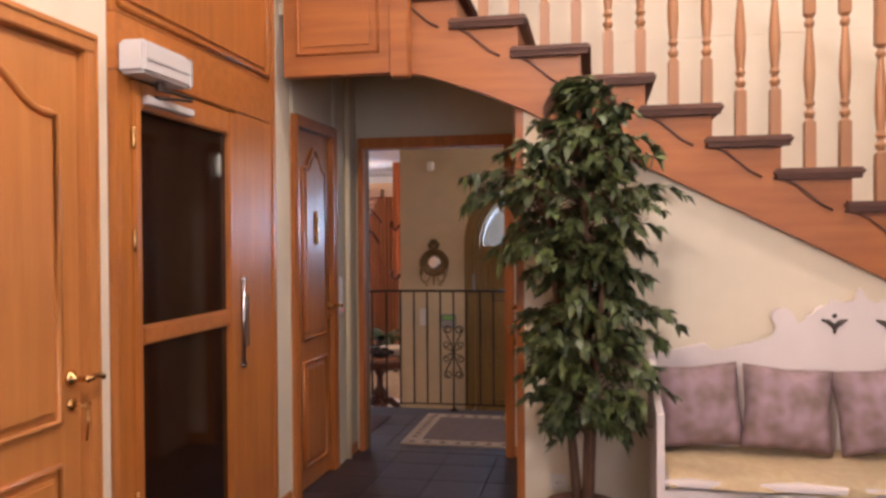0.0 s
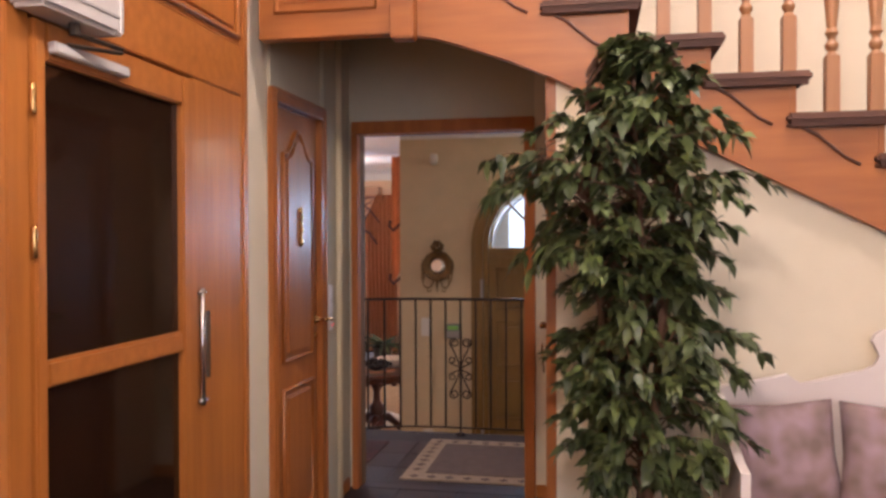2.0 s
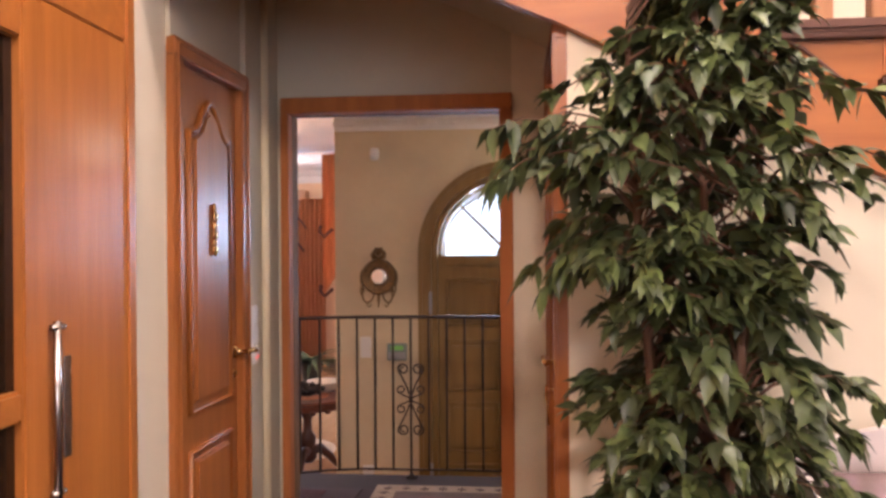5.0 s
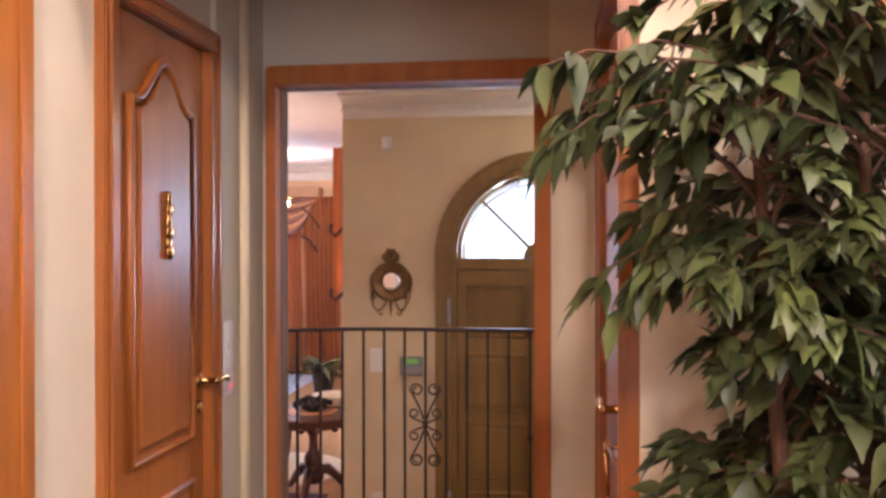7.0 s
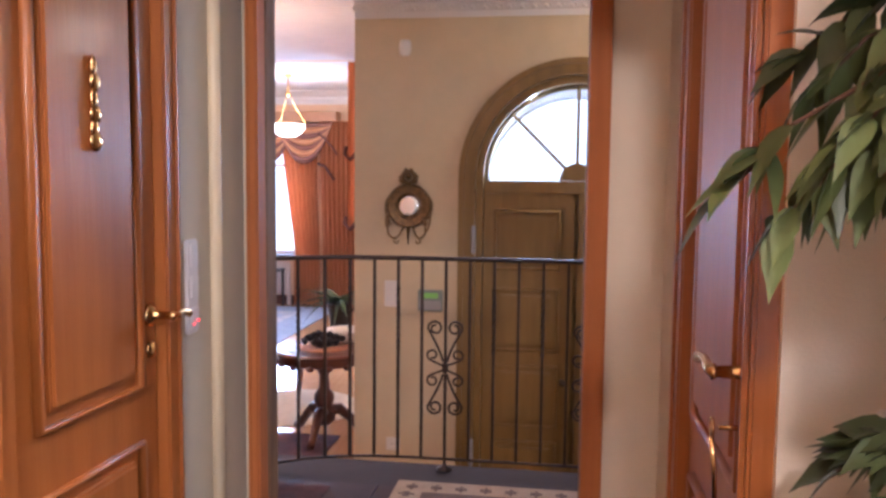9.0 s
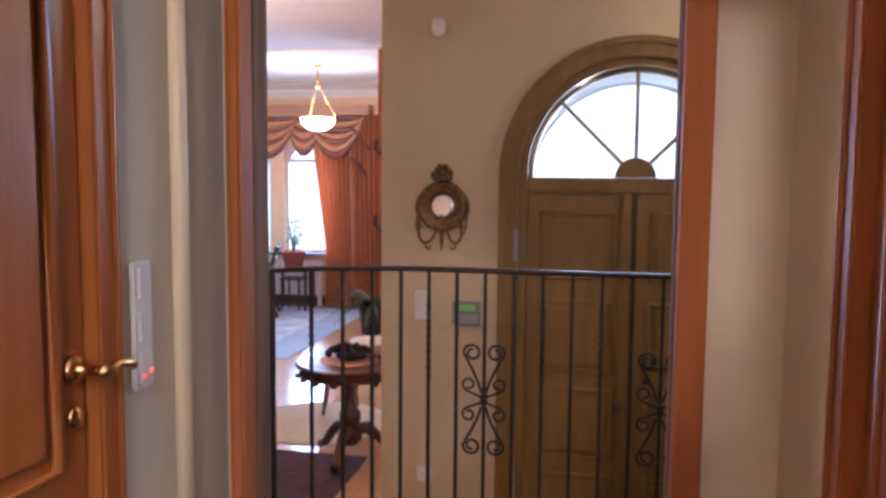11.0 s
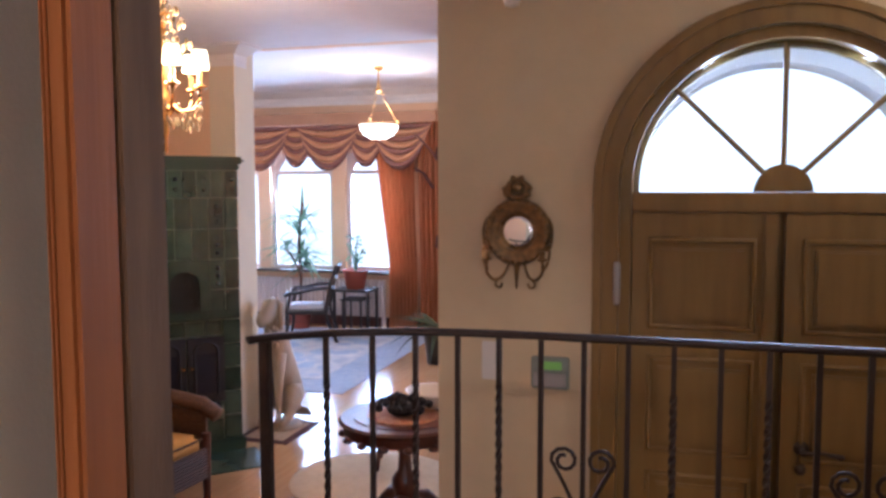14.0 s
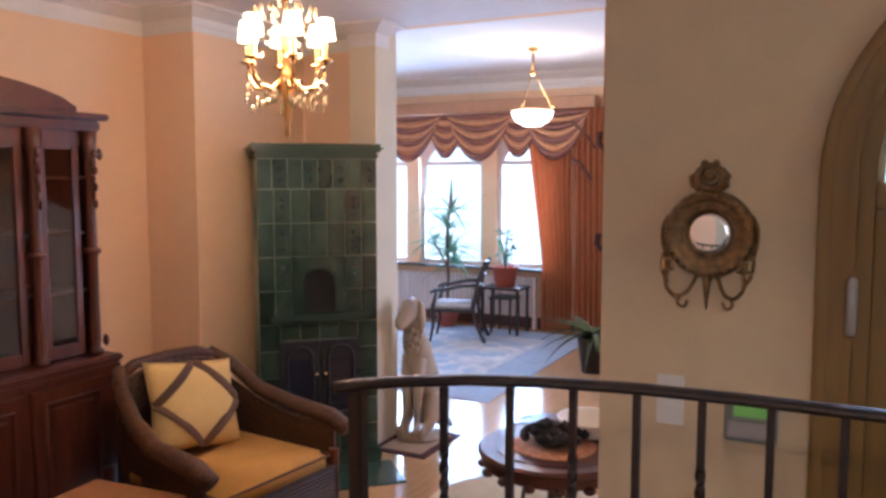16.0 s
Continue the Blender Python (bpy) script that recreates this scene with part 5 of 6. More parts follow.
# ---- dining room ----
# corner stove of green tiles
stove = thing("tiled_stove", "tall green glazed tile stove with dark iron doors in the corner", "stove", pose(-4.415, 9.80, LOW, 0, 0, 45))
SW = 0.80       # local x from -SW/2 to SW/2, front at y = 0, body goes back along +y
part("core", boxes((-SW / 2 + 0.012, SW / 2 - 0.012, 0.012, 0.60, 0.06, 2.10)), STOVE_JOINT, stove)
part("plinth", boxes((-SW / 2 - 0.02, SW / 2 + 0.02, -0.02, 0.62, 0.0, 0.10), bevel=0.012), STOVE_BODY, stove)
part("cornice", boxes((-SW / 2 - 0.045, SW / 2 + 0.045, -0.045, 0.63, 2.145, 2.20), bevel=0.022), STOVE_BODY, stove)
part("cornice_neck", boxes((-SW / 2 - 0.012, SW / 2 + 0.012, -0.012, 0.61, 2.10, 2.146), bevel=0.012), STOVE_BODY, stove)
part("ledge", boxes((-SW / 2 + 0.07, SW / 2 - 0.07, -0.075, 0.03, 1.02, 1.07), bevel=0.016), STOVE_BODY, stove)


def tile(parent, x0, x1, z0, z1, y=0.0, bump=0.0):
    g = 0.0045
    bm = bmesh.new()
    box(bm, x0 + g, x1 - g, y - 0.010 - bump, y + 0.02, z0 + g, z1 - g)
    f = [f for f in bm.faces if f.calc_center_median().y < y - 0.005 - bump][0]
    bmesh.ops.bevel(bm, geom=list(f.edges), offset=0.011, segments=2, affect="EDGES")
    return part("tile", bm, STOVE_TILE, parent, smooth=False)


rows = [0.10, 0.28, 0.46, 0.64, 0.82, 1.0]
for z0, z1 in zip(rows, rows[1:]):
    tile(stove, -SW / 2, -SW / 2 + 0.14, z0, z1)
    tile(stove, SW / 2 - 0.14, SW / 2, z0, z1)
for k in range(4):
    tile(stove, -0.26 + 0.13 * k, -0.13 + 0.13 * k, 0.89, 1.0)
    tile(stove, -0.26 + 0.13 * k, -0.13 + 0.13 * k, 0.10, 0.26)
cols = [-0.40, -0.29, -0.18, -0.06, 0.06, 0.18, 0.29, 0.40]
zrow = [1.0, 1.225, 1.45, 1.675, 1.90]
for r, (z0, z1) in enumerate(zip(zrow, zrow[1:])):
    for c, (x0, x1) in enumerate(zip(cols, cols[1:])):
        if r < 2 and 2 <= c <= 4 or (r == 0 and c == 1):
            continue
        if c in (1, 5):
            tile(stove, x0, x1, z0, z1, bump=0.004)
        else:
            tile(stove, x0, x1, z0, z1)
tile(stove, cols[1], cols[2], zrow[0], zrow[1], bump=0.004)
for c in range(8):
    tile(stove, -0.40 + 0.10 * c, -0.30 + 0.10 * c, 1.90, 2.10, bump=0.006 if c % 2 else 0.0)
relief = bmesh.new()
for z0 in (1.225, 1.45, 1.675):
    for x in (-0.235, 0.235):
        for j in range(3):
            bmesh.ops.create_icosphere(relief, subdivisions=2, radius=0.016, matrix=Matrix.Translation((x, -0.012, z0 + 0.05 + j * 0.055)))
for c in range(1, 8, 2):
    for j in range(2):
        bmesh.ops.create_icosphere(relief, subdivisions=2, radius=0.016, matrix=Matrix.Translation((-0.35 + 0.10 * c, -0.014, 1.96 + j * 0.075)))
part("relief_rosette", relief, STOVE_TILE, stove, "moulded tile rosettes", smooth=True, kind="stuff")
# arched warming niche
bm = bmesh.new()
o = [(-0.17, 1.075)] + [(0.0 - 0.17 * math.cos(math.pi * i / 18), 1.28 + 0.15 * math.sin(math.pi * i / 18)) for i in range(19)] + [(0.17, 1.075)]
q = [(-0.105, 1.075)] + [(0.0 - 0.105 * math.cos(math.pi * i / 18), 1.27 + 0.10 * math.sin(math.pi * i / 18)) for i in range(19)] + [(0.105, 1.075)]
va = [bm.verts.new((x, -0.018, z)) for x, z in o]
vb = [bm.verts.new((x, -0.018, z)) for x, z in q]
vc = [bm.verts.new((x, 0.10, z)) for x, z in q]
vd = [bm.verts.new((x, 0.011, z)) for x, z in o]
for i in range(len(o) - 1):
    bm.faces.new((va[i], va[i + 1], vb[i + 1], vb[i]))
    bm.faces.new((vb[i], vb[i + 1], vc[i + 1], vc[i]))
    bm.faces.new((va[i + 1], va[i], vd[i], vd[i + 1]))
part("niche_arch", bm, STOVE_TILE, stove, "arched green tile surround", smooth=False)
part("niche_surround", boxes((-0.179, 0.179, 0.008, 0.0118, 1.0, 1.449)), STOVE_TILE, stove)
# black plate over the solid core stands in for shade inside the niche
part("niche_back", slab(bmesh.new(), q, 0.006, 0.0115), NICHE_SHADE, stove, "black plate for the shaded warming niche")
for x0, x1 in ((-0.18, -0.17), (0.17, 0.18)):
    part("niche_side", boxes((x0, x1, -0.016, 0.02, 1.075, 1.44)), STOVE_BODY, stove)
for x0, x1 in ((-0.27, -0.004), (0.004, 0.27)):
    d = part("iron_door", boxes((x0, x1, -0.022, 0.014, 0.39, 0.88), bevel=0.006), SOOT, stove, "dark iron stove door")
    cx = (x0 + x1) / 2
    bm = bmesh.new()
    tube(bm, [(cx - 0.085, -0.024, 0.44), (cx + 0.085, -0.024, 0.44)] + [(cx + 0.085 * math.cos(a), -0.024, 0.77 + 0.075 * math.sin(a)) for a in [k * math.pi / 10 for k in range(11)]], 0.010, 6, closed=True, up=(0, 1, 0))
    part("door_moulding", bm, SOOT, d, smooth=True)
    part("door_glass", boxes((cx - 0.07, cx + 0.07, -0.025, -0.021, 0.46, 0.76)), STOVE_GLASS, d, "sooty glass")
    bm = bmesh.new()
    bmesh.ops.create_icosphere(bm, subdivisions=2, radius=0.014, matrix=Matrix.Translation((-0.03 if x0 < -0.1 else 0.03, -0.034, 0.66)))
    part("door_knob", bm, BRASS, d, smooth=True)
part("ash_door", boxes((-0.24, 0.24, -0.016, 0.014, 0.27, 0.38), bevel=0.005), SOOT, stove, "iron ash door")
hearth = part("hearth_plate", slab(bmesh.new(), [(-0.48, 0.0), (0.48, 0.0), (0.48, 0.012), (-0.48, 0.012)], -0.45, -0.03), STOVE_BODY, label="dark green hearth plate before the stove", category="hearth")
hearth.matrix_world = pose(-4.415, 9.80, LOW, 0, 0, 45)

# crystal chandelier
CHZ = 1.56
chand = thing("chandelier", "lit gilt crystal chandelier with small shades", "chandelier", pose(-3.45, 8.27, CHZ))
bm = bmesh.new()
lathe(bm, [(0.0, -0.02), (0.012, 0.0), (0.008, 0.05), (0.02, 0.10), (0.012, 0.14), (0.05, 0.20), (0.03, 0.26), (0.014, 0.32), (0.03, 0.40), (0.018, 0.48), (0.012, 0.62), (0.03, 0.66), (0.008, 0.72), (0.008, 0.86), (0.05, 0.87), (0.055, 0.895)], 14)
part("stem", bm, BRASS, chand, smooth=True)
bm = bmesh.new()
drops = bmesh.new()
for k in range(6):
    a = 2 * math.pi * k / 6 + 0.3
    c, s = math.cos(a), math.sin(a)
    pts = [(0.02 * c, 0.02 * s, 0.24), (0.08 * c, 0.08 * s, 0.19), (0.14 * c, 0.14 * s, 0.20), (0.172 * c, 0.172 * s, 0.24), (0.175 * c, 0.175 * s, 0.30)]
    ab = bmesh.new()
    tube(ab, pts, 0.008, 6)
    lathe(ab, [(0.006, 0), (0.035, 0.008), (0.028, 0.018), (0.012, 0.02), (0.012, 0.08), (0.0, 0.08)], 10, Matrix.Translation((0.175 * c, 0.175 * s, 0.30)))
    part("arm", ab, BRASS, chand, smooth=True)
    sb = bmesh.new()
    lathe(sb, [(0.044, 0.0), (0.034, 0.085), (0.032, 0.085), (0.042, 0.0)], 14, Matrix.Translation((0.175 * c, 0.175 * s, 0.40)), closed=False)
    part("shade", sb, SHADE_LIT, chand, "small glowing cloth shade", smooth=True)
    for j in range(7):
        u = j / 6
        a2 = a + 2 * math.pi / 6 * u
        zz = 0.27 - 0.13 * math.sin(math.pi * u)
        bmesh.ops.create_icosphere(drops, subdivisions=1, radius=0.011, matrix=Matrix.LocRotScale((0.17 * math.cos(a2), 0.17 * math.sin(a2), zz), None, (0.8, 0.8, 1.5)))
    for j in range(9):
        r = 0.02 + 0.15 * (1 - j / 8) ** 1.6
        bmesh.ops.create_icosphere(drops, subdivisions=1, radius=0.010, matrix=Matrix.LocRotScale((r * math.cos(a + 0.5), r * math.sin(a + 0.5), 0.36 + 0.36 * j / 8), None, (0.8, 0.8, 1.4)))
    for j in range(5):
        r = 0.06 + 0.025 * j
        bmesh.ops.create_icosphere(drops, subdivisions=1, radius=0.012, matrix=Matrix.LocRotScale((r * math.cos(a), r * math.sin(a), 0.15 - 0.01 * j), None, (0.7, 0.7, 1.8)))
part("crystal_drop", drops, CRYSTAL, chand, "strings of glittering crystal drops", kind="stuff")
bm = bmesh.new()
for r, z in ((0.10, 0.62), (0.07, 0.68), (0.13, 0.52)):
    for k in range(14):
        a = 2 * math.pi * k / 14
        bmesh.ops.create_icosphere(bm, subdivisions=1, radius=0.013, matrix=Matrix.LocRotScale((r * math.cos(a), r * math.sin(a), z), None, (0.8, 0.8, 1.7)))
part("crystal_drop", bm, CRYSTAL, chand, "glittering crystal drops", kind="stuff")

# wicker armchair facing the railing
chair = thing("wicker_armchair", "dark wicker armchair with an ochre seat cushion", "armchair", pose(-4.20, 8.63, LOW, 0, 0, 84) @ Matrix.Diagonal((1.14, 1.14, 1.06, 1)))
# local: -y is the front, x to the side
def weave_panel(bm, p, q, z_lo, z_hi, n):
    for i in range(n):
        u = i / (n - 1)
        pts = []
        for k in range(15):
            v = k / 14
            b = Vector(p) * (1 - v) + Vector(q) * v
            z = z_lo(v) + (z_hi(v) - z_lo(v)) * u
            off = 0.006 * math.sin(k * math.pi + i * math.pi)
            pts.append((b.x + off, b.y + off, z))
        tube(bm, pts, 0.0115, 5)


for s in (-1, 1):
    bm = bmesh.new()
    weave_panel(bm, (s * 0.40, -0.34, 0), (s * 0.30, 0.34, 0), lambda v: 0.20, lambda v: 0.57 + 0.30 * max(0, v - 0.25) ** 1.5, 24)
    part("side", bm, WICKER, chair, "woven wicker side", kind="stuff")
    bm = bmesh.new()
    tube(bm, [(s * 0.42, -0.40, 0.55), (s * 0.42, -0.30, 0.60), (s * 0.415, -0.05, 0.63), (s * 0.37, 0.15, 0.70), (s * 0.32, 0.32, 0.84), (s * 0.26, 0.40, 0.90)], 0.04, 10, [0.045, 0.048, 0.045, 0.04, 0.035, 0.03])
    part("armrest", bm, WICKER, chair, smooth=True)
    for y in (-0.35, 0.34):
        bm = bmesh.new()
        tube(bm, [(s * 0.38, y, 0.0), (s * 0.38, y, 0.45)], 0.022, 8, [0.018, 0.026])
        part("leg", bm, MAHOGANY, chair)
bm = bmesh.new()
weave_panel(bm, (-0.31, 0.36, 0), (0.31, 0.36, 0), lambda v: 0.20, lambda v: 0.84 + 0.06 * math.sin(math.pi * v), 34)
part("back", bm, WICKER, chair, "woven wicker back", kind="stuff")
bm = bmesh.new()
tube(bm, [(-0.31, 0.37, 0.86), (-0.18, 0.40, 0.91), (0, 0.405, 0.92), (0.18, 0.40, 0.91), (0.31, 0.37, 0.86)], 0.03, 8)
part("back_rail", bm, WICKER, chair, smooth=True)
bm = bmesh.new()
weave_panel(bm, (-0.38, -0.36, 0), (0.38, -0.36, 0), lambda v: 0.20, lambda v: 0.36, 9)
part("apron", bm, WICKER, chair, kind="stuff")
part("seat_base", boxes((-0.37, 0.37, -0.35, 0.34, 0.30, 0.34)), WICKER, chair)
seat = part("seat_cushion", boxes((-0.335, 0.335, -0.37, 0.28, 0.345, 0.46), bevel=0.035), YELLOW, chair, "ochre seat cushion", smooth=True)
bm = bmesh.new()
for z in (0.375, 0.435):
    tube(bm, [(-0.335, -0.355, z), (-0.32, -0.372, z), (0.32, -0.372, z), (0.335, -0.355, z), (0.337, 0.2, z), (-0.337, 0.2, z)], 0.006, 5, closed=True)
part("piping", bm, BROWN_BAND, seat)
pillow = thing("throw_pillow", "straw yellow cushion with brown ribbon lattice on the armchair", "cushion", chair.matrix_world @ pose(0.0, 0.205, 0.69, -22, 8, -8))
part("cover", cushion_mesh(0.48, 0.46, 0.17, 3), PALE_YELLOW, pillow, smooth=True)
bm = bmesh.new()


def puff(u, v):
    return -0.085 * max(0.0, (1 - abs(u) ** 2.6) * (1 - abs(v) ** 2.6)) ** 0.55 - 0.006


for (u0, v0), (u1, v1) in (((-0.96, 0.0), (0.0, 0.96)), ((0.0, 0.96), (0.96, 0.0)), ((-0.96, 0.0), (0.0, -0.96)), ((0.0, -0.96), (0.96, 0.0))):
    pts = []
    for k in range(13):
        u, v = u0 + (u1 - u0) * k / 12, v0 + (v1 - v0) * k / 12
        pts.append((u * 0.232, puff(u, v), v * 0.222))
    tube(bm, pts, 0.022, 6, squash=0.3, up=(0, 1, 0))
part("ribbon", bm, BROWN_BAND, pillow, "brown ribbon")

# glazed cabinet on the left wall
cab = thing("display_cabinet", "tall dark mahogany display cabinet with carved columns and glass doors", "cabinet", pose(-5.47, 6.95, LOW, 0, 0, 90) @ Matrix.Diagonal((1, 1, 1.022, 1)))
CW, CD = 1.62, 0.48       # local x along the wall, -y to the room
part("base", boxes((0, CW, -CD - 0.06, 0, 0.10, 0.92), bevel=0.012), MAHOGANY, cab)
part("plinth", boxes((0.02, CW - 0.02, -CD - 0.04, 0, 0.0, 0.10), bevel=0.006), MAHOGANY, cab)
part("worktop", boxes((-0.03, CW + 0.03, -CD - 0.09, 0, 0.921, 0.96), bevel=0.012), MAHOGANY, cab)
for x0, x1 in ((0.08, 0.54), (0.58, 1.04), (1.08, 1.54)):
    d = part("door", boxes((x0, x1, -CD - 0.085, -CD - 0.061, 0.16, 0.86), bevel=0.006), MAHOGANY, cab)
    panel(d, [(x0 + 0.07, 0.23), (x1 - 0.07, 0.23), (x1 - 0.07, 0.79), (x0 + 0.07, 0.79)], MAHOGANY, -CD - 0.088)
part("side", boxes((0.0, 0.03, -CD + 0.06, 0, 0.961, 2.18)), MAHOGANY, cab)
part("side", boxes((CW - 0.03, CW, -CD + 0.06, 0, 0.961, 2.18)), MAHOGANY, cab)
part("back", boxes((0.03, CW - 0.03, -0.02, 0, 0.961, 2.18)), MAHOGANY, cab)
for z in (1.30, 1.62, 1.92):
    part("shelf", boxes((0.03, CW - 0.03, -CD + 0.10, -0.021, z, z + 0.02)), MAHOGANY, cab)
part("crown", boxes((-0.02, CW + 0.02, -CD + 0.02, 0, 2.181, 2.24), bevel=0.012), MAHOGANY, cab)
part("crown_lip", boxes((-0.05, CW + 0.05, -CD - 0.02, 0.0, 2.241, 2.275), bevel=0.010), MAHOGANY, cab)
ped = [(0.12, 2.276), (CW - 0.12, 2.276)] + [(CW - 0.12 - (CW - 0.24) * k / 16, 2.276 + 0.03 + 0.13 * math.sin(math.pi * k / 16) ** 0.7) for k in range(17)]
part("pediment", slab(bmesh.new(), ped, -CD + 0.03, -CD + 0.09, 0.008), MAHOGANY, cab)
for x in (0.06, CW - 0.06, 0.40, CW - 0.40):
    bm = bmesh.new()
    lathe(bm, [(0.04, 0.961), (0.045, 0.985), (0.028, 1.0), (0.032, 1.05), (0.026, 1.3), (0.030, 1.5), (0.036, 1.52), (0.030, 1.55), (0.025, 1.95), (0.034, 2.0), (0.026, 2.03), (0.042, 2.10), (0.045, 2.18)], 14, Matrix.Translation((x, -CD + 0.03, 0)))
    part("column", bm, MAHOGANY, cab, "carved column", smooth=True)
for x0, x1 in ((0.11, 0.36), (0.45, CW - 0.45), (CW - 0.36, CW - 0.11)):
    d = part("glass_door", boxes((x0, x0 + 0.045, -CD + 0.05, -CD + 0.075, 0.97, 2.17), bevel=0.004), MAHOGANY, cab)
    part("door_stile", boxes((x1 - 0.045, x1, -CD + 0.05, -CD + 0.075, 0.97, 2.17), bevel=0.004), MAHOGANY, d)
    part("door_rail", boxes((x0 + 0.045, x1 - 0.045, -CD + 0.05, -CD + 0.075, 0.97, 1.04), bevel=0.004), MAHOGANY, d)
    part("door_rail", boxes((x0 + 0.045, x1 - 0.045, -CD + 0.05, -CD + 0.075, 2.08, 2.17), bevel=0.004), MAHOGANY, d)
    part("pane", boxes((x0 + 0.045, x1 - 0.045, -CD + 0.06, -CD + 0.065, 1.04, 2.08)), GLASS, d, "clear cabinet glass")
for k, (x, z, r, h) in enumerate(((0.60, 1.32, 0.05, 0.14), (0.78, 1.32, 0.035, 0.18), (0.98, 1.32, 0.06, 0.10), (0.62, 1.64, 0.04, 0.16), (0.85, 1.64, 0.055, 0.12), (1.05, 1.64, 0.035, 0.17), (0.75, 0.961, 0.05, 0.2), (1.0, 0.961, 0.06, 0.12))):
    v = thing("vase", "small pale porcelain vase on a cabinet shelf", "vase", cab.matrix_world @ pose(x, -0.2, z), group="vases in the cabinet")
    bm = bmesh.new()
    lathe(bm, [(r * 0.5, 0), (r, h * 0.35), (r * 0.9, h * 0.6), (r * 0.45, h * 0.8), (r * 0.6, h), (r * 0.5, h), (r * 0.35, h * 0.8)], 16)
    part("body", bm, STATUE_WHITE, v, smooth=True)

for x in (0.06, CW - 0.06, 0.40, CW - 0.40):
    bm = bmesh.new()
    for k in range(7):
        w = 0.016 - 0.0015 * k
        bmesh.ops.create_icosphere(bm, subdivisions=2, radius=1, matrix=Matrix.LocRotScale((x + 0.006 * (-1) ** k, -CD - 0.008, 2.06 - 0.045 * k), None, (w * 1.3, 0.014, 0.026)))
    lathe(bm, [(0.046, 0.0), (0.05, 0.012), (0.04, 0.03)], 12, Matrix.Translation((x, -CD + 0.03, 1.52)))
    part("carving", bm, MAHOGANY, cab, "carved leaf drop", smooth=True, kind="stuff")
for x in (-0.035, CW + 0.035):
    for z in (1.02, 2.06):
        bm = bmesh.new()
        lathe(bm, [(0.0, -0.035), (0.012, -0.025), (0.02, 0.0), (0.012, 0.012), (0.016, 0.02), (0.0, 0.035)], 10, Matrix.Translation((x, -CD + 0.06, z)))
        part("finial", bm, MAHOGANY, cab, smooth=True)
part("frieze", boxes((0.0, CW, -CD + 0.045, -CD + 0.06, 2.10, 2.18), bevel=0.004), MAHOGANY, cab)
part("belt_moulding", boxes((-0.02, CW + 0.02, -CD - 0.075, -CD - 0.055, 0.88, 0.918), bevel=0.008), MAHOGANY, cab)

# small side table by the cabinet
st = thing("side_table", "small dark wooden side table beside the cabinet", "table", pose(-5.05, 8.92, LOW))
part("tabletop", boxes((-0.22, 0.22, -0.22, 0.22, 0.60, 0.625), bevel=0.008), MAHOGANY, st)
for sx in (-1, 1):
    for sy in (-1, 1):
        part("leg", boxes((sx * 0.18 - 0.018, sx * 0.18 + 0.018, sy * 0.18 - 0.018, sy * 0.18 + 0.018, 0, 0.60), bevel=0.004), MAHOGANY, st)

# low table near the railing
lt = thing("coffee_table", "brown wooden low table before the armchair", "table", pose(-4.18, 7.80, LOW, 0, 0, 95))
part("tabletop", boxes((-0.28, 0.28, -0.28, 0.28, 0.48, 0.51), bevel=0.012), BALUSTER_WOOD, lt)
for sx in (-1, 1):
    for sy in (-1, 1):
        part("leg", boxes((sx * 0.23 - 0.022, sx * 0.23 + 0.022, sy * 0.23 - 0.022, sy * 0.23 + 0.022, 0, 0.48), bevel=0.004), BALUSTER_WOOD, lt)

# round pedestal table
table = thing("pedestal_table", "dark carved round pedestal table with a polished top", "table", pose(-2.47, 9.02, LOW))
bm = bmesh.new()
lathe(bm, [(0.30, 0.60), (0.335, 0.60), (0.345, 0.61), (0.345, 0.655), (0.365, 0.66), (0.372, 0.675), (0.36, 0.69), (0.0, 0.692)], 48)
part("tabletop", bm, MAHOGANY, table, smooth=False)
bm = bmesh.new()
lathe(bm, [(0.29, 0.6925), (0.29, 0.695), (0, 0.696)], 40)
part("inlay", bm, MAHOGANY, table, "polished inlaid wood")
bm = bmesh.new()
for k in range(16):
    a = 2 * math.pi * k / 16
    bmesh.ops.create_icosphere(bm, subdivisions=2, radius=0.03, matrix=Matrix.LocRotScale((0.345 * math.cos(a), 0.345 * math.sin(a), 0.60), None, (1, 1, 0.7)))
part("carved_apron", bm, MAHOGANY, table, smooth=True, kind="stuff")
bm = bmesh.new()
lathe(bm, [(0.05, 0.10), (0.085, 0.14), (0.085, 0.18), (0.05, 0.22), (0.075, 0.28), (0.075, 0.33), (0.04, 0.38), (0.035, 0.48), (0.06, 0.53), (0.045, 0.56), (0.10, 0.60)], 18)
part("pedestal", bm, MAHOGANY, table, smooth=True)
for k in range(3):
    a = 2 * math.pi * k / 3 + 0.5
    c, s = math.cos(a), math.sin(a)
    bm = bmesh.new()
    tube(bm, [(0.03 * c, 0.03 * s, 0.20), (0.12 * c, 0.12 * s, 0.21), (0.20 * c, 0.20 * s, 0.14), (0.27 * c, 0.27 * s, 0.05), (0.32 * c, 0.32 * s, 0.03)], 0.035, 8, [0.05, 0.045, 0.035, 0.028, 0.03])
    part("leg", bm, MAHOGANY, table, "curved carved leg", smooth=True)
dish = thing("doily", "reddish embroidered cloth on the pedestal table", "cloth", pose(-2.47, 9.0, LOW + 0.697))
bm = bmesh.new()
lathe(bm, [(0.20, 0.0), (0.20, 0.004), (0.0, 0.005)], 28)
part("cloth", bm, TABLE_CLOTH, dish)
arr = thing("flower_bowl", "dark dried flower arrangement on the pedestal table", "flowers", pose(-2.47, 9.0, LOW + 0.703))
bm = bmesh.new()
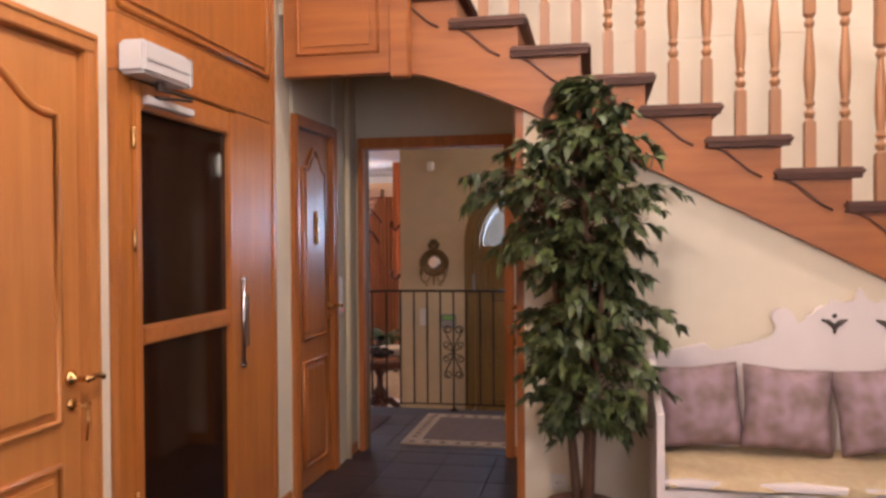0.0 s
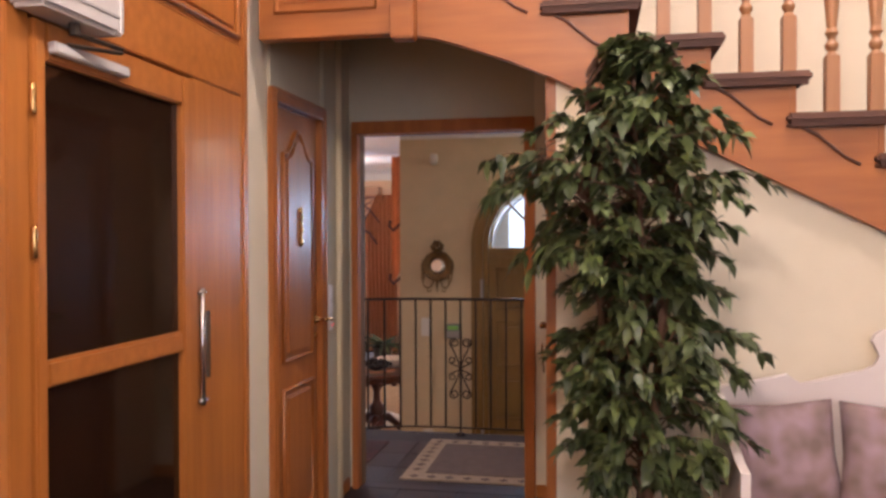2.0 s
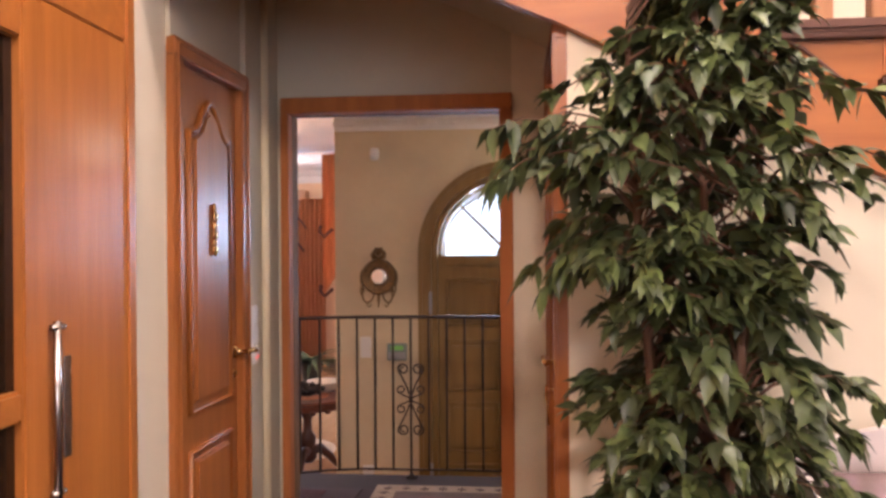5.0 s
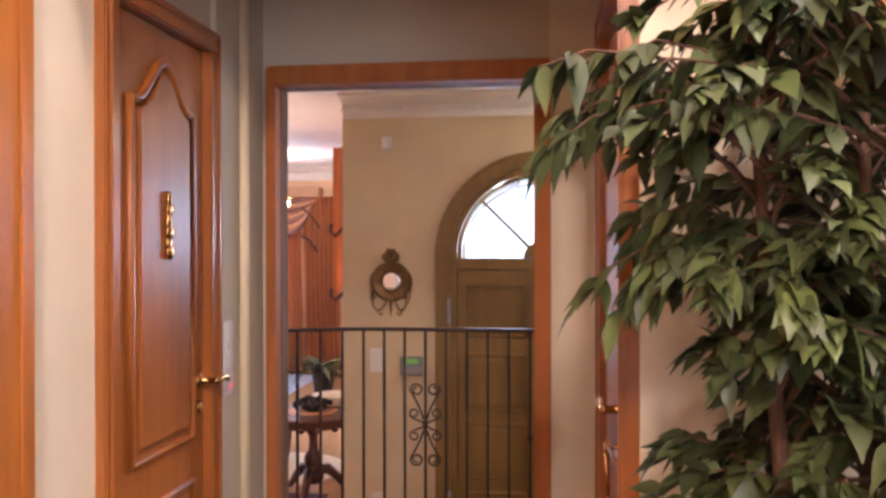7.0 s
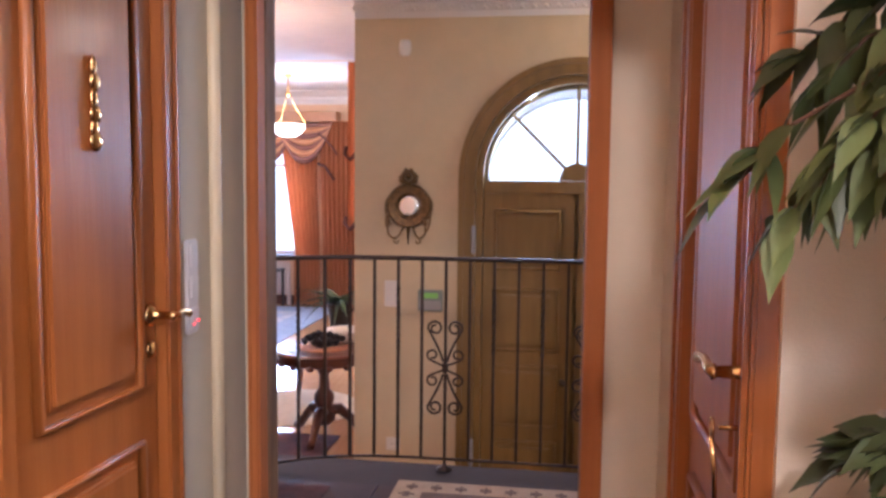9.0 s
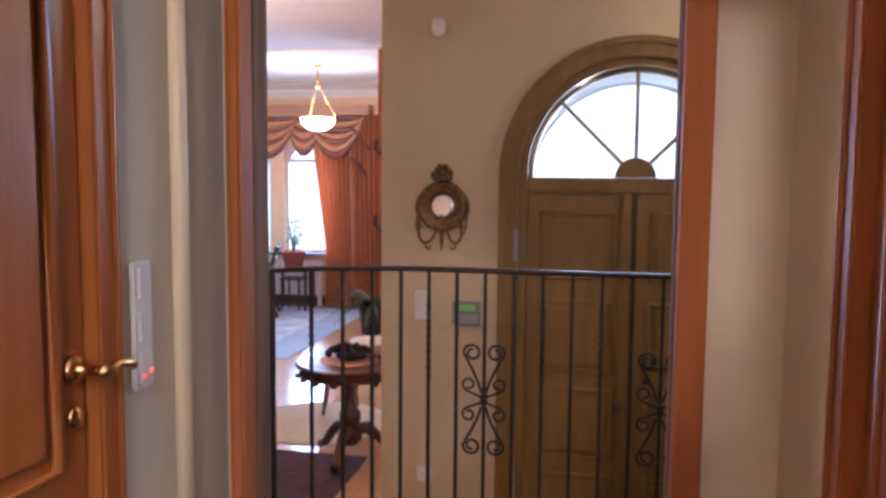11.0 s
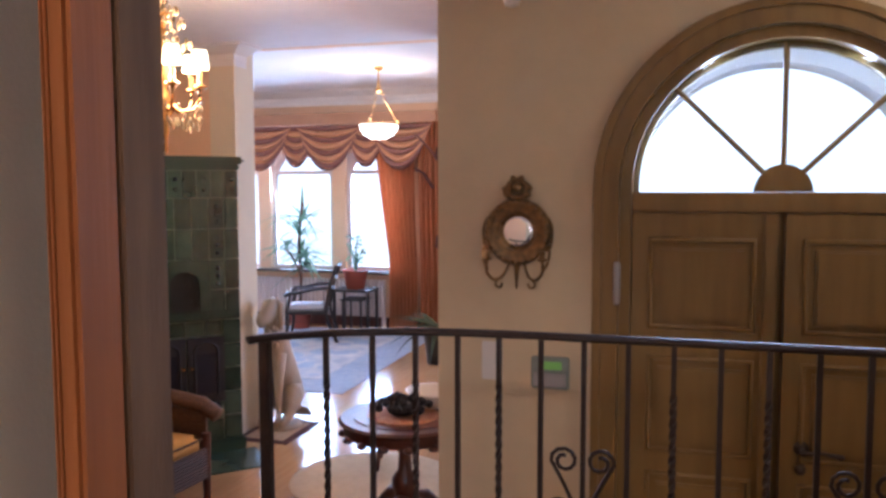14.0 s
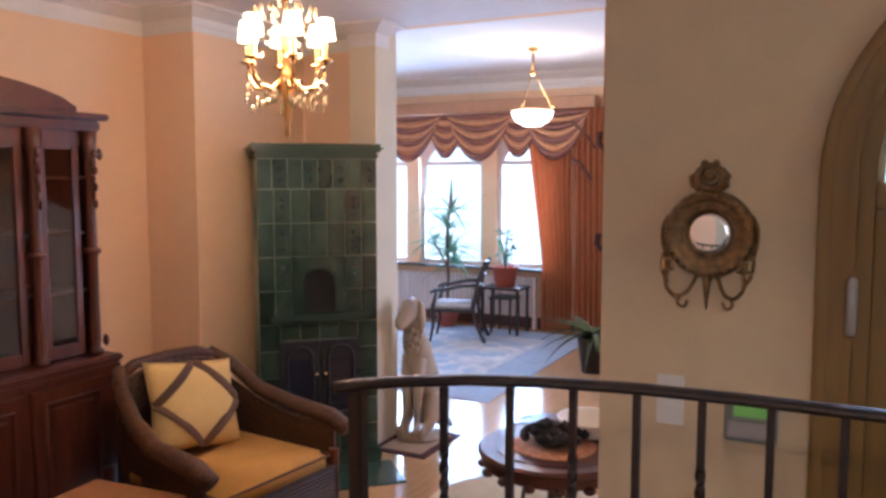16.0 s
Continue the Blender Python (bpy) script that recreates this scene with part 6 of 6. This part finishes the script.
lathe(bm, [(0.05, 0), (0.09, 0.02), (0.10, 0.05), (0.09, 0.05), (0.05, 0.03)], 18)
part("bowl", bm, BLACK_WOOD, arr, smooth=True)
bm = bmesh.new()
for k in range(46):
    a, r = rng.uniform(0, 6.28), 0.16 * math.sqrt(rng.random())
    p = Vector((r * math.cos(a), r * math.sin(a) * 0.8, 0.05 + (0.16 - r) * 0.55 * rng.uniform(0.3, 1.0)))
    bmesh.ops.create_icosphere(bm, subdivisions=1, radius=rng.uniform(0.018, 0.032), matrix=Matrix.Translation(p))
part("blossoms", bm, CLOTH_BLACK, arr, kind="stuff")
# pale dish behind the flowers
hat = thing("porcelain_dish", "cream porcelain dish with a raised rim", "dish", pose(-2.36, 9.22, LOW + 0.697))
bm = bmesh.new()
lathe(bm, [(0.06, 0), (0.10, 0.02), (0.16, 0.09), (0.165, 0.10), (0.15, 0.095), (0.09, 0.03), (0, 0.02)], 28)
part("dish", bm, STATUE_WHITE, hat, smooth=True)

# stool behind the table
stool = thing("stool", "small dark wooden stool on the round rug", "stool", pose(-2.88, 10.05, LOW + 0.012, 0, 0, 15))
bm = bmesh.new()
lathe(bm, [(0.18, 0.40), (0.20, 0.41), (0.205, 0.43), (0.19, 0.455), (0.0, 0.46)], 24)
part("seat", bm, MAHOGANY, stool, smooth=True)
for k in range(4):
    a = math.pi / 4 + k * math.pi / 2
    bm = bmesh.new()
    tube(bm, [(0.19 * math.cos(a), 0.19 * math.sin(a), 0.0), (0.16 * math.cos(a), 0.16 * math.sin(a), 0.2), (0.14 * math.cos(a), 0.14 * math.sin(a), 0.41)], 0.018, 8, [0.012, 0.016, 0.022])
    part("leg", bm, MAHOGANY, stool, smooth=True)

# seated dog statue
bm = bmesh.new()
tube(bm, [(0, 0.20, 0.10), (0, 0.17, 0.24), (0, 0.09, 0.42), (0, 0.01, 0.58), (0, -0.03, 0.68), (0, -0.05, 0.76)], 0.1, 16, [0.12, 0.155, 0.135, 0.125, 0.085, 0.07])
tube(bm, [(0, 0.0, 0.80), (0, -0.05, 0.815), (0, -0.11, 0.81), (0, -0.17, 0.775), (0, -0.24, 0.75), (0, -0.265, 0.742)], 0.07, 14, [0.05, 0.088, 0.085, 0.06, 0.046, 0.026])
for s in (-1, 1):
    tube(bm, [(s * 0.07, -0.02, 0.52), (s * 0.075, -0.06, 0.34), (s * 0.07, -0.07, 0.18), (s * 0.07, -0.075, 0.05), (s * 0.07, -0.13, 0.03)], 0.035, 10, [0.07, 0.052, 0.034, 0.036, 0.034])
    tube(bm, [(s * 0.10, 0.20, 0.22), (s * 0.14, 0.08, 0.22), (s * 0.14, 0.02, 0.10), (s * 0.13, -0.06, 0.04), (s * 0.13, -0.12, 0.035)], 0.05, 10, [0.08, 0.095, 0.05, 0.036, 0.03])
    tube(bm, [(s * 0.055, -0.03, 0.87), (s * 0.095, -0.03, 0.84), (s * 0.105, -0.04, 0.74), (s * 0.095, -0.05, 0.68)], 0.03, 8, [0.02, 0.036, 0.036, 0.014])
tube(bm, [(0, 0.30, 0.07), (0.10, 0.36, 0.06), (0.18, 0.30, 0.06)], 0.025, 8, [0.035, 0.028, 0.015])
for k in range(40):
    a = k * 2.4
    bmesh.ops.create_icosphere(bm, subdivisions=1, radius=0.026, matrix=Matrix.Translation((0.085 * math.cos(a), -0.04 + 0.075 * math.sin(a), 0.56 + 0.0045 * k)))
lathe(bm, [(0.21, 0.0), (0.22, 0.012), (0.20, 0.03), (0.0, 0.032)], 24, Matrix.Translation((0, 0.04, 0)))
dog = part("dog_statue", bm, DOG_GLAZE, label="white and tan ceramic seated dog statue on a small mat", category="statue", smooth=True)
dog.matrix_world = pose(-4.13, 10.62, LOW + 0.012, 0, 0, -12) @ Matrix.Diagonal((0.80, 0.80, 1.20, 1))

# ---- living room ----
def open_armchair(m):
    t = thing("armchair", "dark wooden open armchair with a pale upholstered seat", "armchair", m, group="armchairs in the living room")
    part("seat", boxes((-0.27, 0.27, -0.27, 0.25, 0.36, 0.40), bevel=0.01), BLACK_WOOD, t)
    part("seat_cushion", boxes((-0.25, 0.25, -0.26, 0.22, 0.401, 0.46), bevel=0.025), RUG_PALE, t, "pale patterned seat pad", smooth=True)
    for s in (-1, 1):
        bm = bmesh.new()
        tube(bm, [(s * 0.25, -0.28, 0.0), (s * 0.25, -0.24, 0.2), (s * 0.25, -0.25, 0.40), (s * 0.26, -0.20, 0.62)], 0.022, 8, [0.016, 0.022, 0.028, 0.02])
        part("front_leg", bm, BLACK_WOOD, t, smooth=True)
        bm = bmesh.new()
        tube(bm, [(s * 0.23, 0.38, 0.0), (s * 0.235, 0.27, 0.25), (s * 0.24, 0.24, 0.42), (s * 0.25, 0.29, 0.70), (s * 0.25, 0.39, 0.98)], 0.024, 8)
        part("back_leg", bm, BLACK_WOOD, t, smooth=True)
        bm = bmesh.new()
        tube(bm, [(s * 0.25, 0.29, 0.70), (s * 0.27, 0.10, 0.69), (s * 0.28, -0.10, 0.64), (s * 0.28, -0.22, 0.63), (s * 0.28, -0.27, 0.60)], 0.024, 8)
        part("armrest", bm, BLACK_WOOD, t, smooth=True)
    for z, y in ((0.95, 0.375), (0.80, 0.32), (0.66, 0.275)):
        bm = bmesh.new()
        tube(bm, [(-0.25, y, z), (0, y + 0.03, z + 0.01), (0.25, y, z)], 0.03, 8, squash=0.4)
        part("back_slat", bm, BLACK_WOOD, t, smooth=True)
    return t


a1 = open_armchair(pose(-5.55, 14.15, LOW + 0.012, 0, 0, -72))
copy_thing(a1, pose(-6.75, 13.9, LOW + 0.012, 0, 0, 60))

nest = thing("plant_stand", "dark wooden nest of small tables under the potted plant", "table", pose(-5.18, 14.82, LOW + 0.012))
part("tabletop", boxes((-0.27, 0.27, -0.2, 0.2, 0.56, 0.59), bevel=0.006), BLACK_WOOD, nest)
for sx in (-1, 1):
    for sy in (-1, 1):
        part("leg", boxes((sx * 0.24 - 0.018, sx * 0.24 + 0.018, sy * 0.17 - 0.018, sy * 0.17 + 0.018, 0, 0.56), bevel=0.003), BLACK_WOOD, nest)
        part("inner_leg", boxes((sx * 0.13 - 0.013, sx * 0.13 + 0.013, sy * 0.14 - 0.013, sy * 0.14 + 0.013, 0, 0.44), bevel=0.003), BLACK_WOOD, nest)
part("inner_top", boxes((-0.16, 0.16, -0.17, 0.17, 0.44, 0.46), bevel=0.004), BLACK_WOOD, nest)


def potted(name, label, m, r, h, mat):
    t = thing(name, label, "plant", m)
    bm = bmesh.new()
    lathe(bm, [(r * 0.72, 0), (r, h * 0.95), (r * 1.06, h * 0.96), (r * 1.06, h), (r * 0.9, h), (r * 0.85, h * 0.85)], 24)
    part("pot", bm, mat, t, "round plant pot", smooth=True)
    bm = bmesh.new()
    lathe(bm, [(r * 0.88, h * 0.8), (r * 0.88, h * 0.87), (0, h * 0.89)], 20)
    part("soil", bm, SOIL, t)
    return t


cactus = potted("potted_plant", "small jade-like plant in a red terracotta pot by the window", pose(-5.18, 14.82, LOW + 0.602), 0.17, 0.26, TERRACOTTA)
bm = bmesh.new()
for k in range(7):
    a = k * 0.9
    x = 0.05 * math.cos(a)
    tube(bm, [(0, 0, 0.22), (x * 0.6, 0.04 * math.sin(a), 0.34 + 0.02 * k), (x * 2.2, 0.1 * math.sin(a), 0.44 + 0.045 * k)], 0.012, 5, [0.016, 0.012, 0.008])
part("stem", bm, LEAF_FAR, cactus, smooth=True)
bm = bmesh.new()
for k in range(46):
    p = Vector((rng.uniform(-0.10, 0.13), rng.uniform(-0.1, 0.1), rng.uniform(0.32, 0.72)))
    leaf_at(bm, p, Vector((rng.uniform(-1, 1), rng.uniform(-1, 1), rng.uniform(-0.2, 0.9))), rng.uniform(0.07, 0.11), 0.2)
part("foliage", bm, LEAF_FAR, cactus, kind="stuff")


def blade(bm, p, d, length, width, droop):
    side = d.cross(Vector((0, 0, 1))).normalized()
    prev = None
    for i in range(7):
        u = i / 6
        c = p + d * length * u - Vector((0, 0, 1)) * droop * u * u * length
        w = width * (1 - u) ** 0.6 * (0.6 + 0.4 * math.sin(math.pi * min(1, u + 0.2)))
        ring = (bm.verts.new(c + side * w), bm.verts.new(c + Vector((0, 0, -0.4 * w))), bm.verts.new(c - side * w))
        if prev:
            bm.faces.new((prev[0], ring[0], ring[1], prev[1]))
            bm.faces.new((prev[1], ring[1], ring[2], prev[2]))
        prev = ring


palm = potted("palm_plant", "tall spiky yucca palm in a pot before the window", pose(-6.05, 14.9, LOW + 0.012), 0.17, 0.32, TERRACOTTA)
bm = bmesh.new()
tube(bm, [(0, 0, 0.28), (0.02, 0, 0.7), (-0.01, 0, 1.2), (0.06, 0.0, 1.75)], 0.02, 8)
tube(bm, [(0.0, 0, 0.8), (-0.12, 0, 1.0), (-0.2, 0, 1.1)], 0.015, 8)
part("trunk", bm, BARK, palm, smooth=True)
bm = bmesh.new()
for cx, cz, n, ln in ((0.05, 1.55, 13, 0.72), (0.0, 1.32, 15, 0.75), (-0.2, 1.12, 14, 0.62), (0.03, 1.02, 22, 0.78), (0.1, 0.88, 16, 0.62)):
    for k in range(n):
        a = 2 * math.pi * k / n + rng.uniform(-0.2, 0.2)
        e = rng.uniform(-0.25, 1.0)
        d = Vector((math.cos(a) * math.cos(e), math.sin(a) * math.cos(e) * 0.45, math.sin(e)))
        blade(bm, Vector((cx, 0, cz + rng.uniform(-0.05, 0.05))), d, ln * rng.uniform(0.7, 1.1), 0.030, rng.uniform(0.15, 0.6))
part("foliage", bm, LEAF_FAR, palm, "long narrow pointed leaves", kind="stuff")

fern = potted("fern_plant", "low spreading dark fern in a pot on the living room floor", pose(-3.56, 13.3, LOW), 0.16, 0.36, BLACK_WOOD)
bm = bmesh.new()
for k in range(34):
    a = 2 * math.pi * k / 34 + rng.uniform(-0.2, 0.2)
    e = rng.uniform(0.05, 0.7)
    d = Vector((math.cos(a) * math.cos(e), math.sin(a) * math.cos(e), math.sin(e)))
    blade(bm, Vector((0, 0, 0.38)), d, rng.uniform(0.5, 0.72), 0.04, rng.uniform(0.3, 0.6))
part("foliage", bm, LEAF, fern, "arching dark green fronds", kind="stuff")

# radiator
rad = thing("radiator", "white ribbed radiator below the window", "radiator", pose(0, 0, 0))
for k in range(34):
    x = -7.0 + k * 0.062
    part("rib", boxes((x, x + 0.045, 15.19, 15.27, LOW + 0.16, 0.08), bevel=0.008), WHITE_PAINT, rad)
part("feet", boxes((-7.0, -6.95, 15.2, 15.26, LOW, LOW + 0.17), (-4.95, -4.9, 15.2, 15.26, LOW, LOW + 0.17), (-7.0, -4.9, 15.21, 15.25, LOW + 0.17, LOW + 0.2)), WHITE_PAINT, rad)

# pendant lamp
pend = thing("pendant_lamp", "lit white alabaster bowl pendant on brass chains", "pendant lamp", pose(-4.245, 13.3, 1.935) @ Matrix.Diagonal((0.88, 0.88, 0.905, 1)))
bm = bmesh.new()
lathe(bm, [(0.0, -0.03), (0.10, -0.02), (0.19, 0.03), (0.235, 0.09), (0.245, 0.15), (0.235, 0.155), (0.22, 0.10), (0.0, 0.04)], 32)
part("bowl", bm, BOWL_LIT, pend, "glowing alabaster bowl", smooth=True)
bm = bmesh.new()
tube(bm, [(0.24 * math.cos(a), 0.24 * math.sin(a), 0.155) for a in [2 * math.pi * k / 28 for k in range(28)]], 0.012, 6, closed=True)
part("rim", bm, BRASS, pend, smooth=True)
for k in range(3):
    a = 2 * math.pi * k / 3 + 0.4
    bm = bmesh.new()
    tube(bm, [(0.24 * math.cos(a), 0.24 * math.sin(a), 0.16), (0.10 * math.cos(a), 0.10 * math.sin(a), 0.42), (0.03 * math.cos(a), 0.03 * math.sin(a), 0.58)], 0.0045, 6)
    bmesh.ops.create_icosphere(bm, subdivisions=2, radius=0.022, matrix=Matrix.Translation((0.245 * math.cos(a), 0.245 * math.sin(a), 0.19)))
    part("chain", bm, BRASS, pend, smooth=True)
bm = bmesh.new()
lathe(bm, [(0.01, 0.54), (0.05, 0.57), (0.025, 0.62), (0.012, 0.65), (0.012, 0.81), (0.06, 0.825), (0.07, 0.866)], 16)
part("canopy", bm, BRASS, pend, smooth=True)

# foyer ceiling lamp
cl = thing("ceiling_lamp", "flat round glass ceiling lamp above the landing", "ceiling lamp", pose(-0.9, 7.25, CEIL))
bm = bmesh.new()
lathe(bm, [(0.0, -0.105), (0.09, -0.10), (0.16, -0.07), (0.198, -0.025), (0.2, 0.0)], 32)
part("shade", bm, STATUE_WHITE, cl, "frosted glass shade", smooth=True)
bm = bmesh.new()
tube(bm, [(0.202 * math.cos(a), 0.202 * math.sin(a), -0.014) for a in [2 * math.pi * k / 28 for k in range(28)]], 0.010, 6, closed=True)
part("rim", bm, BRASS, cl, smooth=True)

# ---- curtains ----
def drape(name, m, width_top, width_low, h, folds, label, pull=0.0):
    """Hanging folds; local x along the window, z down from the top; pulled aside towards +x as it falls."""
    t = thing(name, label, "curtain", m, group="terracotta curtains")
    bm = bmesh.new()
    nx, nz = folds * 10, 22
    rows_ = []
    for j in range(nz + 1):
        v = j / nz
        w = width_top + (width_low - width_top) * min(1, v * 1.5) ** 0.8
        x0 = pull * min(1, v * 1.5) ** 1.2
        rows_.append([bm.verts.new((x0 + w * i / nx, 0.035 * math.sin(2 * math.pi * folds * i / nx + 0.5 * math.sin(3 * v)) + 0.012 * math.sin(9 * i / nx + 5 * v), -h * v)) for i in range(nx + 1)])
    for a, b in zip(rows_, rows_[1:]):
        for i in range(nx):
            bm.faces.new((a[i], a[i + 1], b[i + 1], b[i]))
    bmesh.ops.solidify(bm, geom=bm.faces[:], thickness=0.006)
    part("cloth", bm, CURTAIN, t, smooth=True)
    return t


drape("curtain", pose(-5.0, 15.06, 2.18), 0.62, 0.40, 2.74, 7, "terracotta drape gathered beside the living room window", 0.22)
drape("curtain", pose(-4.36, 15.0, 2.24), 0.62, 0.55, 2.80, 8, "terracotta drape hanging by the living room corner", 0.05)

jabot = thing("curtain", "terracotta drape tail with dark fringe hanging in the wide opening", "curtain", pose(-2.672, 10.44, 2.43), group="terracotta curtains")
bm = bmesh.new()
cols_ = []
for i in range(41):
    u = i / 40
    low = -1.52 + 0.30 * u + 0.16 * ((u * 4) % 1.0)
    cols_.append([bm.verts.new((0.72 * u, 0.035 * math.sin(9 * math.pi * u) + 0.01 * j / 12, low * j / 12)) for j in range(13)])
for p, q in zip(cols_, cols_[1:]):
    for j in range(12):
        bm.faces.new((p[j], q[j], q[j + 1], p[j + 1]))
bmesh.ops.solidify(bm, geom=bm.faces[:], thickness=0.006)
part("cloth", bm, CURTAIN, jabot, smooth=True)
for z in (-0.86, -1.50):
    bm = bmesh.new()
    tube(bm, [(-0.012, -0.02, z + 0.09), (-0.02, -0.03, z + 0.02), (0.03, -0.04, z - 0.03), (0.12, -0.05, z + 0.05)], 0.02, 6)
    part("fringe", bm, TRIM_DARK, jabot, "dark fringe", smooth=True)
val = thing("valance", "terracotta swag valance with a fringed edge, fold shade striped into its pleats", "valance", pose(0, 0, 0))
part("pelmet", boxes((-8.2, -4.10, 15.02, 15.28, 2.235, 2.39), bevel=0.008), material("peach_pelmet", (0.55, 0.30, 0.17), 0.6, scale=8, mix=0.5), val, "peach pelmet board")


SWAGS = [(-7.707, 0.98, 0.6, 0.04), (-6.663, 0.98, 0.6, 0.04), (-5.619, 0.98, 0.6, 0.04), (-4.575, 0.9, 0.6, 0.04), (-8.204, 0.62, 0.56, 0.0), (-7.16, 0.62, 0.56, 0.0), (-6.116, 0.62, 0.56, 0.0), (-5.072, 0.62, 0.56, 0.0)]


def swag(xc, w, drop, y, pleats=7):
    """A swag of crescent pleats that hang between two gathered corners, over a backing cloth."""
    def line(v, n=22, lift=0.0):
        pts = []
        for i in range(n + 1):
            u = 2 * i / n - 1
            sag = (1 - u * u) ** 0.85
            z = 2.245 - drop * (0.16 * v + 0.06 + (0.84 * v) * sag)
            pts.append((xc + u * w / 2 * (1 - 0.16 * v), y - 0.05 * sag * v - lift, z))
        return pts
    bm = bmesh.new()
    g = [[bm.verts.new(p) for p in line(j / 12)] for j in range(13)]
    for p, q in zip(g, g[1:]):
        for i in range(len(p) - 1):
            bm.faces.new((p[i], p[i + 1], q[i + 1], q[i]))
    bmesh.ops.solidify(bm, geom=bm.faces[:], thickness=0.005)
    s = part("swag", bm, SWAG, val, "draped swag, stripes standing in for fold shade", smooth=True)
    # every other pleat is darker, standing in for shade between the folds
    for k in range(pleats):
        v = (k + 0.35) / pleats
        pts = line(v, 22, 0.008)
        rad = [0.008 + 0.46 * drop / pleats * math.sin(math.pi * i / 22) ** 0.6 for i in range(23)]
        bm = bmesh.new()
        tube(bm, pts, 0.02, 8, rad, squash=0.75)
        part("pleat", bm, SWAG if k % 2 else SWAG_SHADE, s, smooth=True)
    bm = bmesh.new()
    tube(bm, line(1.0, 22, 0.012), 0.013, 6)
    part("fringe", bm, TRIM_DARK, s, "dark fringe")


for xc, w, drop, dy in SWAGS:
    swag(xc, w, drop, 15.02 - dy)
for x, zs, nm in ((-4.36, (2.06, 1.86, 1.44), 0),):
    bm = bmesh.new()
    tube(bm, [(x, 14.93, zs[0]), (x + 0.10, 14.92, (zs[0] + zs[1]) / 2 + 0.03), (x + 0.22, 14.92, zs[1]), (x + 0.30, 14.93, zs[1] - 0.12)], 0.017, 6)
    tube(bm, [(x, 14.93, zs[1] - 0.25), (x + 0.12, 14.92, zs[2] + 0.12), (x + 0.26, 14.92, zs[2] - 0.08)], 0.022, 6)
    part("tail_fringe", bm, TRIM_DARK, val, "dark fringe of the swag tails", smooth=True)

# ---- coat stand by the front door ----
stand = thing("coat_stand", "dark iron coat stand with curled hooks beside the front door", "coat stand", pose(-0.200, 7.6, LOW))
bm = bmesh.new()
lathe(bm, [(0.013, 0.10), (0.013, 0.60), (0.018, 0.62), (0.013, 0.64), (0.012, 1.62), (0.017, 1.65), (0.012, 1.68), (0.010, 1.73), (0.0, 1.74)], 12)
part("pole", bm, DARK_METAL, stand, smooth=True)
for k in range(4):
    c, s = math.cos(radians(45 + 90 * k)), math.sin(radians(45 + 90 * k))
    bm = bmesh.new()
    tube(bm, [(0.008 * c, 0.008 * s, 0.24), (0.05 * c, 0.05 * s, 0.17), (0.12 * c, 0.12 * s, 0.07), (0.18 * c, 0.18 * s, 0.012)], 0.009, 8)
    part("leg", bm, DARK_METAL, stand, smooth=True)
for k, (ang, reach, z) in enumerate([(0, 0.10, 1.785), (90, 0.10, 1.785), (180, 0.10, 1.785), (270, 0.10, 1.785), (45, 0.05, 1.72), (135, 0.05, 1.72), (225, 0.05, 1.72), (315, 0.05, 1.72), (15, 0.04, 1.54), (135, 0.04, 1.54), (190, 0.04, 1.54), (255, 0.04, 1.54), (60, 0.045, 1.37), (170, 0.045, 1.37), (290, 0.045, 1.37)]):
    c, s = math.cos(radians(ang)), math.sin(radians(ang))
    drop = reach * 0.75
    bm = bmesh.new()
    tube(bm, [(0.008 * c, 0.008 * s, z - drop), (reach * 0.35 * c, reach * 0.35 * s, z - drop * 0.32), (reach * 0.68 * c, reach * 0.68 * s, z - 0.004), (reach * c, reach * s, z)], 0.005, 8)
    hook = part("hook", bm, DARK_METAL, stand, smooth=True)
    bm = bmesh.new()
    lathe(bm, [(0.0, -0.009), (0.007, -0.006), (0.009, 0.0), (0.007, 0.006), (0.0, 0.009)], 10, Matrix.Translation((reach * c, reach * s, z)))
    part("knob", bm, DARK_METAL, hook, smooth=True)


# ---- floor tiles of hall and landing ----
def floor_tiles(parent, x0, x1, y0, y1, size):
    nx, ny = int((x1 - x0) / size), int((y1 - y0) / size)
    bm = boxes((-size / 2 + 0.002, size / 2 - 0.002, -size / 2 + 0.002, size / 2 - 0.002, -0.010, 0.0))
    top = [f for f in bm.faces if f.normal.z > 0.9]
    bmesh.ops.bevel(bm, geom=list({e for f in top for e in f.edges}), offset=0.0015, segments=1, affect="EDGES")
    first_tile = part("tile", bm, FLOOR_HALL, parent)
    share = first_tile.data
    for i in range(nx):
        for j in range(ny):
            ob = first_tile if i == j == 0 else new("tile", share)
            ob.parent = parent
            ob.location = (x0 + (i + 0.5) * size, y0 + (j + 0.5) * size, 0)


floor_tiles(floor_hall, -1.70, 0.88, 2.0, 5.66, 0.33)
part("tile_field", boxes((-1.70, 4.6, -2.6, 1.996, -0.010, 0.0), (0.612, 4.6, 2.0, 5.56, -0.010, 0.0)), FLOOR_HALL, floor_hall, kind="stuff")
floor_tiles(floor_landing, -2.15, 0.45, 5.67, 6.97, 0.325)
